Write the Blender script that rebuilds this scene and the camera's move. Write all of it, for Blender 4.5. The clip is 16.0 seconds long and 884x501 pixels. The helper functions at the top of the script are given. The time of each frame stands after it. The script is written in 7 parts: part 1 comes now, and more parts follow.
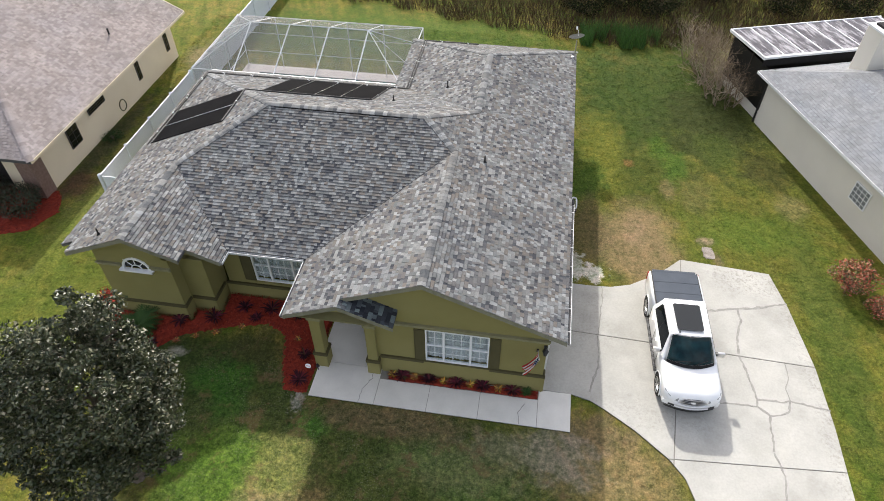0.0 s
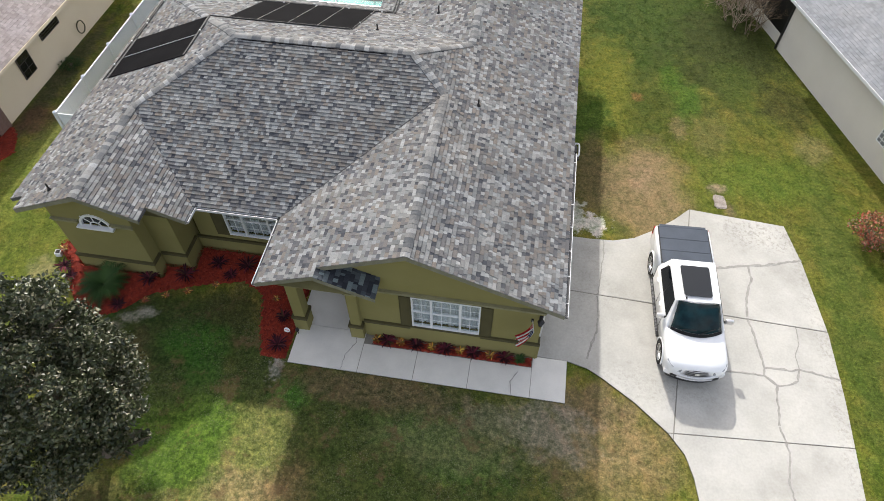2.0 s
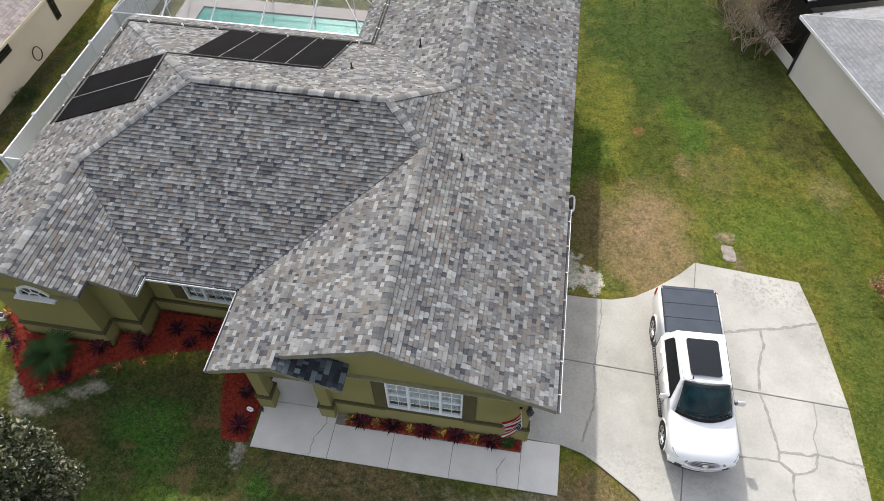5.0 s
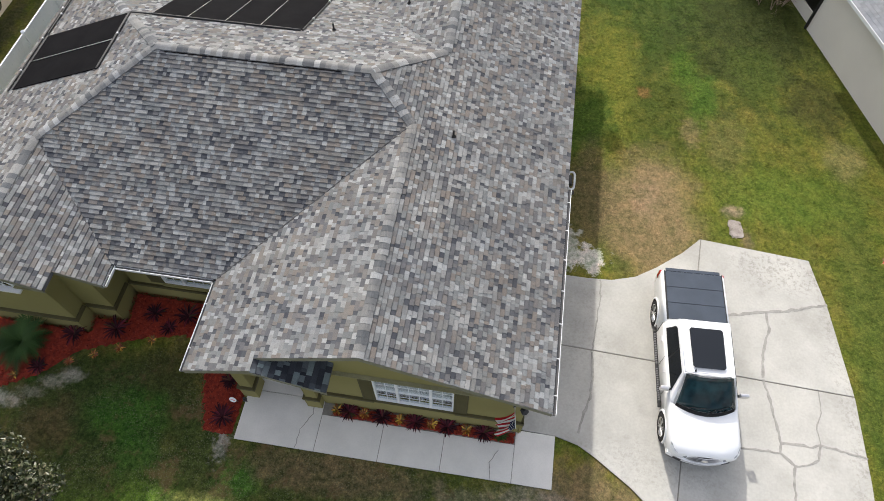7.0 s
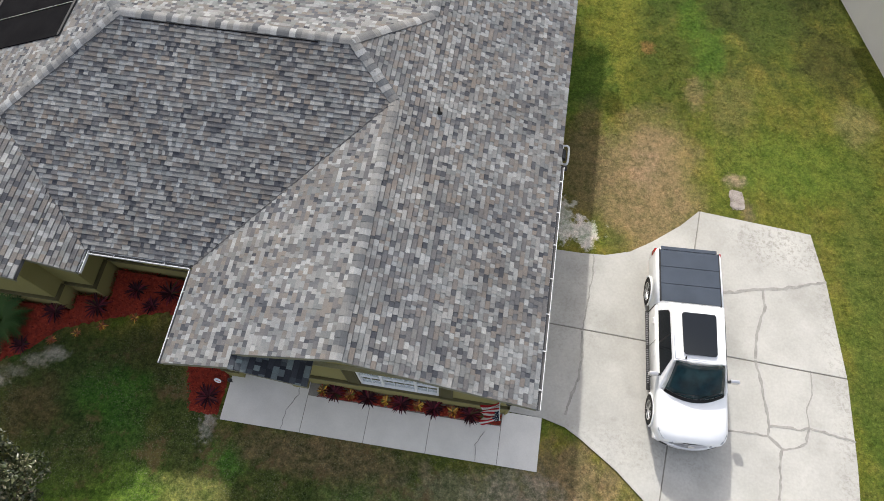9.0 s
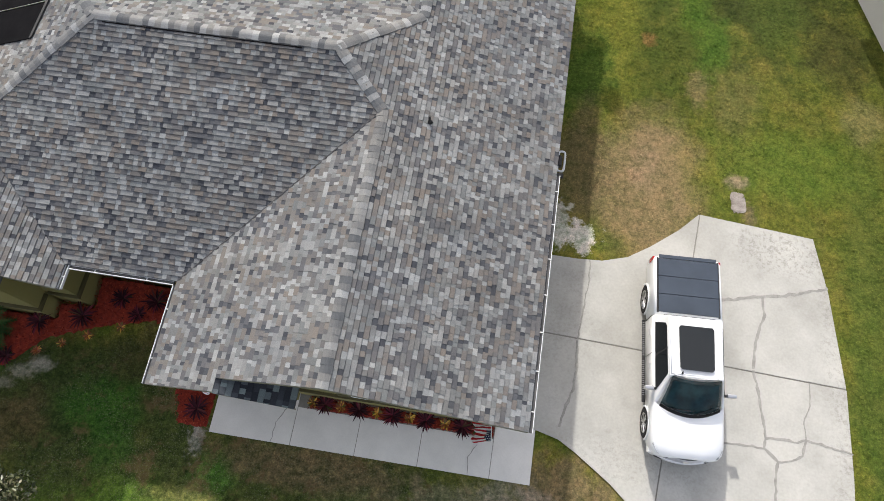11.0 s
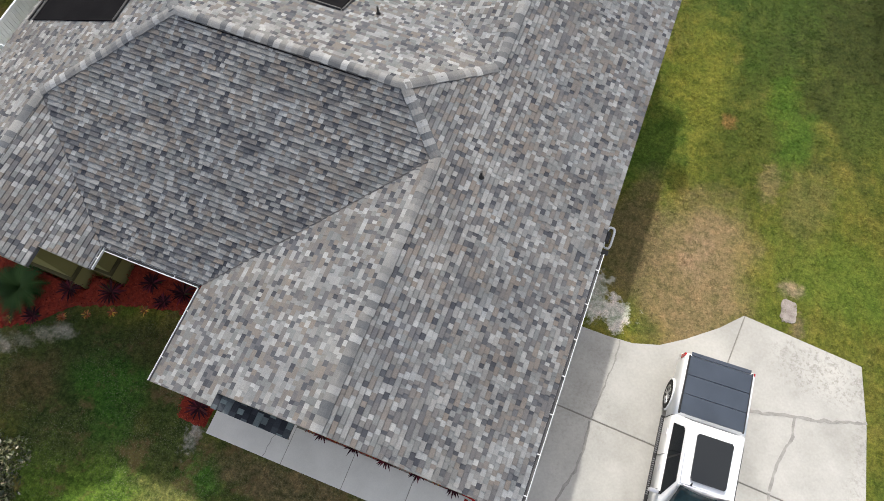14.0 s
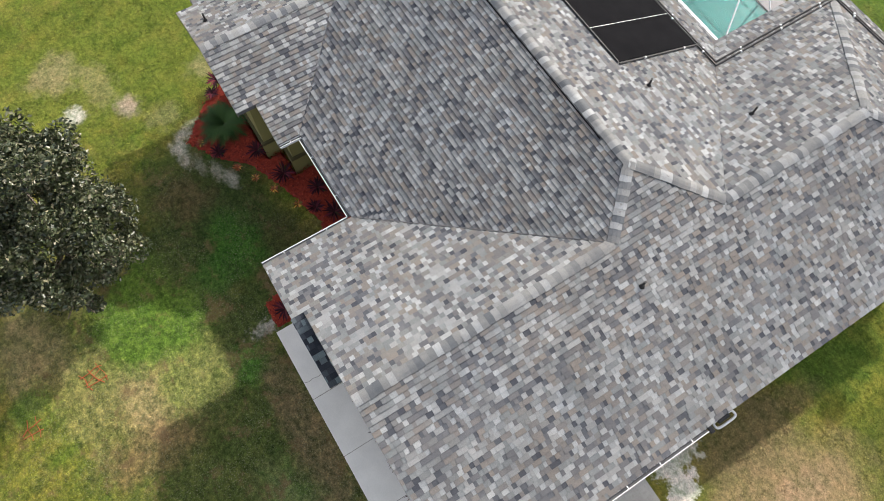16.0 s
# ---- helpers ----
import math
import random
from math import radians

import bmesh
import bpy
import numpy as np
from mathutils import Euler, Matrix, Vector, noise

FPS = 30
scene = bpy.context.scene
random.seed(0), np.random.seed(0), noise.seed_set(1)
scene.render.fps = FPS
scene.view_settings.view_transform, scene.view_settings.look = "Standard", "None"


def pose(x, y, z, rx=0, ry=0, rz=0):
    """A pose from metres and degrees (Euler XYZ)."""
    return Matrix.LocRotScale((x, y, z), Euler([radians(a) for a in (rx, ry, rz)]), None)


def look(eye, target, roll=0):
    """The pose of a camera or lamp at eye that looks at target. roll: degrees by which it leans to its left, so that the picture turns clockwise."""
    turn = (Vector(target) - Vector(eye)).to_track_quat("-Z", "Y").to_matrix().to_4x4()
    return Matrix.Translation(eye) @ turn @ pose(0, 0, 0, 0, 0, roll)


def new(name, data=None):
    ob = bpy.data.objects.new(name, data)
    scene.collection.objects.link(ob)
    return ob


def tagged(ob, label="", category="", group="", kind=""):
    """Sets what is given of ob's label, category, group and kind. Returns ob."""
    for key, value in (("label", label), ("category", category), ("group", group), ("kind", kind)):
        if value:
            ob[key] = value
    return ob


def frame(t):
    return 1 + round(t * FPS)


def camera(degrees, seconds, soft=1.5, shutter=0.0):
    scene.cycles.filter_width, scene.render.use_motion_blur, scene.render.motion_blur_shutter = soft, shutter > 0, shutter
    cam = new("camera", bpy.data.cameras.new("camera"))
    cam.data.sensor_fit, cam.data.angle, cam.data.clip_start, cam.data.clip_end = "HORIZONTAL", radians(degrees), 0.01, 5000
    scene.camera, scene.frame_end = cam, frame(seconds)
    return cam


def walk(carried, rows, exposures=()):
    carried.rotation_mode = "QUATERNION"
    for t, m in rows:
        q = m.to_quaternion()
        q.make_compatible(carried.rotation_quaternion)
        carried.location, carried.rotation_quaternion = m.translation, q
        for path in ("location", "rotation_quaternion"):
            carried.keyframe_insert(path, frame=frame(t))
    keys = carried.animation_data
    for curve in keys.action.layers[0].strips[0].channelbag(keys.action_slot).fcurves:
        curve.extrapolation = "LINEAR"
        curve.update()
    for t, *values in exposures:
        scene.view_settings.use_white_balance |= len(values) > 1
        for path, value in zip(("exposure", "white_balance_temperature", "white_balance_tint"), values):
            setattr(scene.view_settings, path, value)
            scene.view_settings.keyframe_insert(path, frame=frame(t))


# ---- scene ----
cam = camera(68.6, 16.0, soft=0.8)
PATH = [
    (0, (-1.844, -13.151, 20.255), (-2.08, -11.747, 18.85), -0.4),
    (0.5, (-1.888, -12.422, 20.225), (-2.123, -11.018, 18.821), -0.3),
    (1, (-1.902, -11.764, 20.108), (-2.129, -10.406, 18.658), -0.3),
    (1.5, (-1.979, -11.153, 19.96), (-2.179, -9.925, 18.393), -0.2),
    (2, (-1.953, -10.417, 19.915), (-2.149, -9.224, 18.321), -0.1),
    (2.5, (-1.926, -9.758, 19.882), (-2.121, -8.57, 18.285), -0.1),
    (3, (-1.888, -9.187, 19.781), (-2.082, -7.997, 18.185), -0.1),
    (3.5, (-1.85, -8.619, 19.709), (-2.046, -7.43, 18.112), -0.2),
    (4, (-1.837, -8.037, 19.647), (-2.034, -6.849, 18.05), -0.2),
    (4.5, (-1.839, -7.477, 19.653), (-2.035, -6.291, 18.055), -0.3),
    (7, (-1.996, -4.985, 19.412), (-2.151, -3.984, 17.687), 0.1),
    (7.5, (-1.925, -4.47, 19.431), (-2.083, -3.477, 17.702), -0.0),
    (8, (-1.895, -4.098, 19.376), (-2.051, -3.11, 17.644), 0.0),
    (8.5, (-1.836, -3.533, 19.495), (-1.981, -2.648, 17.707), -0.3),
    (9, (-1.754, -3.08, 19.567), (-1.89, -2.291, 17.734), -0.7),
    (11.5, (-1.735, -1.449, 19.559), (-1.85, -0.758, 17.686), -0.45),
    (12, (-1.797, -1.3, 19.51), (-1.907, -0.595, 17.641), 0.1),
    (12.5, (-1.708, -1.091, 19.513), (-1.824, -0.381, 17.646), -0.35),
    (13, (-1.651, -0.934, 19.515), (-1.772, -0.216, 17.652), -0.55),
    (13.5, (-1.655, -0.671, 19.565), (-1.814, 0.039, 17.702), -0.38),
    (14, (-1.709, -0.239, 19.645), (-1.97, 0.426, 17.777), -0.3),
    (14.5, (-1.776, 0.077, 19.65), (-2.143, 0.688, 17.781), -0.4),
    (15, (-1.85, 0.291, 19.657), (-2.316, 0.837, 17.79), 0.1),
    (15.5, (-1.885, 0.196, 19.601), (-2.439, 0.691, 17.744), 1.9),
    (16, (-2.035, 0.234, 19.656), (-2.644, 0.659, 17.799), 3.1),
]
walk(cam, [(t, look(eye, at, roll)) for t, eye, at, roll in PATH], [(0.0, 1.06), (4.0, 1.0), (8.0, 0.94), (12.5, 0.86), (14.0, 0.96), (16.0, 1.2)])

# ---------------------------------------------------------------- world and light
SUN_WAY = Vector((-0.455, 1.42, 1.0)).normalized()      # towards the sun
world = bpy.data.worlds.new("world")
scene.world = world
world.use_nodes = True
wn = world.node_tree
sky = wn.nodes.new("ShaderNodeTexSky")
sky.sky_type = 'NISHITA'
sky.sun_disc = False
sky.sun_elevation = math.asin(SUN_WAY.z)
sky.sun_rotation = math.atan2(SUN_WAY.x, SUN_WAY.y)
sky.dust_density = 5.0
sky.air_density = 0.7
sky.ozone_density = 0.5
bg = wn.nodes["Background"]
bg.inputs[1].default_value = 0.15
# broken white cloud over the clear sky, all round
way = wn.nodes.new("ShaderNodeTexCoord")
puffs = wn.nodes.new("ShaderNodeTexNoise")
puffs.inputs["Scale"].default_value, puffs.inputs["Detail"].default_value = 3.2, 6.0
wn.links.new(way.outputs["Generated"], puffs.inputs["Vector"])
cover = wn.nodes.new("ShaderNodeMapRange")
cover.interpolation_type = 'SMOOTHSTEP'
cover.inputs[1].default_value, cover.inputs[2].default_value, cover.inputs[3].default_value, cover.inputs[4].default_value = 0.38, 0.60, 0.12, 0.86
wn.links.new(puffs.outputs["Fac"], cover.inputs[0])
cloudy = wn.nodes.new("ShaderNodeMix")
cloudy.data_type = 'RGBA'
cloudy.inputs[7].default_value = (3.98, 4.01, 4.16, 1)
wn.links.new(cover.outputs[0], cloudy.inputs[0])
wn.links.new(sky.outputs[0], cloudy.inputs[6])
wn.links.new(cloudy.outputs[2], bg.inputs[0])
sun_data = bpy.data.lights.new("sun", 'SUN')
sun_data.energy = 2.3
sun_data.angle = radians(1.2)
sun_data.color = (1.0, 0.965, 0.90)
sun = new("sun", sun_data)
sun.matrix_world = look(SUN_WAY * 60, (0, 0, 0))

# ---------------------------------------------------------------- materials
def material(name, colour, rough=0.8, metal=0.0, spec=0.5):
    m = bpy.data.materials.new(name)
    m.use_nodes = True
    b = m.node_tree.nodes["Principled BSDF"]
    b.inputs["Base Color"].default_value = (*colour, 1)
    b.inputs["Roughness"].default_value = rough
    b.inputs["Metallic"].default_value = metal
    b.inputs["Specular IOR Level"].default_value = spec
    return m


def node(m, kind, **values):
    n = m.node_tree.nodes.new(kind)
    for key, value in values.items():
        if key in n.inputs:
            n.inputs[key].default_value = value
    return n


def link(m, a, b):
    m.node_tree.links.new(a, b)


def principled(m):
    return m.node_tree.nodes["Principled BSDF"]


def world_place(m):
    return node(m, "ShaderNodeNewGeometry").outputs["Position"]


def noise_at(m, vec, scale, detail=4.0, rough=0.55):
    n = node(m, "ShaderNodeTexNoise", Scale=scale, Detail=detail, Roughness=rough)
    link(m, vec, n.inputs["Vector"])
    return n.outputs["Fac"]


def ramp(m, fac, *stops):
    n = node(m, "ShaderNodeValToRGB")
    els = n.color_ramp.elements
    while len(els) < len(stops):
        els.new(0.5)
    for e, (p, c) in zip(els, stops):
        e.position = p
        e.color = (*c, 1) if len(c) == 3 else c
    link(m, fac, n.inputs[0])
    return n.outputs[0]


def grey(*stops):
    return [(p, (v, v, v)) for p, v in stops]


def mix(m, fac, a, b, blend='MIX'):
    n = m.node_tree.nodes.new("ShaderNodeMix")
    n.data_type, n.blend_type = 'RGBA', blend
    for s, v in ((0, fac), (6, a), (7, b)):
        if isinstance(v, (int, float)):
            n.inputs[s].default_value = v
        elif isinstance(v, tuple):
            n.inputs[s].default_value = (*v, 1)
        else:
            link(m, v, n.inputs[s])
    return n.outputs[2]


def calc(m, op, a, b=0.0):
    n = m.node_tree.nodes.new("ShaderNodeMath")
    n.operation = op
    for s, v in ((0, a), (1, b)):
        if isinstance(v, (int, float)):
            n.inputs[s].default_value = v
        else:
            link(m, v, n.inputs[s])
    return n.outputs[0]


def bump(m, height, strength=0.3, distance=0.02):
    n = node(m, "ShaderNodeBump", Strength=strength, Distance=distance)
    link(m, height, n.inputs["Height"])
    link(m, n.outputs[0], principled(m).inputs["Normal"])


def varied(name, a, b, scale=3.0, fine=40.0, rough=0.8, bumps=0.2, metal=0.0, spec=0.4):
    """A surface of two tones: broad stains, fine grain, slight relief."""
    m = material(name, a, rough, metal, spec)
    at = world_place(m)
    broad, grain = noise_at(m, at, scale), noise_at(m, at, fine, 2.0)
    mixed = calc(m, 'ADD', calc(m, 'MULTIPLY', broad, 0.65), calc(m, 'MULTIPLY', grain, 0.35))
    link(m, ramp(m, mixed, (0.35, a), (0.65, b)), principled(m).inputs["Base Color"])
    if bumps:
        bump(m, grain, bumps, 0.01)
    return m


def patch(m, at, x, y, rx, ry, wobble=0.9, soft=1.0, scale=0.8):
    """1 inside an uneven ellipse of the ground, 0 outside."""
    sep = node(m, "ShaderNodeSeparateXYZ")
    link(m, at, sep.inputs[0])
    dx = calc(m, 'DIVIDE', calc(m, 'SUBTRACT', sep.outputs[0], x), rx)
    dy = calc(m, 'DIVIDE', calc(m, 'SUBTRACT', sep.outputs[1], y), ry)
    d = calc(m, 'SQRT', calc(m, 'ADD', calc(m, 'MULTIPLY', dx, dx), calc(m, 'MULTIPLY', dy, dy)))
    d = calc(m, 'ADD', d, calc(m, 'MULTIPLY', calc(m, 'SUBTRACT', noise_at(m, at, max(scale, 1.1 / min(rx, ry)), 6.0, 0.65), 0.5), wobble * 2))
    n = m.node_tree.nodes.new("ShaderNodeMapRange")
    n.interpolation_type = 'SMOOTHSTEP'
    n.inputs[1].default_value, n.inputs[2].default_value = 1 + soft / 2, 1 - soft / 2
    link(m, d, n.inputs[0])
    return n.outputs[0]


def make_lawn(name, blade):
    m = material(name, (0.1, 0.13, 0.03), 0.95, 0, 0.15)
    at = world_place(m)
    big, mid, fine = noise_at(m, at, 0.22, 4.0), noise_at(m, at, 1.6, 5.0), noise_at(m, at, 22.0, 3.0)
    base = ramp(m, big, (0.34, (0.088, 0.102, 0.016)), (0.5, (0.130, 0.134, 0.022)), (0.64, (0.172, 0.152, 0.036)))
    base = mix(m, calc(m, 'MULTIPLY', ramp(m, mid, *grey((0.50, 0.0), (0.70, 0.4))), 1.0), base, (0.17, 0.135, 0.052))
    # greener and drier drifts a metre or so across
    base = mix(m, 1.0, base, ramp(m, noise_at(m, at, 0.75, 5.0, 0.65), (0.36, (0.74, 0.98, 0.72)), (0.5, (0.98, 1.0, 0.97)), (0.64, (1.18, 1.05, 1.12))), 'MULTIPLY')
    turn = node(m, "ShaderNodeMapping")
    turn.vector_type = 'TEXTURE'
    turn.inputs["Rotation"].default_value, turn.inputs["Scale"].default_value = (0, 0, radians(20)), (0.6, 6.0, 1.0)
    link(m, at, turn.inputs["Vector"])
    mown = noise_at(m, turn.outputs[0], 1.0, 4.0, 0.6)
    base = mix(m, 1.0, base, ramp(m, mown, (0.36, (0.66, 0.78, 0.62)), (0.5, (0.98, 1.0, 0.96)), (0.66, (1.26, 1.16, 1.12))), 'MULTIPLY')
    # grass, soil and sand tones, and some shade painted into the lawn
    for x, y, rx, ry, col, f, *ragged in LAWN_AND_SHADE_PATCHES:
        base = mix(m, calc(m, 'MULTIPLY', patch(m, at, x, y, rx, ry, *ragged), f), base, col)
    tuft, clump = noise_at(m, at, 8.0, 5.0, 0.7), noise_at(m, at, 2.0, 5.0, 0.7)
    base = mix(m, 1.0, base, ramp(m, fine, *grey((0.3, 0.74), (0.7, 1.22))), 'MULTIPLY')
    base = mix(m, 1.0, base, ramp(m, tuft, *grey((0.34, 0.70), (0.52, 0.98), (0.68, 1.24))), 'MULTIPLY')
    base = mix(m, 1.0, base, ramp(m, clump, (0.34, (0.66, 0.76, 0.62)), (0.5, (0.98, 0.99, 0.96)), (0.66, (1.25, 1.14, 1.16))), 'MULTIPLY')
    # the front yard is rougher: tufts, bare spots and pale dry weeds
    yard = patch(m, at, -7.0, -4.4, 10.5, 6.2, 0.6)
    rough_ = mix(m, 1.0, base, ramp(m, noise_at(m, at, 4.5, 7.0, 0.75), (0.37, (0.55, 0.63, 0.55)), (0.5, (1.0, 1.0, 1.0)), (0.63, (1.6, 1.5, 1.45))), 'MULTIPLY')
    base = mix(m, yard, base, rough_)
    bare = ramp(m, noise_at(m, at, 1.1, 6.0, 0.7), *grey((0.54, 0.0), (0.64, 0.6)))
    base = mix(m, calc(m, 'MULTIPLY', yard, bare), base, (0.145, 0.088, 0.045))
    speck = calc(m, 'MULTIPLY', ramp(m, noise_at(m, at, 20.0, 3.0, 0.7), *grey((0.54, 0.0), (0.68, 0.6))), ramp(m, noise_at(m, at, 0.9, 4.0), *grey((0.36, 0.0), (0.58, 0.9))))
    base = mix(m, calc(m, 'MULTIPLY', yard, speck), base, (0.24, 0.235, 0.15))
    if blade:
        r = node(m, "ShaderNodeNewGeometry").outputs["Random Per Island"]
        base = mix(m, 1.0, base, ramp(m, r, *grey((0.0, 0.92), (0.7, 1.15), (1.0, 1.35))), 'MULTIPLY')
    link(m, base, principled(m).inputs["Base Color"])
    bump(m, calc(m, 'ADD', fine, calc(m, 'MULTIPLY', tuft, 0.5)), 0.0 if blade else 0.5, 0.035)
    return m


# x, y, radii, colour, strength, raggedness, softness
LAWN_AND_SHADE_PATCHES = [
    # front yard; the broad darkest greens put the house's shade into the colour
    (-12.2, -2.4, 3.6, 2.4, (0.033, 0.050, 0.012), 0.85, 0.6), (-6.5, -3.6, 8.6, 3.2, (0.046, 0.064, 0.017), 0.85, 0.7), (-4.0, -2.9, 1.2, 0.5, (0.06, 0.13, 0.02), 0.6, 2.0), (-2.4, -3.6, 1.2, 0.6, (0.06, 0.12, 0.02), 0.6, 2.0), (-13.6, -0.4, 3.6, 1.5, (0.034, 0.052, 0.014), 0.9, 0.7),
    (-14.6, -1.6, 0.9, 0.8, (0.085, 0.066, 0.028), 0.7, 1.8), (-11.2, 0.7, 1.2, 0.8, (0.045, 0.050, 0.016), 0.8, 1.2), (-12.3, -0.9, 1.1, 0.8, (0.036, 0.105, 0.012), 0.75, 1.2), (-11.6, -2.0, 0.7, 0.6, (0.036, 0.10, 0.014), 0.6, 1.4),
    (-16.2, 0.2, 0.7, 0.5, (0.045, 0.11, 0.014), 0.6, 1.2), (2.2, -2.4, 2.0, 1.5, (0.22, 0.165, 0.078), 0.85), (1.5, -1.0, 1.2, 0.9, (0.16, 0.12, 0.066), 0.8, 1.4), (0.2, -2.1, 1.3, 0.9, (0.22, 0.195, 0.15), 0.75, 1.8), (-1.6, -2.0, 1.4, 0.6, (0.19, 0.18, 0.115), 0.6, 2.0),
    (-8.4, -2.2, 0.6, 0.5, (0.05, 0.13, 0.018), 0.8), (-5.6, -1.6, 2.6, 0.6, (0.15, 0.11, 0.062), 0.7), (-3.0, -3.0, 2.2, 0.9, (0.13, 0.14, 0.06), 0.6),
    (-10.9, -4.3, 2.1, 1.6, (0.086, 0.152, 0.020), 0.9, 0.9), (-9.0, -4.0, 0.9, 1.3, (0.20, 0.20, 0.062), 0.7, 0.9), (-9.0, -5.4, 1.1, 0.6, (0.28, 0.215, 0.105), 0.75, 1.0), (-9.9, -6.6, 1.7, 0.9, (0.21, 0.195, 0.07), 0.6, 1.4), (-12.2, -7.8, 1.4, 1.0, (0.24, 0.185, 0.09), 0.7, 1.4),
    (-10.6, -8.2, 0.7, 0.6, (0.08, 0.15, 0.02), 0.6, 1.4), (-7.6, -5.6, 0.7, 1.4, (0.17, 0.115, 0.055), 0.6, 1.2), (-16.5, -9.0, 2.0, 1.2, (0.27, 0.195, 0.10), 0.8), (-13.6, -6.4, 1.2, 0.8, (0.09, 0.075, 0.032), 0.6, 1.6),
    # washed-out sand round the planting bed
    (-17.15, -0.15, 0.16, 0.30, (0.34, 0.315, 0.27), 0.65, 1.3, 1.3, 2.2), (-16.90, -0.60, 0.22, 0.28, (0.38, 0.355, 0.31), 0.70, 1.3, 1.3, 2.2), (-16.50, -0.98, 0.30, 0.26, (0.40, 0.375, 0.33), 0.75, 1.3, 1.3, 2.2), (-16.00, -1.00, 0.36, 0.18, (0.36, 0.335, 0.29), 0.65, 1.3, 1.3, 2.2), (-15.50, -0.66, 0.40, 0.16, (0.26, 0.235, 0.19), 0.55, 1.3, 1.3, 2.2), (-14.95, -0.25, 0.36, 0.18, (0.28, 0.255, 0.21), 0.60, 1.3, 1.3, 2.2), (-14.45, 0.05, 0.36, 0.20, (0.32, 0.295, 0.26), 0.65, 1.3, 1.3, 2.2), (-9.15, -1.3, 0.2, 0.45, (0.30, 0.28, 0.26), 0.75, 2.4),
    # strip west of the house
    (-21.0, -1.0, 3.2, 7.0, (0.098, 0.128, 0.018), 0.75), (-19.2, 1.2, 0.5, 0.6, (0.26, 0.23, 0.12), 0.5, 1.4), (-18.0, -0.9, 0.5, 0.6, (0.22, 0.20, 0.10), 0.4, 1.4), (-19.0, -1.85, 0.42, 0.38, (0.30, 0.24, 0.18), 0.85, 1.0), (-19.55, -3.58, 0.36, 0.32, (0.46, 0.44, 0.38), 0.85, 1.3, 1.1),
    (-20.4, -2.4, 0.9, 0.5, (0.24, 0.21, 0.10), 0.5, 1.4), (-21.6, -3.6, 0.8, 0.9, (0.24, 0.20, 0.11), 0.6, 1.2), (-22.6, 13.0, 0.9, 7.5, (0.11, 0.10, 0.05), 0.7, 0.9), (-24.3, 12.5, 0.6, 4.6, (0.055, 0.052, 0.030), 0.8, 1.0), (-23.9, 8.8, 0.9, 1.0, (0.10, 0.055, 0.035), 0.8, 1.0), (-23.0, 22.5, 1.2, 1.8, (0.28, 0.22, 0.12), 0.7),
    (-22.4, 6.0, 0.8, 3.0, (0.15, 0.18, 0.03), 0.6), (-12.0, 26.5, 11.0, 3.4, (0.06, 0.11, 0.014), 0.8),
    # side lawn; the darkest patches near the bare shrubs are their painted shade
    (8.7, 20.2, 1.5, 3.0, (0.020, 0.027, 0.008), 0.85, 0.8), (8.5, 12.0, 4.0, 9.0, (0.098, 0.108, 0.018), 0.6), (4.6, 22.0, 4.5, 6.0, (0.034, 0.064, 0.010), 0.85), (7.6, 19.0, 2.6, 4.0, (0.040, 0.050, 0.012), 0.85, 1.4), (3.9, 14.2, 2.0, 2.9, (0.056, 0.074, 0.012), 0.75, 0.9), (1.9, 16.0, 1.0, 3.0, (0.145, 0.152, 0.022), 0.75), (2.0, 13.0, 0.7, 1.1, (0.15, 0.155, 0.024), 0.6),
    (0.9, 13.0, 1.1, 1.7, (0.055, 0.105, 0.014), 0.85), (5.5, 14.9, 0.6, 1.4, (0.055, 0.118, 0.013), 0.6, 1.2), (4.8, 16.6, 0.5, 1.0, (0.065, 0.13, 0.014), 0.6, 1.0), (6.3, 12.6, 0.8, 1.3, (0.13, 0.12, 0.045), 0.5, 1.2), (5.0, 13.0, 0.35, 0.7, (0.19, 0.145, 0.07), 0.6, 1.2), (10.0, 15.2, 1.1, 1.5, (0.052, 0.050, 0.014), 0.7, 1.0), (10.7, 12.5, 0.7, 0.9, (0.19, 0.165, 0.07), 0.6, 1.0),
    (7.8, 16.6, 1.0, 1.6, (0.06, 0.085, 0.015), 0.7), (8.3, 10.3, 2.4, 1.2, (0.085, 0.135, 0.018), 0.6), (10.6, 4.5, 0.9, 6.0, (0.068, 0.098, 0.018), 0.7), (3.2, 14.9, 0.25, 0.3, (0.26, 0.12, 0.05), 0.5, 1.2),
    (3.4, 8.95, 1.62, 2.75, (0.208, 0.152, 0.080), 0.9, 0.6, 0.75), (1.2, 9.4, 0.9, 2.2, (0.14, 0.105, 0.055), 0.75), (3.6, 6.2, 0.6, 0.5, (0.24, 0.17, 0.08), 0.9), (3.3, 9.6, 0.5, 0.9, (0.26, 0.18, 0.112), 0.5, 1.0), (1.2, 6.75, 0.62, 0.48, (0.58, 0.555, 0.50), 0.9, 2.2, 0.5), (0.6, 7.2, 0.4, 0.6, (0.46, 0.44, 0.40), 0.8, 2.2, 0.6),
    (6.35, 9.5, 0.36, 0.25, (0.24, 0.19, 0.12), 0.85, 1.0), (6.75, 8.3, 0.2, 0.4, (0.16, 0.12, 0.07), 0.7, 1.6),
]
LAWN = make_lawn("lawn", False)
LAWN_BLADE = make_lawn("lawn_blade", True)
CONCRETE = varied("concrete", (0.365, 0.358, 0.33), (0.455, 0.445, 0.415), 0.7, 14, 0.85, 0.05)
at = world_place(CONCRETE)
tone = principled(CONCRETE).inputs["Base Color"].links[0].from_socket
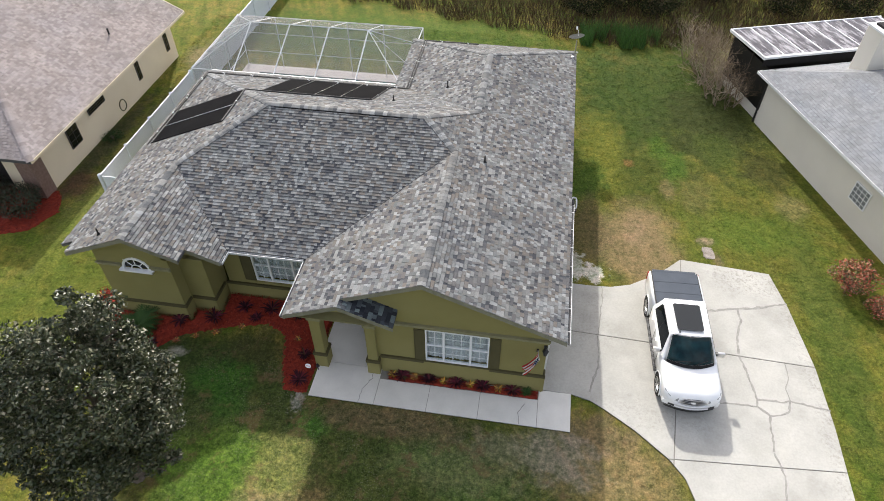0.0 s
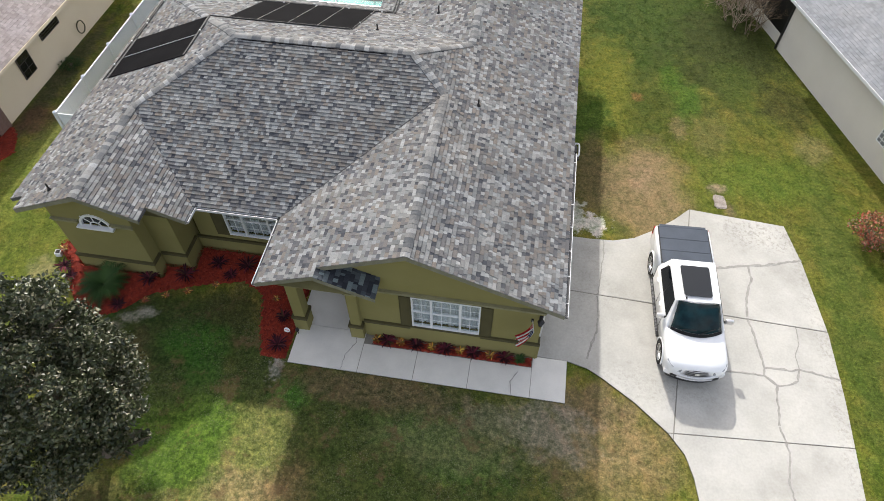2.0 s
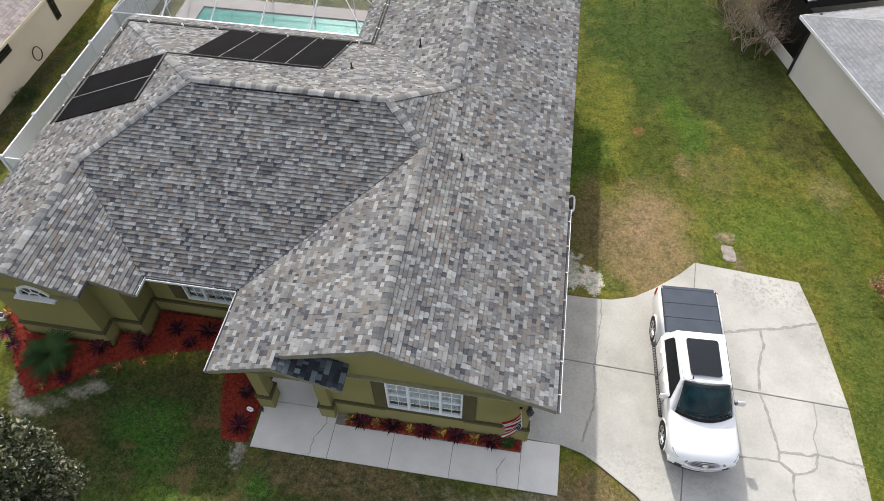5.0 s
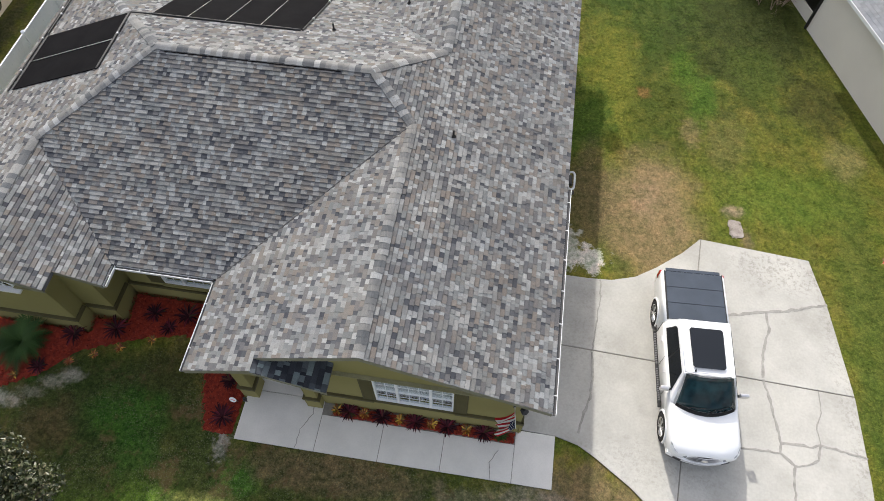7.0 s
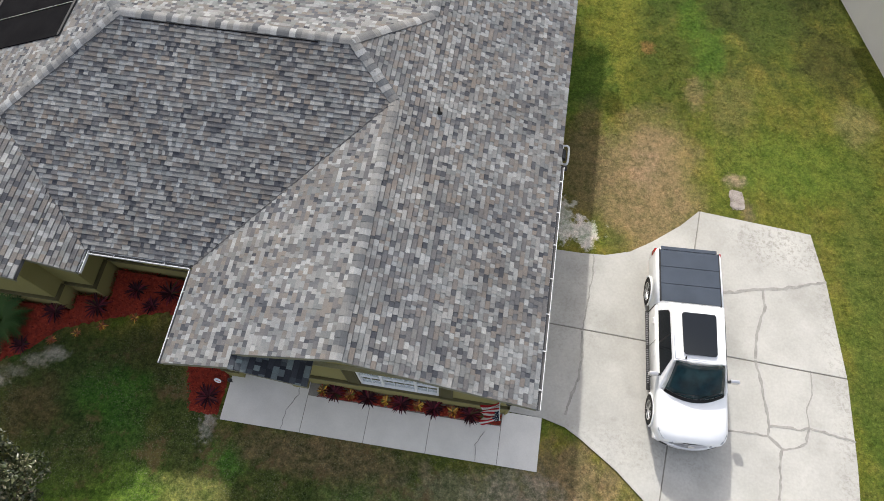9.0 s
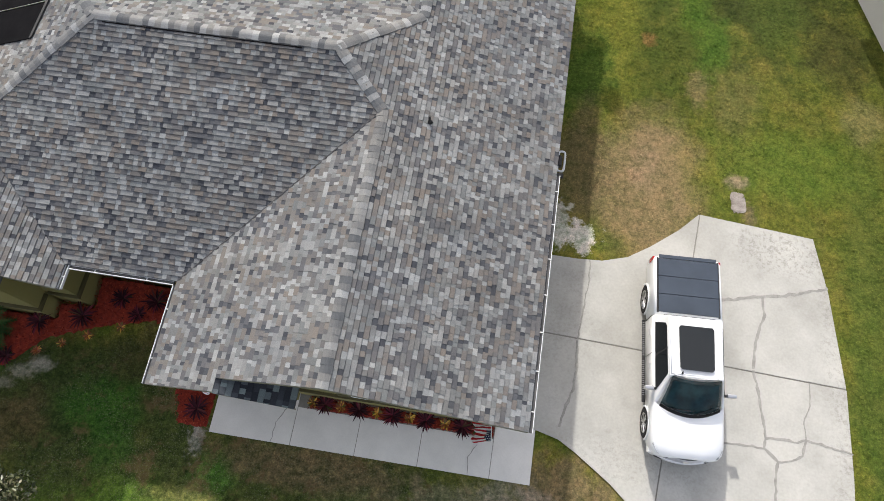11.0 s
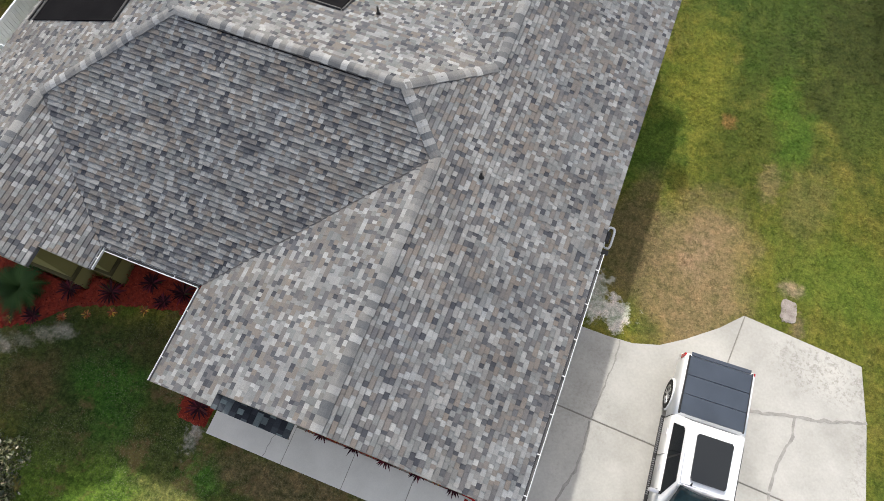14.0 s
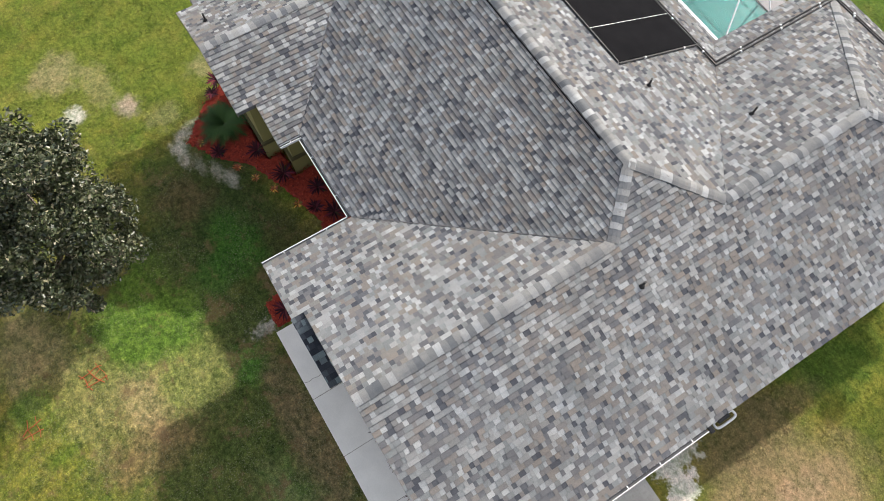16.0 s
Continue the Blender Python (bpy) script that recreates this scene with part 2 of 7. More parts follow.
for x, y, rx, ry, f in ((8.0, 7.2, 1.6, 0.8, 0.6), (9.4, 4.5, 0.5, 3.5, 0.4), (9.5, -1.0, 0.4, 3.0, 0.4), (1.0, 4.0, 1.0, 2.2, 0.25), (3.4, 0.0, 2.2, 0.7, 0.3)):
    mould = calc(CONCRETE, 'MULTIPLY', patch(CONCRETE, at, x, y, rx, ry, 1.2), ramp(CONCRETE, noise_at(CONCRETE, at, 9.0, 6.0, 0.7), *grey((0.48, 0.0), (0.62, f))))
    tone = mix(CONCRETE, mould, tone, (0.20, 0.19, 0.165))
tone = mix(CONCRETE, 1.0, tone, ramp(CONCRETE, noise_at(CONCRETE, at, 0.45, 5.0, 0.6), (0.36, (0.86, 0.86, 0.85)), (0.5, (1, 1, 1)), (0.66, (1.06, 1.06, 1.05))), 'MULTIPLY')
link(CONCRETE, tone, principled(CONCRETE).inputs["Base Color"])
JOINT = varied("joint", (0.17, 0.16, 0.14), (0.25, 0.24, 0.215), 3, 30, 0.95)
WALK_CONCRETE = varied("walk_concrete", (0.58, 0.565, 0.53), (0.67, 0.65, 0.61), 1.3, 30, 0.85, 0.15)
STUCCO = varied("olive_stucco", (0.222, 0.198, 0.072), (0.250, 0.224, 0.086), 0.7, 60, 0.9, 0.25)
TRIM_OLIVE = varied("dark_olive_trim", (0.065, 0.057, 0.022), (0.085, 0.075, 0.03), 2, 50, 0.8)
WHITE = varied("white_paint", (0.74, 0.75, 0.76), (0.8, 0.81, 0.82), 2, 40, 0.45, 0.05)
FELT = varied("roof_felt", (0.07, 0.07, 0.072), (0.11, 0.11, 0.112), 3, 60, 0.95)
CREAM = varied("cream_stucco", (0.74, 0.63, 0.46), (0.80, 0.69, 0.52), 0.5, 50, 0.9, 0.2)
PALE = varied("pale_stucco", (0.64, 0.605, 0.53), (0.70, 0.665, 0.59), 0.5, 50, 0.9, 0.2)
MULCH = varied("red_mulch", (0.10, 0.008, 0.004), (0.27, 0.03, 0.012), 9, 45, 0.95, 0.8)


def shingle_mat(name, joined, tones, grain=True):
    """Mineral granules; one tone for each tab."""
    m = material(name, (0.2, 0.2, 0.2), 0.93, 0, 0.2)
    if joined:
        r = node(m, "ShaderNodeNewGeometry").outputs["Random Per Island"]
    else:
        r = node(m, "ShaderNodeObjectInfo").outputs["Random"]
    col = ramp(m, r, *tones)
    at = world_place(m)
    col = mix(m, 1.0, col, ramp(m, noise_at(m, at, 0.8, 3.0), *grey((0.3, 0.86), (0.7, 1.12))), 'MULTIPLY')
    col = mix(m, 1.0, col, ramp(m, noise_at(m, at, 0.42, 4.0, 0.65), (0.36, (0.975, 0.99, 1.02)), (0.5, (1.0, 1.0, 1.0)), (0.66, (1.02, 1.0, 0.98))), 'MULTIPLY')
    fine = noise_at(m, at, 90.0, 2.0)
    col = mix(m, 1.0, col, ramp(m, fine, *grey((0.25, 0.72), (0.75, 1.28))), 'MULTIPLY')
    link(m, col, principled(m).inputs["Base Color"])
    bump(m, fine, 0.25, 0.006)
    return m


GREY_TONES = [(0.0, (0.044, 0.047, 0.056)), (0.16, (0.068, 0.072, 0.080)), (0.30, (0.100, 0.103, 0.110)), (0.42, (0.148, 0.135, 0.122)),
              (0.54, (0.148, 0.157, 0.157)), (0.68, (0.192, 0.198, 0.199)), (0.82, (0.228, 0.238, 0.240)), (0.92, (0.254, 0.262, 0.260)), (1.0, (0.286, 0.294, 0.290))]
LOW_TONES = [(0.0, (0.086, 0.088, 0.095)), (0.2, (0.116, 0.113, 0.113)), (0.42, (0.154, 0.137, 0.122)), (0.6, (0.130, 0.138, 0.140)), (0.8, (0.170, 0.171, 0.170)), (1.0, (0.228, 0.232, 0.230))]
CAP_TONES = [(0.0, (0.085, 0.092, 0.100)), (0.3, (0.145, 0.147, 0.147)), (0.6, (0.190, 0.190, 0.184)), (0.85, (0.235, 0.242, 0.245)), (1.0, (0.29, 0.30, 0.30))]
SLATE_TONES = [(0.0, (0.018, 0.020, 0.026)), (0.4, (0.045, 0.05, 0.06)), (0.75, (0.09, 0.105, 0.115)), (1.0, (0.17, 0.21, 0.21))]
PINK_TONES = [(0.0, (0.235, 0.203, 0.194)), (0.5, (0.285, 0.249, 0.238)), (1.0, (0.35, 0.306, 0.293))]
COOL_TONES = [(0.0, (0.205, 0.213, 0.226)), (0.5, (0.232, 0.240, 0.253)), (1.0, (0.262, 0.270, 0.283))]
SHINGLE = shingle_mat("shingle_joined", True, GREY_TONES)
SHINGLE_LOW = shingle_mat("shingle_under_layer", True, LOW_TONES)
SHINGLE_ONE = shingle_mat("shingle_single", False, GREY_TONES)
SHINGLE_ONE_RAISED = shingle_mat("raised_shingle_single", False, LOW_TONES)
CAP = shingle_mat("ridge_cap_shingle", False, CAP_TONES)
SLATE = shingle_mat("slate_shingle", True, SLATE_TONES)
PINK = shingle_mat("pinkish_shingle", True, PINK_TONES)
PINK_ONE = shingle_mat("pinkish_cap", False, PINK_TONES)
COOL = shingle_mat("cool_grey_shingle", True, COOL_TONES)


def leaf_mat(name, *tones, rough=0.5, spec=0.4, single=False):
    m = material(name, tones[0][1], rough, 0, spec)
    r = node(m, "ShaderNodeObjectInfo").outputs["Random"] if single else node(m, "ShaderNodeNewGeometry").outputs["Random Per Island"]
    link(m, ramp(m, r, *tones), principled(m).inputs["Base Color"])
    return m


TREE_LEAF = leaf_mat("tree_leaf", (0, (0.012, 0.020, 0.007)), (0.5, (0.042, 0.056, 0.020)), (0.85, (0.092, 0.096, 0.046)), (1, (0.22, 0.20, 0.13)), rough=0.4, spec=0.5)
BARK = varied("bark", (0.07, 0.055, 0.042), (0.16, 0.13, 0.10), 6, 40, 0.95, 0.6)
TWIG = leaf_mat("dry_twig", (0, (0.15, 0.11, 0.075)), (0.6, (0.27, 0.21, 0.15)), (1, (0.42, 0.35, 0.27)), rough=0.9, single=True)
REED = leaf_mat("reed", (0, (0.03, 0.08, 0.016)), (1, (0.10, 0.21, 0.04)), rough=0.7)
STRAW = leaf_mat("straw", (0, (0.032, 0.021, 0.011)), (0.4, (0.075, 0.044, 0.022)), (0.75, (0.13, 0.082, 0.044)), (0.9, (0.035, 0.045, 0.016)), (1, (0.21, 0.15, 0.085)), rough=0.9)
CORDY = leaf_mat("dark_red_leaf", (0, (0.018, 0.006, 0.01)), (0.6, (0.05, 0.012, 0.018)), (0.9, (0.14, 0.02, 0.035)), (1, (0.03, 0.05, 0.015)), rough=0.8, spec=0.15, single=True)
CROTON = leaf_mat("yellow_red_leaf", (0, (0.10, 0.11, 0.015)), (0.3, (0.16, 0.035, 0.012)), (0.6, (0.26, 0.07, 0.018)), (0.78, (0.40, 0.22, 0.03)), (0.88, (0.70, 0.48, 0.06)), (1, (0.40, 0.06, 0.02)), rough=0.4, single=True)
FROND = leaf_mat("palm_leaf", (0, (0.016, 0.042, 0.011)), (1, (0.045, 0.09, 0.022)), rough=0.75, spec=0.2, single=True)
HEDGE = leaf_mat("hedge_leaf", (0, (0.012, 0.022, 0.010)), (0.7, (0.03, 0.045, 0.018)), (1, (0.08, 0.03, 0.025)), rough=0.5)
FIELD_LEAF = leaf_mat("field_bush_leaf", (0, (0.010, 0.014, 0.008)), (0.6, (0.022, 0.030, 0.014)), (0.9, (0.05, 0.042, 0.022)), (1, (0.08, 0.06, 0.035)), rough=0.95, spec=0.05)
REDLEAF = leaf_mat("red_shrub_leaf", (0, (0.07, 0.08, 0.03)), (0.35, (0.16, 0.10, 0.05)), (0.6, (0.36, 0.05, 0.03)), (1, (0.42, 0.22, 0.14)), rough=0.6)
CHIP = leaf_mat("mulch_chip", (0, (0.07, 0.006, 0.003)), (0.5, (0.22, 0.022, 0.010)), (1, (0.36, 0.06, 0.025)), rough=0.95)

BLACK_MAT = varied("black_collector", (0.005, 0.005, 0.006), (0.009, 0.009, 0.010), 2, 60, 0.9, 0.1, 0.0, 0.03)
BLACK = varied("black_plastic", (0.012, 0.012, 0.013), (0.022, 0.022, 0.023), 4, 60, 0.45, 0.05)
PIPE = varied("black_pipe", (0.02, 0.02, 0.021), (0.035, 0.035, 0.036), 4, 60, 0.5, 0.05)
ALU = varied("white_aluminium", (0.58, 0.59, 0.60), (0.68, 0.69, 0.70), 3, 30, 0.4, 0.03)
STEEL = material("bright_steel", (0.62, 0.62, 0.63), 0.28, 1.0)
VINYL = varied("white_vinyl", (0.66, 0.70, 0.75), (0.74, 0.77, 0.81), 1, 20, 0.5, 0.03)
BRICK = varied("brown_brick", (0.16, 0.10, 0.08), (0.24, 0.16, 0.13), 8, 40, 0.9, 0.3)
DECK = varied("pool_deck", (0.40, 0.375, 0.37), (0.48, 0.45, 0.44), 1.2, 30, 0.85, 0.1)
PLASTER = varied("teal_pool_plaster", (0.042, 0.285, 0.275), (0.058, 0.33, 0.32), 1, 20, 0.7, 0.05)
PATIO = varied("weathered_aluminium_panel", (0.055, 0.052, 0.064), (0.12, 0.116, 0.13), 1.4, 12, 0.7, 0.1, 0.0, 0.2)
at = world_place(PATIO)
lean_ = node(PATIO, "ShaderNodeMapping")
lean_.vector_type = 'TEXTURE'
lean_.inputs["Rotation"].default_value, lean_.inputs["Scale"].default_value = (0, 0, radians(19)), (0.35, 1.6, 1.0)
link(PATIO, at, lean_.inputs["Vector"])
bleach = ramp(PATIO, noise_at(PATIO, lean_.outputs[0], 1.3, 6.0, 0.65), *grey((0.47, 0.0), (0.60, 0.75)))
link(PATIO, mix(PATIO, bleach, principled(PATIO).inputs["Base Color"].links[0].from_socket, (0.42, 0.41, 0.44)), principled(PATIO).inputs["Base Color"])
# near-black that stands in for shade in recesses and rooms; also the planter's soil
SHADE_SOIL = varied("shade_and_soil_black", (0.012, 0.011, 0.011), (0.022, 0.02, 0.02), 2, 20, 0.9)
CURTAIN = varied("sheer_curtain", (0.56, 0.58, 0.61), (0.66, 0.68, 0.71), 2.5, 12, 0.9, 0.1)
DOORWOOD = varied("dark_door", (0.05, 0.03, 0.02), (0.08, 0.05, 0.03), 4, 30, 0.5, 0.1)
STONE = varied("pale_stone", (0.17, 0.14, 0.12), (0.38, 0.34, 0.31), 3.5, 30, 0.9, 0.4)


def glass_mat(name, tint, rough=0.03, least=0.05):
    m = material(name, tint, rough, 0, 0.6)
    out = m.node_tree.nodes["Material Output"]
    clear, shiny = node(m, "ShaderNodeBsdfTransparent"), node(m, "ShaderNodeBsdfGlossy", Roughness=rough)
    clear.inputs[0].default_value = (*tint, 1)
    facing = node(m, "ShaderNodeLayerWeight", Blend=0.5).outputs["Facing"]
    gloss = calc(m, 'ADD', calc(m, 'MULTIPLY', calc(m, 'POWER', facing, 4.0), least * 12), least)
    mx = node(m, "ShaderNodeMixShader")
    link(m, gloss, mx.inputs[0])
    link(m, clear.outputs[0], mx.inputs[1])
    link(m, shiny.outputs[0], mx.inputs[2])
    link(m, mx.outputs[0], out.inputs[0])
    return m


GLASS = glass_mat("window_glass", (0.9, 0.93, 0.93))
DARKGLASS = material("dark_privacy_glass", (0.006, 0.008, 0.010), 0.04, 0, 0.6)
WATER = glass_mat("pool_water", (0.64, 0.92, 0.90), 0.35, 0.012)


def screen_mat():
    """Insect mesh: mostly holes, pale grey threads."""
    m = material("insect_mesh", (0.20, 0.195, 0.20), 0.7)
    out = m.node_tree.nodes["Material Output"]
    clear = node(m, "ShaderNodeBsdfTransparent")
    mx = node(m, "ShaderNodeMixShader", Fac=0.29)
    link(m, clear.outputs[0], mx.inputs[1])
    link(m, principled(m).outputs[0], mx.inputs[2])
    link(m, mx.outputs[0], out.inputs[0])
    return m


MESH = screen_mat()
CARPAINT = material("white_car_paint", (0.80, 0.81, 0.82), 0.28, 0, 0.5)
principled(CARPAINT).inputs["Coat Weight"].default_value = 0.6
principled(CARPAINT).inputs["Coat Roughness"].default_value = 0.05
RUBBER = varied("tyre_rubber", (0.014, 0.014, 0.014), (0.026, 0.026, 0.025), 8, 60, 0.9, 0.2)
COVER = varied("navy_vinyl_cover", (0.034, 0.046, 0.066), (0.046, 0.060, 0.083), 2, 70, 0.55, 0.1)
LAMP = material("clear_lamp", (0.36, 0.38, 0.40), 0.12, 0.3, 0.7)
REDLAMP = material("red_lamp", (0.35, 0.01, 0.012), 0.2, 0, 0.6)
ORANGE_PAINT = varied("orange_marking_paint", (0.24, 0.075, 0.022), (0.42, 0.10, 0.035), 7, 40, 0.9)
FLAG_RED = varied("flag_red", (0.42, 0.012, 0.02), (0.5, 0.02, 0.03), 9, 60, 0.85)
FLAG_WHITE = varied("flag_white", (0.7, 0.7, 0.7), (0.78, 0.78, 0.78), 9, 60, 0.85)
FLAG_BLUE = varied("flag_blue", (0.012, 0.018, 0.075), (0.02, 0.03, 0.1), 9, 60, 0.85)


# ---------------------------------------------------------------- mesh helpers
def mesh_of(name, bm, mats):
    me = bpy.data.meshes.new(name)
    bm.normal_update()
    bm.to_mesh(me)
    bm.free()
    for m in mats if isinstance(mats, (list, tuple)) else [mats]:
        me.materials.append(m)
    return me


def part(name, bm, mat, parent, label="", smooth=False):
    """One mesh object under a thing or a part."""
    me = mesh_of(name, bm, mat)
    if smooth:
        for p in me.polygons:
            p.use_smooth = True
    ob = new(name, me)
    ob.parent = parent
    return tagged(ob, label)


def thing(name, label, category, m=None, group="", kind=""):
    ob = new(name)
    ob.empty_display_size = 0.2
    if m is not None:
        ob.matrix_world = m
    return tagged(ob, label, category, group, kind)


def solid(name, bm, mat, label="", category="", kind="", group="", smooth=False):
    me = mesh_of(name, bm, mat)
    if smooth:
        for p in me.polygons:
            p.use_smooth = True
    return tagged(new(name, me), label, category, group, kind)


def box(bm, x0, x1, y0, y1, z0, z1, bevel=0.0):
    v = [bm.verts.new(p) for p in ((x0, y0, z0), (x1, y0, z0), (x1, y1, z0), (x0, y1, z0), (x0, y0, z1), (x1, y0, z1), (x1, y1, z1), (x0, y1, z1))]
    fs = [bm.faces.new([v[i] for i in f]) for f in ((3, 2, 1, 0), (4, 5, 6, 7), (0, 1, 5, 4), (1, 2, 6, 5), (2, 3, 7, 6), (3, 0, 4, 7))]
    if bevel:
        es = list({e for f in fs for e in f.edges})
        bmesh.ops.bevel(bm, geom=es, offset=bevel, segments=2, affect='EDGES', profile=0.6)
    return bm


def boxed(x0, x1, y0, y1, z0, z1, bevel=0.0):
    return box(bmesh.new(), x0, x1, y0, y1, z0, z1, bevel)


def prism(bm, top, drop):
    """A solid under a polygon: drop is the way from its top to its underside."""
    drop = Vector(drop)
    a = [bm.verts.new(p) for p in top]
    b = [bm.verts.new(Vector(p) + drop) for p in top]
    bm.faces.new(a)
    bm.faces.new(b[::-1])
    n = len(a)
    for i in range(n):
        bm.faces.new((a[i], b[i], b[(i + 1) % n], a[(i + 1) % n]))
    bmesh.ops.recalc_face_normals(bm, faces=bm.faces[:])
    return bm


def tube(bm, a, b, r, sides=8, r2=None):
    a, b = Vector(a), Vector(b)
    turn = (b - a).to_track_quat('Z', 'Y')
    r2 = r if r2 is None else r2
    ring = [Vector((math.cos(i * math.tau / sides), math.sin(i * math.tau / sides), 0)) for i in range(sides)]
    lo = [bm.verts.new(a + turn @ (c * r)) for c in ring]
    hi = [bm.verts.new(b + turn @ (c * r2)) for c in ring]
    for i in range(sides):
        bm.faces.new((lo[i], lo[(i + 1) % sides], hi[(i + 1) % sides], hi[i]))
    bm.faces.new(lo[::-1])
    bm.faces.new(hi)
    return bm


def pipe(points, r, sides=8):
    bm = bmesh.new()
    for a, b in zip(points, points[1:]):
        tube(bm, a, b, r, sides)
    return bm

# ---------------------------------------------------------------- ground, driveway, walk
bm = bmesh.new()
bmesh.ops.create_grid(bm, x_segments=40, y_segments=40, size=1500)
solid("ground", bm, LAWN, "patchy green and brown lawn around the house", "lawn", "structure")


def clip(poly, a, b, c):
    """The part of a plan polygon where a*x + b*y <= c."""
    out = []
    for p, q in zip(poly, poly[1:] + poly[:1]):
        dp, dq = a * p[0] + b * p[1] - c, a * q[0] + b * q[1] - c
        if dp <= 0:
            out.append(p)
        if dp * dq < 0:
            f = dp / (dp - dq)
            out.append((p[0] + f * (q[0] - p[0]), p[1] + f * (q[1] - p[1])))
    return out


def line_of(p, q):
    """a, b, c of the line through p and q, with a unit normal."""
    a, b = q[1] - p[1], p[0] - q[0]
    n = math.hypot(a, b)
    return a / n, b / n, (a * p[0] + b * p[1]) / n


def split(polys, p, q, gap):
    a, b, c = line_of(p, q)
    out = []
    for poly in polys:
        out += [s for s in (clip(poly, a, b, c - gap / 2), clip(poly, -a, -b, -c - gap / 2)) if len(s) > 2]
    return out


DRIVE = [(-0.46, 5.95), (-0.46, 0.49), (0.60, 0.46), (1.25, 0.3), (1.75, 0.02), (2.8, -0.68), (3.85, -1.57), (4.33, -2.2), (4.56, -2.9),
         (4.7, -3.8), (4.6, -12.0), (9.3, -12.0), (9.57, -2.0), (9.62, 0.5), (9.55, 3.0), (9.16, 6.0), (8.76, 7.79), (5.12, 8.1),
         (4.5, 7.45), (3.6, 6.72), (2.9, 6.25), (2.1, 6.0), (1.3, 5.95)]
bm = prism(bmesh.new(), [(x, y, 0.035) for x, y in DRIVE], (0, 0, -0.2))
driveway = solid("driveway", bm, JOINT, "pale concrete driveway with dark joints and long cracks", "driveway", "structure")
slabs = split([DRIVE], (0.5, 3.40), (9.7, 3.05), 0.045)
slabs = split(slabs, (5.15, 8.1), (4.05, -1.3), 0.04)
slabs = split(slabs, (3.84, -1.57), (9.56, -1.15), 0.04)
for s in split(slabs, (4.0, -5.2), (9.6, -5.7), 0.04):
    part("slab", prism(bmesh.new(), [(x, y, 0.05) for x, y in s], (0, 0, -0.06)), CONCRETE, driveway)


def crack(points, width, seed, parent=None):
    """A filled crack, uneven in width and course."""
    rnd = random.Random(seed)
    fine = []
    for (x0, y0), (x1, y1) in zip(points, points[1:]):
        n = max(2, int(math.hypot(x1 - x0, y1 - y0) / 0.12))
        for i in range(n):
            f = i / n
            fine.append((x0 + f * (x1 - x0) + rnd.gauss(0, 0.014), y0 + f * (y1 - y0) + rnd.gauss(0, 0.014)))
    fine.append(points[-1])
    bm = bmesh.new()
    rows = []
    for i, (x, y) in enumerate(fine):
        xa, ya = fine[max(0, i - 1)]
        xb, yb = fine[min(len(fine) - 1, i + 1)]
        d = math.hypot(xb - xa, yb - ya) or 1
        w = width * rnd.uniform(0.55, 1.2) / 2
        nx, ny = -(yb - ya) / d * w, (xb - xa) / d * w
        rows.append([bm.verts.new((x + nx, y + ny, 0.0535 + seed * 0.0006)), bm.verts.new((x - nx, y - ny, 0.0535 + seed * 0.0006)), bm.verts.new((x - nx, y - ny, 0.045)), bm.verts.new((x + nx, y + ny, 0.045))])
    for r, s in zip(rows, rows[1:]):
        for k in range(4):
            bm.faces.new((r[k], r[(k + 1) % 4], s[(k + 1) % 4], s[k]))
    part("crack", bm, CRACKFILL, parent or driveway, "dark filled crack" if seed == 1 else "")


CRACKFILL = varied("crack_filler", (0.22, 0.214, 0.198), (0.33, 0.322, 0.30), 6, 40, 0.95)
crack([(7.12, 5.58), (7.19, 5.0), (6.9, 4.13), (6.83, 3.25)], 0.085, 1)
crack([(5.4, 5.15), (5.87, 5.28), (7.12, 5.58), (8.1, 5.8), (9.15, 6.16)], 0.10, 2)
crack([(6.83, 3.2), (7.04, 2.2), (7.17, 1.3), (7.15, 0.98), (7.49, 0.67), (7.42, -0.1), (7.36, -0.76)], 0.085, 3)
crack([(7.36, -0.8), (7.55, -1.6), (7.4, -2.6), (7.6, -4.0)], 0.07, 4)
crack([(5.6, 0.93), (6.3, 0.98), (7.15, 0.98)], 0.06, 5)
crack([(7.17, 1.3), (8.1, 1.3), (8.32, 1.41), (9.0, 1.3), (9.63, 1.2)], 0.075, 6)
crack([(8.32, 1.41), (8.2, 0.95), (7.9, 0.74), (7.49, 0.67)], 0.075, 7)
crack([(8.45, 3.1), (8.48, 2.4), (8.28, 2.0), (8.32, 1.41)], 0.035, 8)
crack([(1.72, 5.95), (1.75, 5.2), (1.55, 3.35)], 0.05, 9)
crack([(1.55, 3.3), (1.6, 2.4), (1.52, 1.8), (1.23, 0.65)], 0.085, 10)

WALK_CRACKS = [[(-6.98, -1.07), (-6.95, -0.5), (-6.72, 0.0), (-6.70, 0.44)], [(-1.2, -1.07), (-1.28, -0.62), (-1.05, -0.2)]]
bm = boxed(-8.84, 0.57, -1.08, 0.44, -0.12, 0.035)
front_walk = solid("pavement", bm, JOINT, "pale concrete front walk in slabs beside the flower bed", "walkway", "structure")
WALK_X = [-8.84, -6.42, -4.52, -2.68, -0.60, 0.57]
for x0, x1 in zip(WALK_X, WALK_X[1:]):
    y1 = 0.46 if x0 > -0.7 else (0.02 if x0 > -6.5 else 0.46)
    part("slab", boxed(x0 + 0.008, x1 - 0.008, -1.08, y1, -0.1, 0.05, 0.006), WALK_CONCRETE, front_walk)
for i, line in enumerate(WALK_CRACKS):
    crack(line, 0.022, 11 + i, front_walk)
part("slab", boxed(-8.84, -6.62, 0.475, 3.04, -0.1, 0.055, 0.006), WALK_CONCRETE, front_walk)

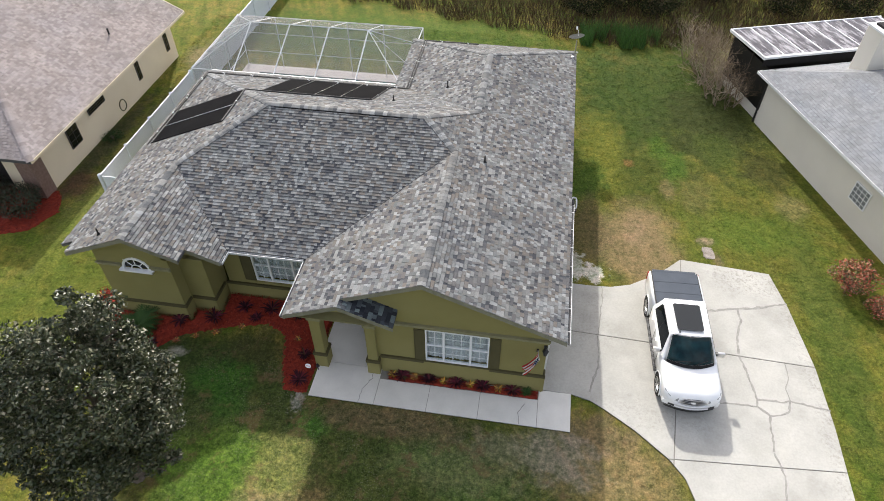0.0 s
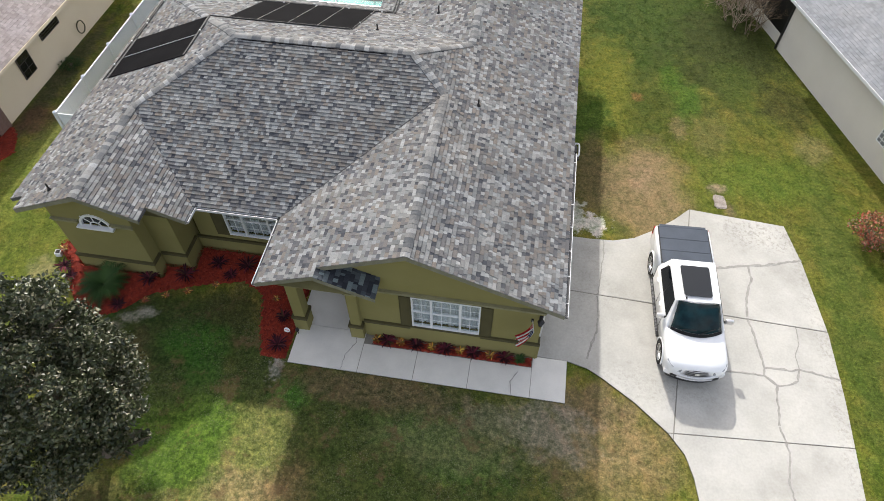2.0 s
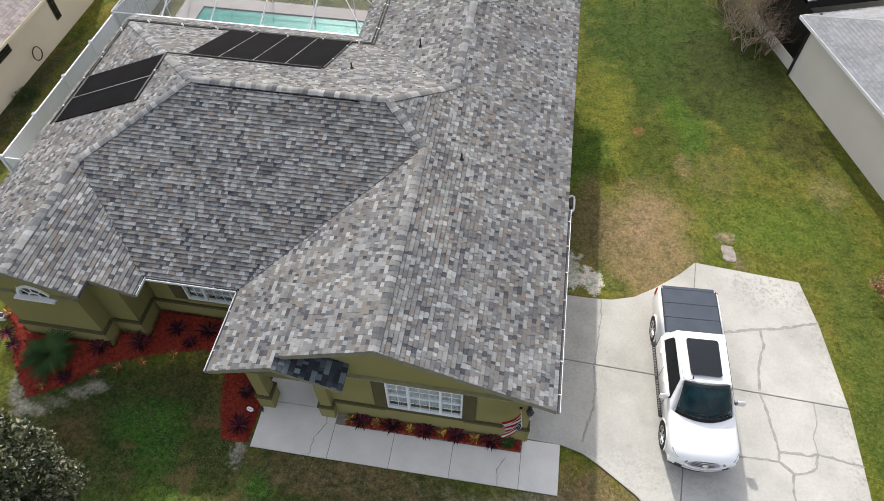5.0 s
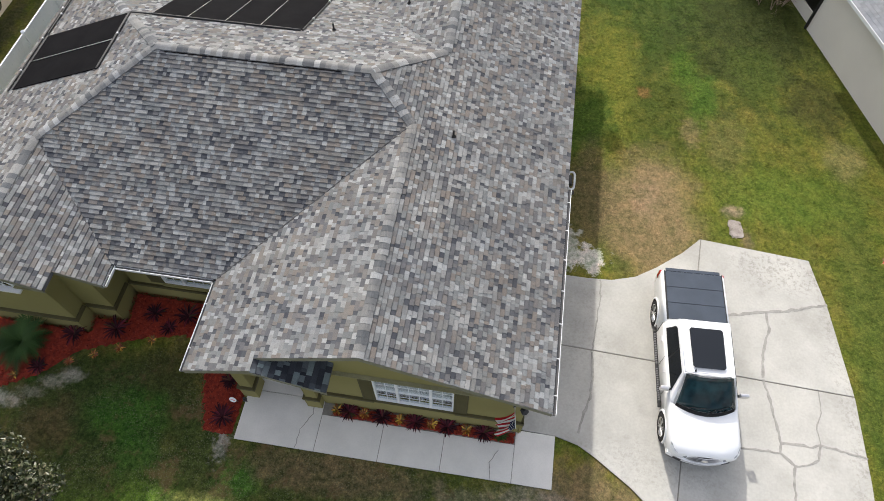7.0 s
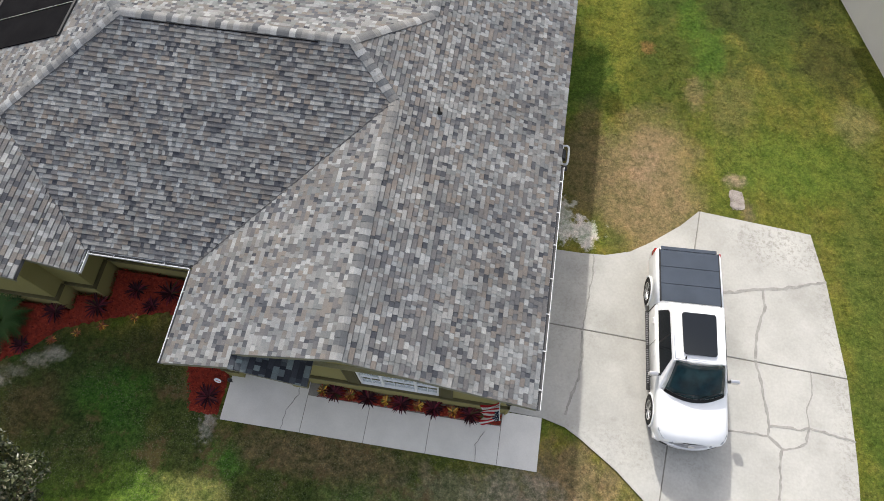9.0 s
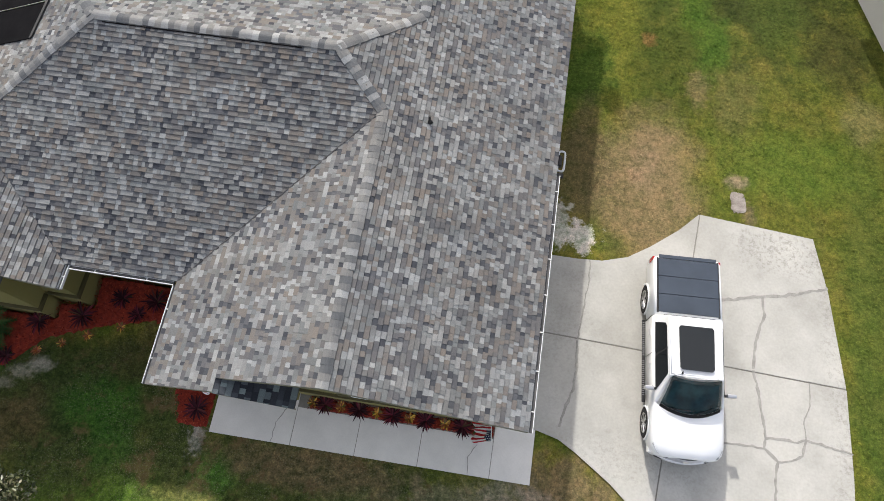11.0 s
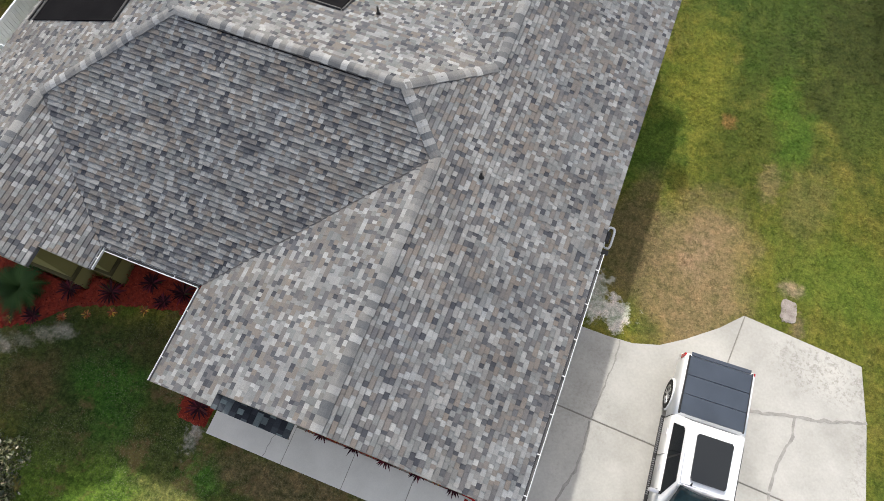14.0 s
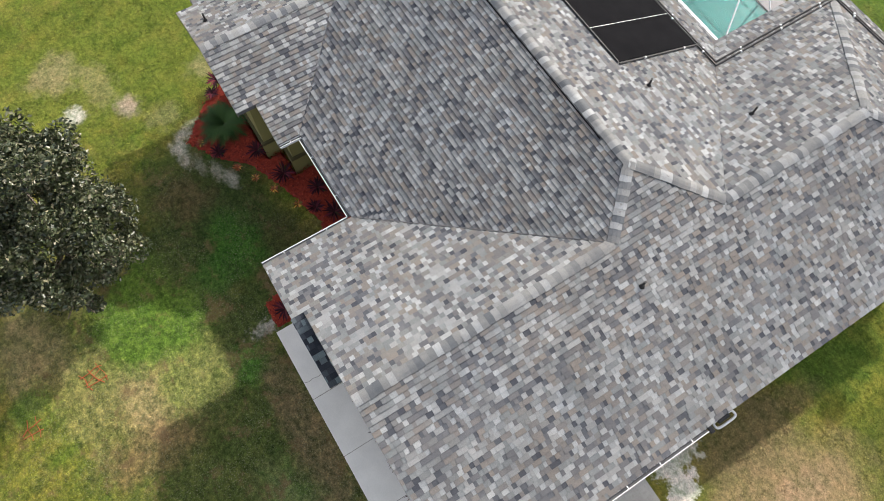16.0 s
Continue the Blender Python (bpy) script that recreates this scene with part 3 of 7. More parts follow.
# ---------------------------------------------------------------- the house: roof planes
ZE, K = 3.55, 0.408
house = thing("house", "single-storey olive stucco house with a grey shingle hip and gable roof", "house")
XF, XB, XL = -4.715, -4.22, -15.6        # ridges: front wing, back wing, left wing
YP, YM = 7.055, 8.42                      # front wing's ridge end, main ridge
LF = 1.08                                 # front edge of the side gable
XI = -8.89                                # inner eave of the back wing
DR = 0.62                                 # how far the pool side's eaves reach past the common eave line


# each plane: its eave's line (axis, place, way uphill) and its outline in plan
PLANES = [
    ("x", 0.0, -1, [(0, 0), (0, 19.5), (XB, 15.28), (XB, 10.28), (-6.08, YM), (XF, YP), (XF, 0)]),
    ("x", -9.43, 1, [(-9.43, -0.33), (-7.45, -0.33), (-7.45, 0), (XF, 0), (XF, YP), (-9.43, 2.34)]),
    ("y", 2.34, 1, [(-12.5, 2.34), (-9.43, 2.34), (XF, YP), (-6.08, YM), (-12.62, YM), (XL, 5.44)]),
    ("x", -18.7, 1, [(-18.7, 1.66), (-18.12, 1.66), (-18.12, LF), (XL, LF), (XL, 5.44), (-12.62, YM), (-18.7, 14.5)]),
    ("x", -12.5, -1, [(XL, LF), (-13.69, LF), (-13.69, 1.66), (-12.5, 1.66), (-12.5, 2.34), (XL, 5.44)]),
    ("y", 14.5, -1, [(-18.7, 14.5 + DR), (-18.7, 14.5), (-12.62, YM), (-6.08, YM), (XB, 10.28), (XI, 14.95), (XI, 14.5 + DR)]),
    ("x", -8.44, 1, [(XI, 14.95), (XB, 10.28), (XB, 15.28), (XI, 19.95)]),
    ("y", 19.5, -1, [(XI, 19.95), (XB, 15.28), (0, 19.5), (-0.05, 19.5 + 0.02)]),
]


def height(plane, x, y):
    axis, place, up, _ = plane
    return ZE + K * ((x if axis == "x" else y) - place) * up


roof = None
for pl in PLANES:
    deck = part("roof", prism(bmesh.new(), [(x, y, height(pl, x, y) - 0.012) for x, y in pl[3]], (0, 0, -0.11)), FELT, house, "" if roof else "grey and brown asphalt shingles")
    roof = roof or deck

# ---------------------------------------------------------------- walls with their openings
T = 0.2


def wall_run(bm, axis, face, a, b, z0, z1, inward, holes=()):
    """A wall along one axis from a to b with its outer face at face; holes: (from, to, sill, head)."""
    lo, hi = sorted((face, face + inward * T))

    def put(s, e, u, v):
        if e - s > 1e-4 and v - u > 1e-4:
            box(bm, *((s, e, lo, hi) if axis == "x" else (lo, hi, s, e)), u, v)
    at = a
    for s, e, sill, head in sorted(holes):
        put(at, s, z0, z1)
        put(s, e, z0, sill)
        put(s, e, head, z1)
        at = e
    put(at, b, z0, z1)


WT = 3.32                                  # wall plate
FRONT_WIN = (-4.75, -2.50, 1.0, 2.74)
MAIN_WIN = (-12.07, -9.78, 1.24, 2.95)
DOOR = (-8.35, -7.35, 0.05, 2.12)
bm = bmesh.new()
wall_run(bm, "x", 0.45, -6.6, -0.55, 0, WT, 1, [FRONT_WIN])
walls = part("wall", bm, STUCCO, house)
part("gable", prism(bmesh.new(), [(-8.9, 0.45, WT), (-0.35, 0.45, WT), (XF, 0.45, WT + (-0.35 - XF) * K - 0.02)], (0, T, 0)), STUCCO, house)
bm = bmesh.new()
wall_run(bm, "y", -6.6, 0.65, 3.05, 0, WT, 1)
part("wall", bm, STUCCO, house)
bm = bmesh.new()
wall_run(bm, "x", 3.05, -13.3, -6.4, 0, WT, 1, [MAIN_WIN, DOOR])
part("wall", bm, STUCCO, house)
bm = bmesh.new()
wall_run(bm, "y", -13.5, 2.28, 3.25, 0, WT, -1)
part("wall", bm, STUCCO, house)
bm = bmesh.new()
wall_run(bm, "x", 2.08, -14.5, -13.5, 0, WT + 0.2, 1)
part("wall", bm, STUCCO, house)
bm = bmesh.new()
wall_run(bm, "y", -14.5, 1.53, 2.28, 0, WT + 0.3, -1)
part("wall", bm, STUCCO, house)
bm = bmesh.new()
wall_run(bm, "y", -17.4, 1.73, 13.8, 0, WT, 1)
part("wall", bm, STUCCO, house)
bm = bmesh.new()
wall_run(bm, "x", 14.0, -17.4, -7.4, 0, WT, -1, [(-14.5, -11.5, 0.05, 2.1)])
part("wall", bm, STUCCO, house)
bm = bmesh.new()
wall_run(bm, "y", -7.4, 14.0, 19.0, 0, WT, 1)
part("wall", bm, STUCCO, house)
bm = bmesh.new()
wall_run(bm, "x", 19.0, -7.4, -0.55, 0, WT, -1)
part("wall", bm, STUCCO, house)
bm = bmesh.new()
wall_run(bm, "y", -0.55, 0.65, 18.8, 0, WT, -1)
part("wall", bm, STUCCO, house)
# left gable wall with its half-round window
bm = bmesh.new()
AX, AZ, AR, WG = -15.84, 2.85, 0.55, 3.46
box(bm, -17.4, -14.7, 1.53, 1.73, 0, AZ)
box(bm, -17.4, AX - AR, 1.53, 1.73, AZ, WG)
box(bm, AX + AR, -14.7, 1.53, 1.73, AZ, WG)
for i in range(12):
    xa, xb = AX - AR + i * AR / 6, AX - AR + (i + 1) * AR / 6
    za, zb = (AZ + math.sqrt(max(0, AR * AR - (x - AX) ** 2)) for x in (xa, xb))
    prism(bm, [(xa, 1.53, za), (xb, 1.53, zb), (xb, 1.53, WG), (xa, 1.53, WG)], (0, T, 0))
part("wall", bm, STUCCO, house)
part("gable", prism(bmesh.new(), [(-17.4, 1.53, WG), (-14.1, 1.53, WG), (-14.1, 1.53, 4.05), (XL, 1.53, 4.68), (-17.4, 1.53, 3.95)], (0, T, 0)), STUCCO, house)
# flat ceiling that closes the rooms from above
bm = prism(bmesh.new(), [(-0.6, 0.5, 3.28), (-0.6, 18.9, 3.28), (-7.3, 18.9, 3.28), (-7.3, 13.9, 3.28), (-17.35, 13.9, 3.28), (-17.35, 1.9, 3.28), (-13.4, 1.9, 3.28), (-13.4, 3.0, 3.28), (-9.3, 3.0, 3.28), (-9.3, -0.1, 3.28), (-6.3, -0.1, 3.28), (-6.3, 0.5, 3.28)], (0, 0, -0.02))
part("soffit", bm, varied("soffit_olive", (0.24, 0.22, 0.10), (0.29, 0.265, 0.13), 2, 20), house)


# water table: dark ledge and the plinth under it
def ledge(axis, face, a, b, out):
    for name, z0, z1, d, mat in (("plinth", -0.05, 0.90, 0.045, STUCCO), ("ledge", 0.90, 1.02, 0.085, TRIM_OLIVE)):
        lo, hi = sorted((face + out * 0.002, face + out * d))
        part(name, boxed(*((a, b, lo, hi) if axis == "x" else (lo, hi, a, b)), z0, z1, 0.008), mat, walls, "dark olive ledge" if name == "ledge" else "")


ledge("x", 0.45, -6.42, -0.46, -1)
ledge("y", -0.55, 0.37, 19.0, 1)
ledge("x", 3.05, -13.41, -9.0, -1)
ledge("y", -13.5, 2.0, 2.96, 1)
ledge("x", 2.08, -14.41, -13.5, -1)
ledge("y", -14.5, 1.45, 1.99, 1)
ledge("x", 1.53, -17.48, -14.5, -1)
ledge("y", -17.4, 1.53, 14.0, -1)


# mouldings across the two gables
def moulding(x0, x1, y, z):
    m = part("moulding", boxed(x0, x1, y - 0.07, y - 0.002, z, z + 0.13, 0.02), TRIM_PALE, house, "pale olive moulding")
    part("cap", boxed(x0 - 0.02, x1 + 0.02, y - 0.12, y - 0.002, z + 0.13, z + 0.17, 0.008), TRIM_PALE, m)


TRIM_PALE = varied("pale_olive_trim", (0.20, 0.19, 0.10), (0.27, 0.255, 0.15), 3, 25, 0.85)
moulding(-5.8, -0.5, 0.45, 2.84)
moulding(-17.4, AX - AR - 0.05, 1.53, 2.9)
moulding(AX + AR + 0.05, -14.48, 1.53, 2.9)


# fascia boards along the rakes and eaves
def board(a, b, depth, thick, name, mat, parent, drop=0.0):
    a, b = Vector(a), Vector(b)
    d = (b - a).normalized()
    side = d.cross(Vector((0, 0, 1))).normalized() * thick
    top = [a - Vector((0, 0, drop)), b - Vector((0, 0, drop)), b + side - Vector((0, 0, drop)), a + side - Vector((0, 0, drop))]
    return part(name, prism(bmesh.new(), top, (0, 0, -depth)), mat, parent)


FASCIA = varied("olive_grey_fascia", (0.17, 0.165, 0.12), (0.24, 0.235, 0.18), 4, 30, 0.8)
for a, b in (((0.0, -0.004, ZE), (XF, -0.004, ZE - XF * K)), ((XF, -0.004, ZE - XF * K), (-7.45, -0.004, ZE + 1.98 * K)),
             ((-7.45, -0.334, ZE + 1.98 * K), (-9.43, -0.334, ZE)), ((-13.69, LF - 0.004, ZE + 1.19 * K), (XL, LF - 0.004, ZE + 3.1 * K)),
             ((XL, LF - 0.004, ZE + 3.1 * K), (-18.12, LF - 0.004, ZE + 0.58 * K)), ((-12.5, 1.656, ZE), (-13.69, 1.656, ZE + 1.19 * K))):
    board(a, b, 0.17, 0.03, "fascia", FASCIA, house, 0.01)
part("fascia", boxed(-0.035, 0.0, 0.0, 19.5, ZE - 0.2, ZE - 0.03), FASCIA, house)


# white gutters with straps, open at the top
def gutter(a, b, side):
    a, b, side = Vector(a), Vector(b), Vector(side)
    w, h, t = 0.095, 0.10, 0.005
    bm = bmesh.new()
    for s0, s1, z0, z1 in ((0, w, 0, t), (0, t, 0, h), (w - t, w, 0, h), (w - 0.012, w + 0.006, h, h + t)):
        prism(bm, [a + side * s0 + Vector((0, 0, z1)), b + side * s0 + Vector((0, 0, z1)), b + side * s1 + Vector((0, 0, z1)), a + side * s1 + Vector((0, 0, z1))], (0, 0, z0 - z1))
    ob = part("gutter", bm, ALU, house, "white aluminium gutter")
    # dark strip added inside the trough to stand for its shade
    fill = [a + side * (t + 0.002), b + side * (t + 0.002), b + side * (w - t - 0.002), a + side * (w - t - 0.002)]
    part("debris", prism(bmesh.new(), [p + Vector((0, 0, 0.05)) for p in fill], (0, 0, -0.035)), FELT, ob, "dark fill for the shade inside the gutter")
    n = max(1, int((b - a).length / 0.95))
    for i in range(n):
        p = a + (b - a) * ((i + 0.5) / n)
        d = (b - a).normalized() * 0.014
        top = [p - d + Vector((0, 0, h)), p + d + Vector((0, 0, h)), p + d + side * w + Vector((0, 0, h)), p - d + side * w + Vector((0, 0, h))]
        part("strap", prism(bmesh.new(), top, (0, 0, -0.008)), ALU, ob)


GZ = ZE - 0.125
gutter((0.003, 0.0, GZ), (0.003, 6.95, GZ), (1, 0, 0))
gutter((-9.433, -0.33, GZ), (-9.433, 2.23, GZ), (-1, 0, 0))
gutter((-12.38, 2.337, GZ), (-9.54, 2.337, GZ), (0, -1, 0))
gutter((-12.497, 1.68, GZ), (-12.497, 2.337, GZ), (1, 0, 0))
part("downspout", boxed(-0.54, -0.46, 0.7, 0.8, 0.05, 3.3, 0.01), ALU, house, "white downspout")


# windows
def window(axis_y, hole, names, cols):
    x0, x1, z0, z1 = hole
    w = thing(names, "white three-light window with grilles and pale curtains", "window", kind="structure")
    f = 0.045
    ya, yb = axis_y + 0.03, axis_y + 0.11
    fr = bmesh.new()
    box(fr, x0, x1, ya - 0.05, yb, z0, z0 + f)
    box(fr, x0, x1, ya - 0.05, yb, z1 - f, z1)
    box(fr, x0, x0 + f, ya - 0.05, yb, z0 + f, z1 - f)
    box(fr, x1 - f, x1, ya - 0.05, yb, z0 + f, z1 - f)
    part("window_frame", fr, WHITE, w)
    edges = [x0 + f]
    inner = x1 - x0 - 2 * f
    for c in (0.28, 0.72):
        m = x0 + f + inner * c
        part("mullion", boxed(m - 0.038, m + 0.038, ya - 0.04, yb, z0 + f, z1 - f, 0.006), WHITE, w)
        edges += [m - 0.038, m + 0.038]
    edges.append(x1 - f)
    for k in range(3):
        a, b = edges[2 * k], edges[2 * k + 1]
        n = cols[k]
        zs = [z0 + f, (z0 + z1) / 2 - 0.02, (z0 + z1) / 2 + 0.02, z1 - f]
        part("meeting_rail", boxed(a, b, ya - 0.02, yb, zs[1], zs[2]), WHITE, w)
        for (u, v) in ((zs[0], zs[1]), (zs[2], zs[3])):
            part("pane", boxed(a, b, ya + 0.02, ya + 0.026, u, v), GLASS, w).visible_shadow = False
            part("grille", boxed(a, b, ya + 0.004, ya + 0.018, (u + v) / 2 - 0.008, (u + v) / 2 + 0.008), WHITE, w)
            for i in range(1, n):
                g = a + (b - a) * i / n
                part("grille", boxed(g - 0.008, g + 0.008, ya + 0.002, ya + 0.018, u, v), WHITE, w)
    part("window_sill", boxed(x0 - 0.06, x1 + 0.06, axis_y - 0.10, axis_y + 0.08, z0 - 0.09, z0 - 0.002, 0.01), STUCCO, w, "olive sill")
    # gathered curtain a hand's width behind the glass
    bm = bmesh.new()
    n = 60
    top = [bm.verts.new((x0 + (x1 - x0) * i / n, axis_y + 0.20 + 0.02 * math.sin(i * 1.9) + 0.012 * math.sin(i * 0.7), z1 - 0.02)) for i in range(n + 1)]
    bot = [bm.verts.new((v.co.x, v.co.y + 0.01, z0 + 0.01)) for v in top]
    for i in range(n):
        bm.faces.new((bot[i], bot[i + 1], top[i + 1], top[i]))
    part("curtain", bm, CURTAIN, w)
    return w


window(0.45, FRONT_WIN, "window_1", (2, 3, 2))
window(3.05, MAIN_WIN, "window_2", (2, 3, 2))


def shutter(x0, x1, y, z0, z1):
    s = part("shutter", boxed(x0, x1, y - 0.035, y - 0.003, z0, z1, 0.006), TRIM_OLIVE, house, "dark olive louvred shutter")
    n = int((z1 - z0 - 0.2) / 0.06)
    bm = bmesh.new()
    for i in range(n):
        z = z0 + 0.1 + i * 0.06
        prism(bm, [(x0 + 0.05, y - 0.035, z + 0.045), (x1 - 0.05, y - 0.035, z + 0.045), (x1 - 0.05, y - 0.05, z), (x0 + 0.05, y - 0.05, z)], (0, 0.012, 0))
    part("louvres", bm, TRIM_OLIVE, s)


shutter(-5.14, -4.77, 0.45, 0.98, 2.74)
shutter(-2.48, -2.10, 0.45, 0.98, 2.74)
shutter(-12.54, -12.09, 3.05, 1.22, 2.95)

# half-round window
arch = thing("window_3", "white half-round fanlight window in the side gable", "window", kind="structure")
bm = bmesh.new()
for i in range(16):
    a, b = math.pi * i / 16, math.pi * (i + 1) / 16
    pts = [(AX + r * math.cos(t), 1.480, AZ + r * math.sin(t)) for r, t in ((AR + 0.02, a), (AR + 0.02, b), (AR - 0.06, b), (AR - 0.06, a))]
    prism(bm, pts, (0, 0.1, 0))
part("window_frame", bm, WHITE, arch)
for t in (0.0, 0.25, 0.5, 0.75, 1.0)[1:4]:
    p = Vector((AX, 1.510, AZ + 0.02))
    part("muntin", tube(bmesh.new(), p + Vector((0.2 * math.cos(t * math.pi), 0, 0.2 * math.sin(t * math.pi))), p + Vector((0.6 * math.cos(t * math.pi), 0, 0.6 * math.sin(t * math.pi))), 0.016, 6), WHITE, arch)
bm = bmesh.new()
for i in range(8):
    a, b = math.pi * i / 8, math.pi * (i + 1) / 8
    prism(bm, [(AX + r * math.cos(t), 1.495, AZ + r * math.sin(t)) for r, t in ((0.22, a), (0.22, b), (0.18, b), (0.18, a))], (0, 0.03, 0))
part("muntin", bm, WHITE, arch)
part("window_sill", boxed(AX - AR - 0.12, AX + AR + 0.12, 1.360, 1.560, AZ - 0.07, AZ, 0.012), WHITE, arch, "white sill")
bm = prism(bmesh.new(), [(AX + AR * math.cos(math.pi * i / 16), 1.570, AZ + AR * math.sin(math.pi * i / 16)) for i in range(17)], (0, 0.006, 0))
part("pane", bm, DARKGLASS, arch)

# front door inside the porch
door = thing("door_1", "dark wooden front door inside the porch", "door", kind="structure")
part("leaf", boxed(DOOR[0] + 0.06, DOOR[1] - 0.06, 3.1, 3.145, 0.06, 2.06, 0.004), DOORWOOD, door)
for x in (DOOR[0], DOOR[1] - 0.06):
    part("jamb", boxed(x, x + 0.06, 3.03, 3.2, 0.05, 2.12), WHITE, door)
part("lintel", boxed(DOOR[0] + 0.06, DOOR[1] - 0.06, 3.03, 3.2, 2.06, 2.12), WHITE, door)
part("door_handle", tube(bmesh.new(), (-7.5, 3.06, 1.02), (-7.5, 3.1, 1.02), 0.025), STEEL, door)


# porch: two square piers, an arch between them and the beam over it
def pier(x0, x1, y0, y1):
    p = part("pier", boxed(x0, x1, y0, y1, 0.03, 3.3, 0.01), STUCCO, house, "square olive stucco porch pier")
    part("base", boxed(x0 - 0.05, x1 + 0.05, y0 - 0.05, y1 + 0.05, 0.02, 0.72, 0.012), STUCCO, p)
    part("base_cap", boxed(x0 - 0.08, x1 + 0.08, y0 - 0.08, y1 + 0.08, 0.72, 0.84, 0.012), TRIM_OLIVE, p, "dark olive cap")
    part("capital", boxed(x0 - 0.05, x1 + 0.05, y0 - 0.05, y1 + 0.05, 2.70, 2.82, 0.012), TRIM_PALE, p)


pier(-8.87, -8.48, 0.28, 0.70)
pier(-6.86, -6.50, 0.26, 0.68)
bm = bmesh.new()
AC, AW = -7.67, 0.79
for i in range(14):
    xa, xb = AC - AW + i * AW / 7, AC - AW + (i + 1) * AW / 7
    za, zb = (2.55 + 0.62 * math.sqrt(max(0, 1 - ((x - AC) / AW) ** 2)) for x in (xa, xb))
    prism(bm, [(xa, 0.30, za), (xb, 0.30, zb), (xb, 0.30, 3.34), (xa, 0.30, 3.34)], (0, 0.36, 0))
prism(bm, [(-9.15, 0.28, 3.3), (-5.85, 0.28, 3.3), (-5.85, 0.28, 3.42), (-7.45, 0.28, 4.12), (-9.15, 0.28, 3.42)], (0, 0.16, 0))
box(bm, -9.15, -8.46, 0.29, 0.48, 2.8, 3.3)
box(bm, -6.88, -6.2, 0.27, 0.44, 2.8, 3.3)
part("porch_arch", bm, STUCCO, house, "olive stucco arch over the porch")
part("porch_beam", boxed(-8.72, -8.4, 0.70, 3.05, 2.85, 3.28), STUCCO, house)


# ---------------------------------------------------------------- shingles
def tab_mesh(w, e, lift):
    """One tab: a thin wedge, thick at its butt."""
    t0, t1 = 0.022 + lift, 0.004
    v = [(0, 0, 0), (w, 0, 0), (0, 0, t0), (w, 0, t0), (0, e, t1), (w, e, t1), (0, e, 0), (w, e, 0)]
    f = [(0, 1, 3, 2), (2, 3, 5, 4), (0, 2, 4, 6), (1, 7, 5, 3)]
    me = bpy.data.meshes.new("shingle")
    me.from_pydata(v, [], f)
    return me


HIGH, LOW = (0.10, 0.13, 0.17, 0.22, 0.27), (0.09, 0.115, 0.14, 0.17)
EXPO = 0.134


def crossing(poly2, d):
    us = []
    for (u0, d0), (u1, d1) in zip(poly2, poly2[1:] + poly2[:1]):
        if (d0 - d) * (d1 - d) < 0:
            us.append(u0 + (d - d0) / (d1 - d0) * (u1 - u0))
    return (min(us), max(us)) if len(us) > 1 else None


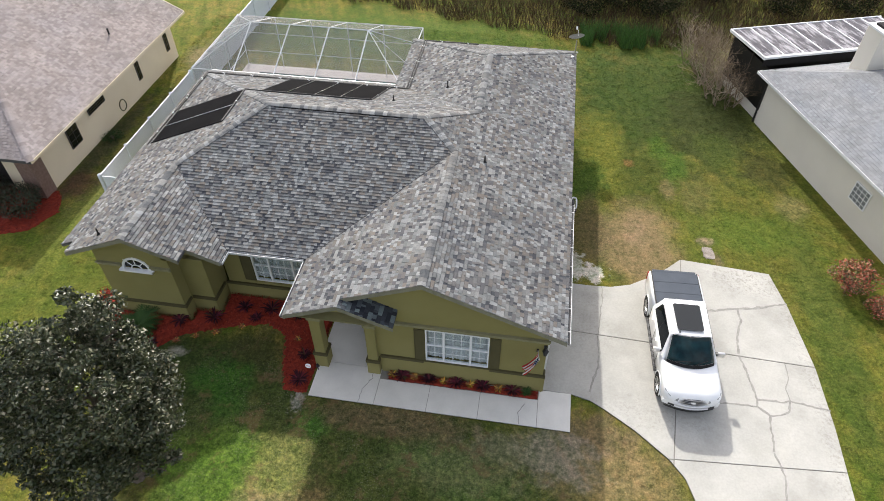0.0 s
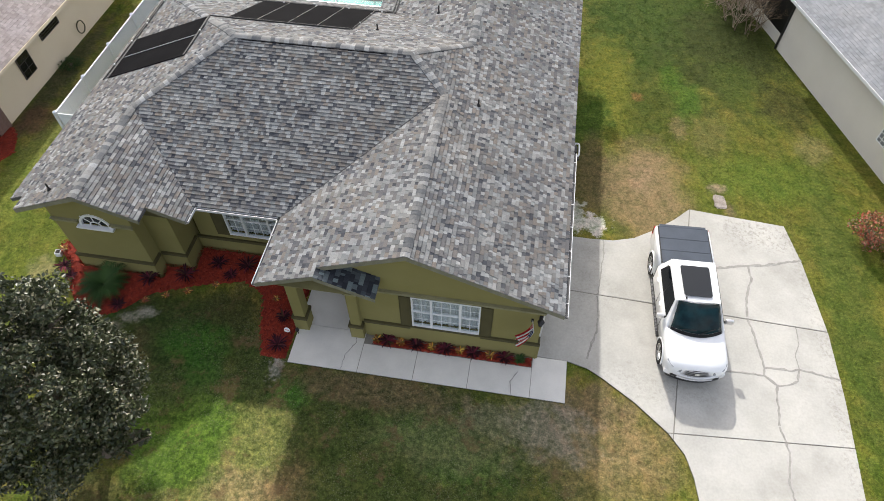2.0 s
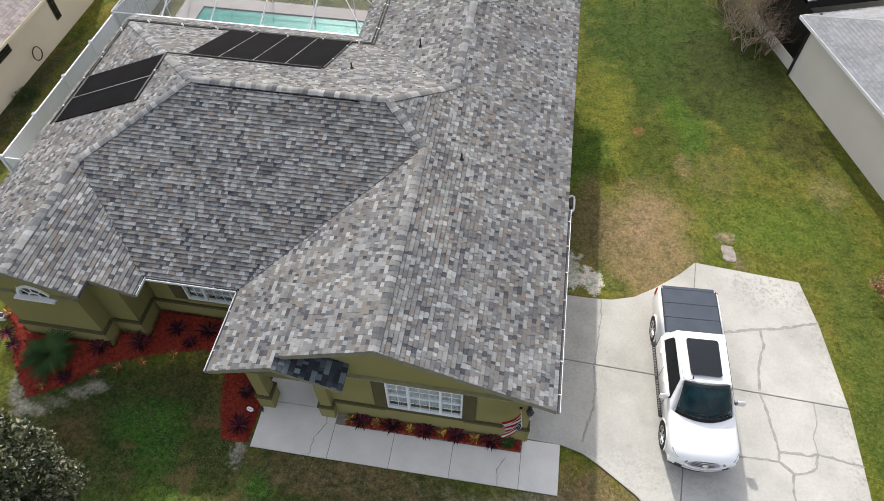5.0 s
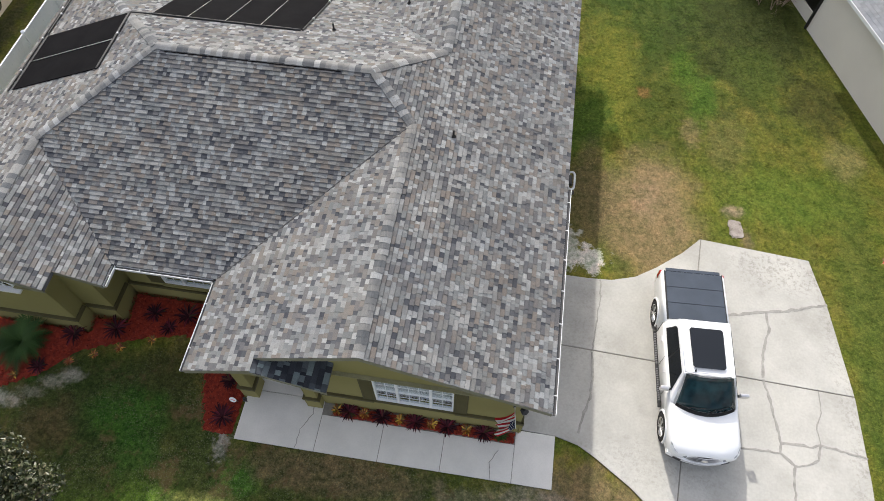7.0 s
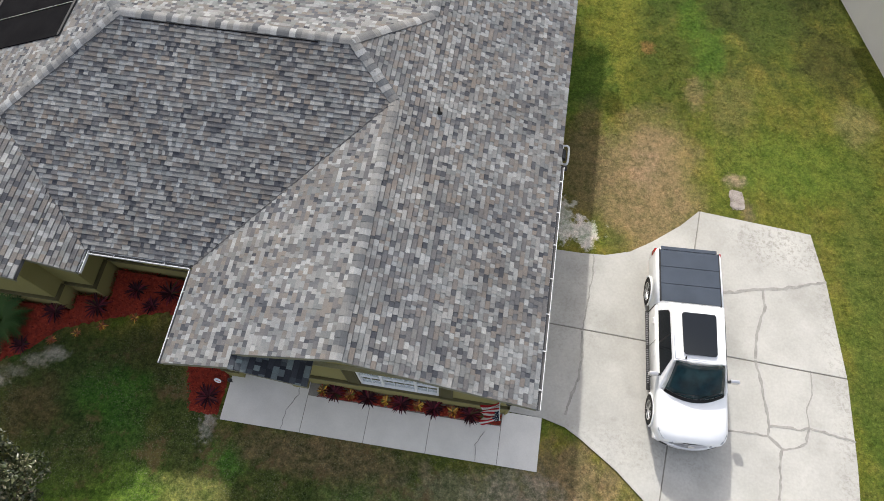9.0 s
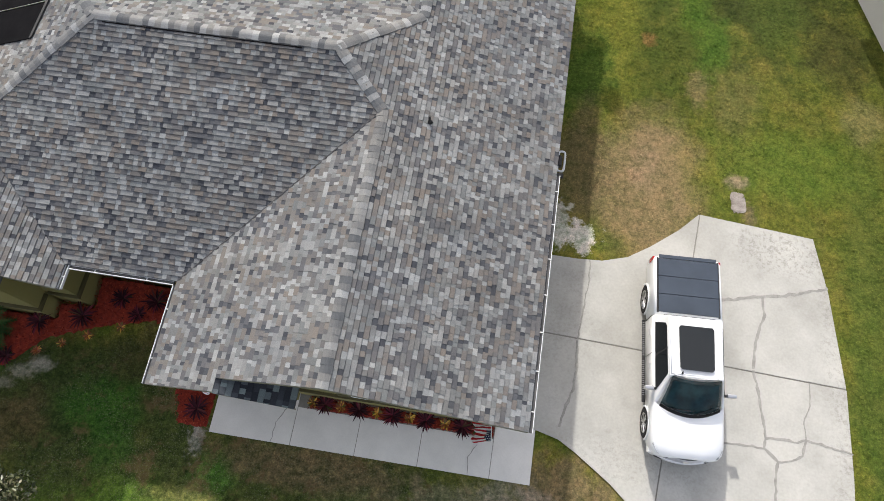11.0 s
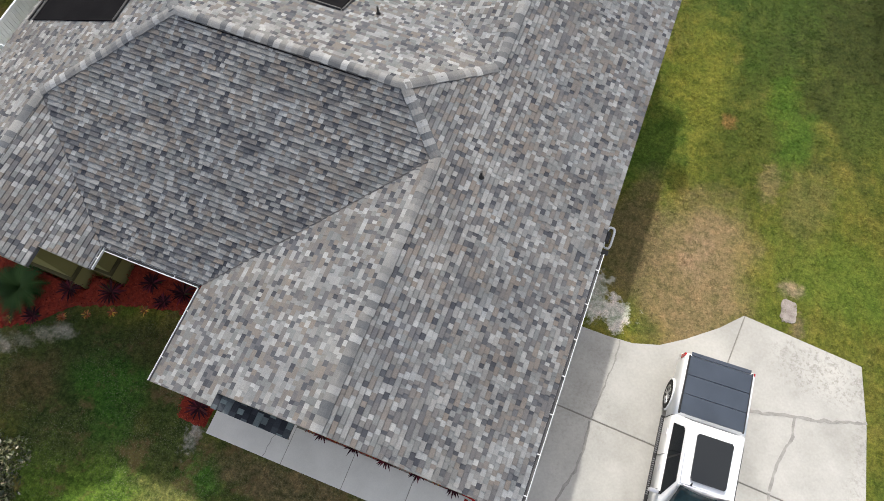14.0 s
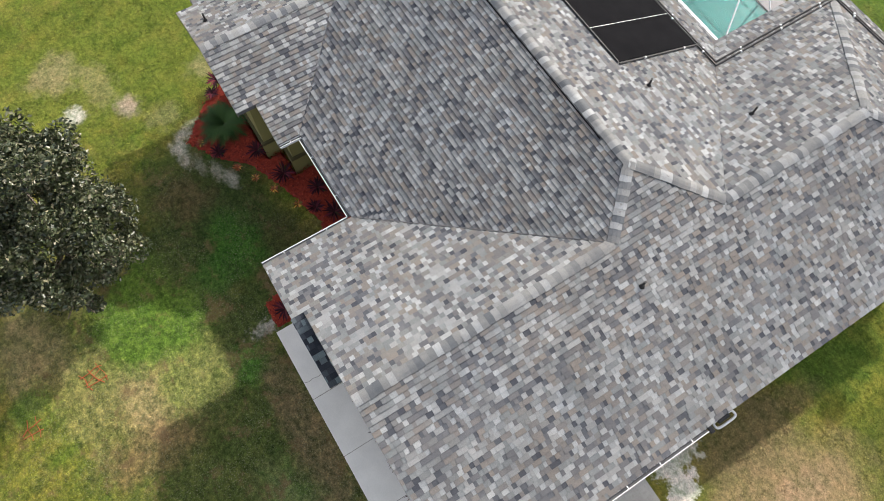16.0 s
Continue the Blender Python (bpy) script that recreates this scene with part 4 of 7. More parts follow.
def lay(plane, verts, faces, rnd, singles=None, stretch=None, expo=EXPO, under=None, thick=1.0):
    """Courses of tabs over one roof plane, joined into verts and faces; those in the stretch become parts."""
    axis, place, up, poly = plane[:4]
    ze, k = (plane[4], plane[5]) if len(plane) > 4 else (ZE, K)
    if axis == "x":
        p2 = [(y, (x - place) * up) for x, y in poly]
        at = lambda u, d, h: (place + up * d, u, ze + k * d + h)
        flip = up > 0
    else:
        p2 = [(x, (y - place) * up) for x, y in poly]
        at = lambda u, d, h: (u, place + up * d, ze + k * d + h)
        flip = up < 0
    step = expo * math.cos(math.atan(k))
    dmin, dmax = min(d for _, d in p2), max(d for _, d in p2)
    breaks = sorted({round(v, 4) for _, v in p2})
    d = dmin
    while d < dmax - 0.02:
        d1, after = min(d + step * 1.06, dmax - 0.002), d + step
        for b in breaks:
            if d + 0.015 < b < d1:
                d1 = after = b
                break
        lo, hi = crossing(p2, d + 1e-4), crossing(p2, d1 - 1e-4)
        if lo and hi:
            u, raised = min(lo[0], hi[0]) - rnd.uniform(0, 0.2), False
            end = max(lo[1], hi[1])
            while u < end:
                raised = not raised if rnd.random() < 0.8 else raised
                w = rnd.choice(HIGH if raised else LOW)
                lift = rnd.choice((0.006, 0.012)) if raised else rnd.choice((-0.006, -0.001))
                vs, fc = under if under and raised else (verts, faces)
                ua0, ub0 = max(u, lo[0]), min(u + w, lo[1])
                ua1, ub1 = max(u, hi[0]), min(u + w, hi[1])
                if ub0 - ua0 > 0.005 or ub1 - ua1 > 0.005:
                    ub0, ub1 = max(ub0, ua0), max(ub1, ua1)
                    if ua0 > lo[1]:
                        ua0 = ub0 = lo[1]
                    if ua1 > hi[1]:
                        ua1 = ub1 = hi[1]
                    if ub0 < lo[0]:
                        ua0 = ub0 = lo[0]
                    if ub1 < hi[0]:
                        ua1 = ub1 = hi[0]
                    whole = ub0 - ua0 > w - 1e-6 and ub1 - ua1 > w - 1e-6
                    px, py, _ = at(u, d, 0)
                    if singles is not None and whole and stretch[0] < px < stretch[1] and stretch[2] < py < stretch[3] and len(singles) < 300:
                        o, along, uphill = Vector(at(u, d, 0)), Vector(at(u + 1, d, 0)) - Vector(at(u, d, 0)), Vector(at(u, d + 1, 0)) - Vector(at(u, d, 0))
                        if flip:
                            o, along = Vector(at(u + w, d, 0)), -along
                        uphill.normalize()
                        up3 = along.cross(uphill)
                        m = Matrix((along, uphill, up3)).transposed().to_4x4()
                        m.translation = o
                        singles.append((w, lift, m))
                    else:
                        t = (0.022 + lift) * thick
                        n = len(vs)
                        vs += [at(ua0, d, 0), at(ub0, d, 0), at(ua0, d, t), at(ub0, d, t), at(ua1, d1, 0.004), at(ub1, d1, 0.004), at(ua1, d1, -0.004), at(ub1, d1, -0.004)]
                        fs = [(0, 1, 3, 2), (2, 3, 5, 4), (0, 2, 4, 6), (1, 7, 5, 3)]
                        fc += [tuple(n + i for i in (f[::-1] if flip else f)) for f in fs]
                u += w
        d = after


def joined(name, verts, faces, mat, parent, label="", kind="stuff"):
    me = bpy.data.meshes.new(name)
    me.from_pydata(verts, [], faces)
    me.materials.append(mat)
    ob = new(name, me)
    ob.parent = parent
    return tagged(ob, label, "", "", kind)


rnd = random.Random(7)
verts, faces, singles, under = [], [], [], ([], [])
for i, pl in enumerate(PLANES):
    lay(pl, verts, faces, rnd, singles if i == 0 else None, (-3.4, -1.2, 0.02, 2.6), under=under)
joined("shingles", verts, faces, SHINGLE, roof)
joined("raised_shingles", *under, SHINGLE_LOW, roof)


# caps over ridges and hips, laid in overlapping steps
def cap_mesh(s, half, sag, mat):
    v = []
    for y, h in ((0, 0.040), (s + 0.02, 0.034), (0, 0.014), (s + 0.02, 0.0)):
        v += [(f * half, y, h - (0.012 if f == 0 else 0) - abs(f) * half * sag) for f in (-1, -0.35, 0, 0.35, 1)]
    f = []
    for m in range(4):
        f += [(m, m + 1, 6 + m, 5 + m), (10 + m, 11 + m, 1 + m, m), (5 + m, 6 + m, 16 + m, 15 + m)]
    f += [(0, 5, 15, 10), (4, 14, 19, 9)]
    me = bpy.data.meshes.new("ridge_cap")
    me.from_pydata(v, [], f)
    me.materials.append(mat)
    return me


CAP_MESH = {}


def caps(a, b, half, sag, rnd, mat, parent, step=0.17):
    a, b = Vector(a), Vector(b)
    d = (b - a).normalized()
    side = d.cross(Vector((0, 0, 1))).normalized()
    n = max(2, round((b - a).length / step))
    s = (b - a).length / n
    key = (round(half, 3), round(sag, 3), mat.name)
    if key not in CAP_MESH:
        CAP_MESH[key] = cap_mesh(step, half, sag, mat)
    turn = Matrix((side, d, side.cross(d))).transposed().to_4x4()
    for i in range(n):
        ob = new("ridge_cap", CAP_MESH[key])
        ob.parent = parent
        ob.matrix_world = Matrix.Translation(a + d * (i * s) + side * rnd.uniform(-0.012, 0.012)) @ turn


def top(x, y, pl):
    return (x, y, height(PLANES[pl], x, y))


rnd = random.Random(11)
for a, b, sag in ((top(XF, 0, 0), top(XF, YP, 0), K), (top(XF, YP, 0), top(-6.08, YM, 0), 0.28), (top(XB, 10.28, 0), top(-6.08, YM, 0), 0.28), (top(XB, 15.28, 0), top(XB, 10.28, 0), K),
                  (top(-12.62, YM, 2), top(-6.08, YM, 2), K), (top(XL, 5.44, 2), top(-12.62, YM, 2), 0.28), (top(XL, LF, 3), top(XL, 5.44, 3), K),
                  (top(-18.7, 14.5, 3), top(-12.62, YM, 3), 0.28), (top(0, 19.5, 0), top(XB, 15.28, 0), 0.28), (top(XI, 19.95, 6), top(XB, 15.28, 6), 0.28)):
    caps(a, b, 0.145, sag, rnd, CAP, roof)
# dark gap of the ridge vent along the main ridge's front side
part("ridge_vent", boxed(-12.3, -7.0, YM - 0.19, YM - 0.165, height(PLANES[2], 0, YM - 0.18) + 0.004, height(PLANES[2], 0, YM - 0.18) + 0.034), BLACK_MAT, roof, "black ridge vent edge")
# dark open valleys where the planes meet
for a, b in ((top(-9.38, 2.39, 2), top(XF - 0.1, YP - 0.1, 2)),):
    a, b = Vector(a), Vector(b)
    side = (b - a).cross(Vector((0, 0, 1))).normalized() * 0.011
    up = Vector((0, 0, 0.034))
    part("valley", prism(bmesh.new(), [a - side + up, a + side + up, b + side + up, b - side + up], (0, 0, -0.03)), FELT, roof, "dark valley flashing")
TAB_MESH = {}
for tab_w, tab_lift, m in singles:
    key = (tab_w, tab_lift)
    if key not in TAB_MESH:
        TAB_MESH[key] = tab_mesh(tab_w, EXPO * 1.06, tab_lift)
        TAB_MESH[key].materials.append(SHINGLE_ONE_RAISED if tab_lift > 0 else SHINGLE_ONE)
    ob = new("shingle", TAB_MESH[key])
    ob.parent = roof
    ob.matrix_world = m

# the porch gable's other slope, dark shingles
PZ = 4.345 - 1.8 * K
PENT = ("x", -5.65, -1, [(-5.65, -0.36), (-5.65, 0.44), (-7.45, 0.44), (-7.45, -0.36)], PZ, K)
pent = part("porch_roof", prism(bmesh.new(), [(-7.45, -0.35, 4.33), (-5.66, -0.35, PZ - 0.015), (-5.66, 0.44, PZ - 0.015), (-7.45, 0.44, 4.33)], (0, 0, -0.10)), FELT, house, "dark slate-grey porch roof slope")
board((-5.65, -0.353, PZ), (-7.45, -0.353, 4.345), 0.17, 0.03, "fascia", FASCIA, house, 0.01)
verts, faces = [], []
lay(PENT, verts, faces, random.Random(3), expo=0.15)
joined("shingles", verts, faces, SLATE, pent)


# vent pipes through the roof
def vent(x, y, pl, h=0.3):
    z = height(PLANES[pl], x, y)
    v = thing("roof_vent", "thin black vent pipe through the shingle roof", "vent pipe", pose(x, y, z), "roof vents")
    part("pipe", tube(bmesh.new(), (0, 0, -0.05), (0, 0, h), 0.032, 10), BLACK, v)
    part("boot", tube(bmesh.new(), (0, 0, 0.0), (0, 0, 0.09), 0.085, 10, 0.04), BLACK, v)
    return v


vent(-3.55, 7.18, 0)
vent(-8.0, 10.98, 5)
vent(-5.94, 13.15, 6, 0.36)
vent(-16.9, 1.68, 3)


# pool-heating collectors of black mats
def collector(plane_i, x0, x1, y0, y1, cuts, axis, label):
    pl = PLANES[plane_i]
    c = thing("solar_collector", label, "solar panel", group="pool heating collectors")
    xs = [x0] + (cuts if axis == "x" else []) + [x1]
    ys = [y0] + (cuts if axis == "y" else []) + [y1]
    for xa, xb in zip(xs, xs[1:]):
        for ya, yb in zip(ys, ys[1:]):
            q = [(x, y, height(pl, x, y) + 0.055) for x, y in ((xa + 0.012, ya + 0.012), (xb - 0.012, ya + 0.012), (xb - 0.012, yb - 0.012), (xa + 0.012, yb - 0.012))]
            part("collector_mat", prism(bmesh.new(), q, (0, 0, -0.03)), BLACK_MAT, c)
    strap_h = 0.068
    for cut in cuts:
        a, b = ((cut, y0 + 0.05), (cut, y1 - 0.05)) if axis == "x" else ((x0 + 0.05, cut), (x1 - 0.05, cut))
        part("strap", pipe([(*a, height(pl, *a) + strap_h), (*b, height(pl, *b) + strap_h)], 0.011, 6), STEEL, c, "pale strap between the mats")
    ends = [((x0, y0), (x0, y1)), ((x1, y0), (x1, y1))] if pl[0] == "x" else [((x0, y0), (x1, y0)), ((x0, y1), (x1, y1))]
    for a, b in ends:
        part("header", pipe([(*a, height(pl, *a) + 0.06), (*b, height(pl, *b) + 0.06)], 0.03, 8), PIPE, c)
    return c


collector(3, -18.2, -14.6, 7.92, 10.48, [9.2], "y", "black pool-heating collector of two mats on the side roof slope")
collector(5, -13.95, -8.96, 10.6, 14.18, [-12.74, -11.48, -10.3], "x", "black pool-heating collector of four mats on the rear roof slope")


def roof_pipe(pts, pls, label):
    rows = [(x, y, height(PLANES[p], x, y) + 0.06) for (x, y), p in zip(pts, pls)]
    p = thing("pool_pipe", label, "pipe", group="pool heating pipes")
    part("pipe", pipe(rows, 0.028, 8), PIPE, p)
    for a, b in zip(rows, rows[1:]):
        a, b = Vector(a), Vector(b)
        n = int((b - a).length / 1.3)
        for i in range(n):
            c = a + (b - a) * ((i + 0.6) / n)
            d = (b - a).normalized() * 0.03
            part("clip", tube(bmesh.new(), c - d, c + d, 0.04, 8), ALU, p, "white pipe clip" if i == 0 else "")


for o in (0.0, 0.13):
    roof_pipe([(-18.42 + o, 7.9 if o == 0 else 10.6), (-18.42 + o, 14.2 - o), (-8.14 + o, 14.2 - o), (-8.14 + o, 19.2 - o), (-5.2, 19.2 - o)], [3, 5, 5, 6, 7], "long black pool-heating pipe clipped along the roof edges")
roof_pipe([(-14.58, 7.95), (-14.56, 10.46), (-13.95, 10.58)], [3, 3, 5], "short black pool-heating pipe over the hip")
roof_pipe([(-8.9, 10.6), (-8.9, 14.15), (-8.5, 14.2)], [5, 5, 5], "black pool-heating pipe beside the rear collector")

# ---------------------------------------------------------------- leaves, blades and twigs
def leaf_cloud(n, place, size, rng, up=0.35, fold=0.25, long=1.8):
    """n small folded leaves; place(k) gives k points. Returns verts and faces."""
    c = place(n)
    d = rng.normal(size=(n, 3))
    d[:, 2] = d[:, 2] * 0.6 + up * 0.3
    d /= np.linalg.norm(d, axis=1)[:, None]
    s = np.cross(d, rng.normal(size=(n, 3)))
    s /= np.linalg.norm(s, axis=1)[:, None]
    nrm = np.cross(d, s)
    ln = (size * rng.uniform(0.6, 1.3, n))[:, None]
    w = ln / long
    v = np.stack([c - d * ln * 0.5, c + s * w * 0.5 + nrm * w * fold, c + d * ln * 0.5, c - s * w * 0.5 + nrm * w * fold], 1).reshape(-1, 3)
    f = np.arange(n)[:, None] * 4
    return v, np.concatenate([f + [0, 1, 2], f + [0, 2, 3]])


def raw(name, v, f, mat):
    me = bpy.data.meshes.new(name)
    me.vertices.add(len(v))
    me.vertices.foreach_set("co", np.asarray(v, np.float32).ravel())
    f = np.asarray(f, np.int32)
    k = f.shape[1]
    me.loops.add(f.size)
    me.loops.foreach_set("vertex_index", f.ravel())
    me.polygons.add(len(f))
    me.polygons.foreach_set("loop_start", np.arange(len(f), dtype=np.int32) * k)
    me.update(calc_edges=True)
    me.validate()
    me.materials.append(mat)
    return me


def raw_part(name, v, f, mat, parent, label="", kind=""):
    ob = new(name, raw(name, v, f, mat))
    ob.parent = parent
    return tagged(ob, label, "", "", kind)


def branch(bm, a, d, length, r, depth, rnd, tips, droop=0.0, spread=0.6, sides=5, kids=3):
    """A tapered limb that forks."""
    n = 3
    p = Vector(a)
    d = Vector(d).normalized()
    for i in range(n):
        q = p + d * (length / n)
        r1 = r * (1 - 0.45 * (i + 1) / n)
        tube(bm, p, q, r * (1 - 0.45 * i / n), sides, r1)
        p = q
        d = (d + Vector((rnd.gauss(0, 0.13), rnd.gauss(0, 0.13), rnd.gauss(0, 0.1) - droop))).normalized()
    tips.append(p)
    if depth:
        for i in range(kids):
            e = (d + Vector((rnd.gauss(0, spread), rnd.gauss(0, spread), rnd.gauss(0, spread * 0.5)))).normalized()
            branch(bm, p, e, length * rnd.uniform(0.55, 0.8), r * 0.55, depth - 1, rnd, tips, droop, spread, max(3, sides - 1), kids)


# ---------------------------------------------------------------- the front-yard tree
def broad_tree(x, y, h, r, seed, leaves):
    rnd, rng = random.Random(seed), np.random.default_rng(seed)
    t = thing("tree", "broad evergreen tree with glossy dark leaves on the front lawn", "tree", pose(x, y, 0))
    bm, tips = bmesh.new(), []
    tube(bm, (0, 0, -0.1), (0, 0, 0.25), 0.26, 10, 0.19)
    for k in range(5):
        tube(bm, (0.04 * k, 0.03 * k, 0.25 + h * 0.14 * k), (0.04 * (k + 1), 0.03 * (k + 1), 0.25 + h * 0.14 * (k + 1)), 0.19 * (1 - k / 6), 8, 0.19 * (1 - (k + 1) / 6))
    for i in range(18):
        a = i * 2.4 + rnd.uniform(-0.3, 0.3)
        z = 1.0 + (h * 0.64) * i / 17
        branch(bm, (0.04 * z / 1.2, 0.03 * z / 1.2, z), (math.cos(a), math.sin(a), rnd.uniform(0.2, 0.8)), r * 0.6 * (1 - 0.35 * i / 17), 0.06, 1, rnd, tips)
    part("trunk", bm, BARK, t)
    # clumps of leaves over an uneven oval, with gaps between them
    cl = []
    while len(cl) < 260:
        o = rng.normal(size=3)
        o /= np.linalg.norm(o)
        a = math.atan2(o[1], o[0])
        lump = 1 + 0.12 * math.sin(3 * a + 1.3 + o[2] * 2) + 0.10 * math.sin(5 * a - o[2] * 4) + 0.08 * math.sin(7 * o[2] + 2 * a)
        lump += 0.12 * math.exp(-((a - 1.0) / 0.4) ** 2) - 0.30 * math.exp(-((a - 2.0) / 0.45) ** 2) * max(0.0, o[2] + 0.3)
        q = rng.uniform(0.3, 1.0) ** 0.45 * lump
        z = h * 0.55 + o[2] * q * h * 0.42
        if z > 0.9:
            cl.append((o[0] * q * r, o[1] * q * r, z, rng.uniform(0.24, 0.50)))
    cl = np.array(cl)
    per = leaves // len(cl)

    def spots(n):
        k = np.repeat(np.arange(len(cl)), per)
        o = rng.normal(size=(n, 3))
        o /= np.linalg.norm(o, axis=1)[:, None]
        return cl[k, :3] + o * (cl[k, 3] * rng.uniform(0.2, 1.0, n) ** 0.5)[:, None] * [1.15, 1.15, 0.8]

    v, f = leaf_cloud(per * len(cl), spots, 0.125, rng, up=0.2)
    raw_part("crown", v, f, TREE_LEAF, t, kind="stuff")
    return t


broad_tree(-13.4, -4.95, 8.0, 2.35, 21, 62000)


# ---------------------------------------------------------------- planting beds
def mulch_bed(poly, rise, seed, parent_name, label, cell=0.1):
    """A mound of mulch; rise(x, y) is its height."""
    px, py = np.array(poly).T

    def inside(qx, qy):
        ok = np.zeros(np.shape(qx), bool)
        for x0, y0, x1, y1 in zip(px, py, np.roll(px, -1), np.roll(py, -1)):
            ok ^= ((y0 > qy) != (y1 > qy)) & (qx < (x1 - x0) * (qy - y0) / ((y1 - y0) or 1e-9) + x0)
        return ok

    rng = np.random.default_rng(seed)
    xs, ys = np.arange(px.min() - cell, px.max() + 2 * cell, cell), np.arange(py.min() - cell, py.max() + 2 * cell, cell)
    cells = inside(*np.meshgrid(xs[:-1] + cell / 2, ys[:-1] + cell / 2, indexing="ij"))
    verts_, faces_, index = [], [], {}
    for i, j in zip(*np.nonzero(cells)):
        quad = []
        for a, b in ((i, j), (i + 1, j), (i + 1, j + 1), (i, j + 1)):
            if (a, b) not in index:
                around = cells[max(a - 1, 0):a + 1, max(b - 1, 0):b + 1]
                edge = not around.all()
                index[(a, b)] = len(verts_)
                verts_.append((xs[a] + rng.uniform(-0.03, 0.03), ys[b] + rng.uniform(-0.03, 0.03), -0.03 if edge else rise(xs[a], ys[b]) + rng.uniform(-0.012, 0.012)))
            quad.append(index[(a, b)])
        faces_.append(quad)
    me = bpy.data.meshes.new(parent_name)
    me.from_pydata(verts_, [], faces_)
    me.materials.append(MULCH)
    bed = tagged(new(parent_name, me), label, "flower bed", "", "structure")
    n = int((px.max() - px.min()) * (py.max() - py.min()) * 340)
    qx, qy = rng.uniform(px.min(), px.max(), n), rng.uniform(py.min(), py.max(), n)
    keep = inside(qx, qy)
    qx, qy = qx[keep], qy[keep]
    qz = np.array([rise(x, y) for x, y in zip(qx, qy)])
    v, f = leaf_cloud(len(qx), lambda k: np.stack([qx, qy, qz + rng.uniform(0.0, 0.03, k)], 1), 0.07, rng, up=0, long=2.6)
    raw_part("chips", v, f, CHIP, bed, kind="stuff")
    return bed


def side_rise(x, y):
    wall = 1.45 if x < -14.4 else (2.0 if x < -13.4 else 2.97)
    return 0.04 + 0.34 * min(1.0, max(0.0, 1 - (wall - y) / 1.7))


mulch_bed([(-18.9, 2.1), (-18.1, 1.5), (-17.6, 0.4), (-16.5, -0.75), (-15.5, -0.15), (-14.45, 0.85), (-12.95, 1.42), (-11.4, 1.85), (-10.6, 1.4), (-10.25, 0.1), (-9.85, -1.0),
           (-8.95, -1.02), (-8.86, 0.2), (-8.86, 2.96), (-13.4, 2.96), (-13.4, 1.98), (-14.4, 1.98), (-14.4, 1.44), (-17.48, 1.44), (-17.9, 2.2), (-18.6, 2.5)], side_rise, 5, "trim_1", "red mulch bed along the recessed front wall")
mulch_bed([(-6.12, 0.02), (-0.62, 0.02), (-0.62, 0.40), (-6.12, 0.40)], lambda x, y: 0.12, 6, "trim_2", "narrow red mulch bed under the front window", 0.06)


def rosette(name, label, category, x, y, z, n, length, width, mat, seed, arch=0.6, steep=0.9, group=""):
    """A clump of long arching leaves from one crown."""
    rnd = random.Random(seed)
    p = thing(name, label, category, pose(x, y, z, 0, 0, rnd.uniform(0, 360)), group)
    for i in range(n):
        a = i * 2.39996
        l = length * rnd.uniform(0.65, 1.1)
        s = steep * rnd.uniform(0.6, 1.2)
        bm = bmesh.new()
        rows, m = [], 4
        for k in range(m + 1):
            q = k / m
            rad = l * q * math.cos(s * (1 - 0.7 * q))
            zz = l * (q * math.sin(s) - arch * q * q * 0.7) + 0.02
            w = width * (0.35 + 1.3 * q * (1 - q) * 2) * (0.12 if k == m else 1)
            c = Vector((math.cos(a) * rad, math.sin(a) * rad, zz))
            sd = Vector((-math.sin(a), math.cos(a), 0)) * w / 2
            rows.append((bm.verts.new(c - sd), bm.verts.new(c + Vector((0, 0, -w * 0.25))), bm.verts.new(c + sd)))
        for r0, r1 in zip(rows, rows[1:]):
            bm.faces.new((r0[0], r0[1], r1[1], r1[0]))
            bm.faces.new((r0[1], r0[2], r1[2], r1[1]))
        part("leaf", bm, mat, p)
    return p


DARK = ("cordyline", "dark red strap-leaved plant in red mulch", "plant")
BRIGHT = ("croton", "yellow and red speckled croton in red mulch", "plant")
row = [(-5.98, 0), (-5.62, 1), (-5.15, 0), (-4.6, 1), (-4.05, 0), (-3.6, 1), (-3.1, 0), (-2.62, 1), (-2.05, 0), (-1.55, 1), (-1.05, 2)]
for i, (x, k) in enumerate(row):
    if k == 1:
        rosette(*DARK, x, 0.2, 0.12, 26, 0.38, 0.05, CORDY, 100 + i, group="front bed plants")
    elif k == 0:
        rosette(*BRIGHT, x, 0.2, 0.12, 30, 0.20, 0.04, CROTON, 100 + i, 0.5, 0.8, group="front bed plants")
    else:
        rosette("cordyline", "small dark green strap-leaved plant in red mulch", "plant", x, 0.2, 0.12, 26, 0.28, 0.05, FROND, 100 + i, group="front bed plants")
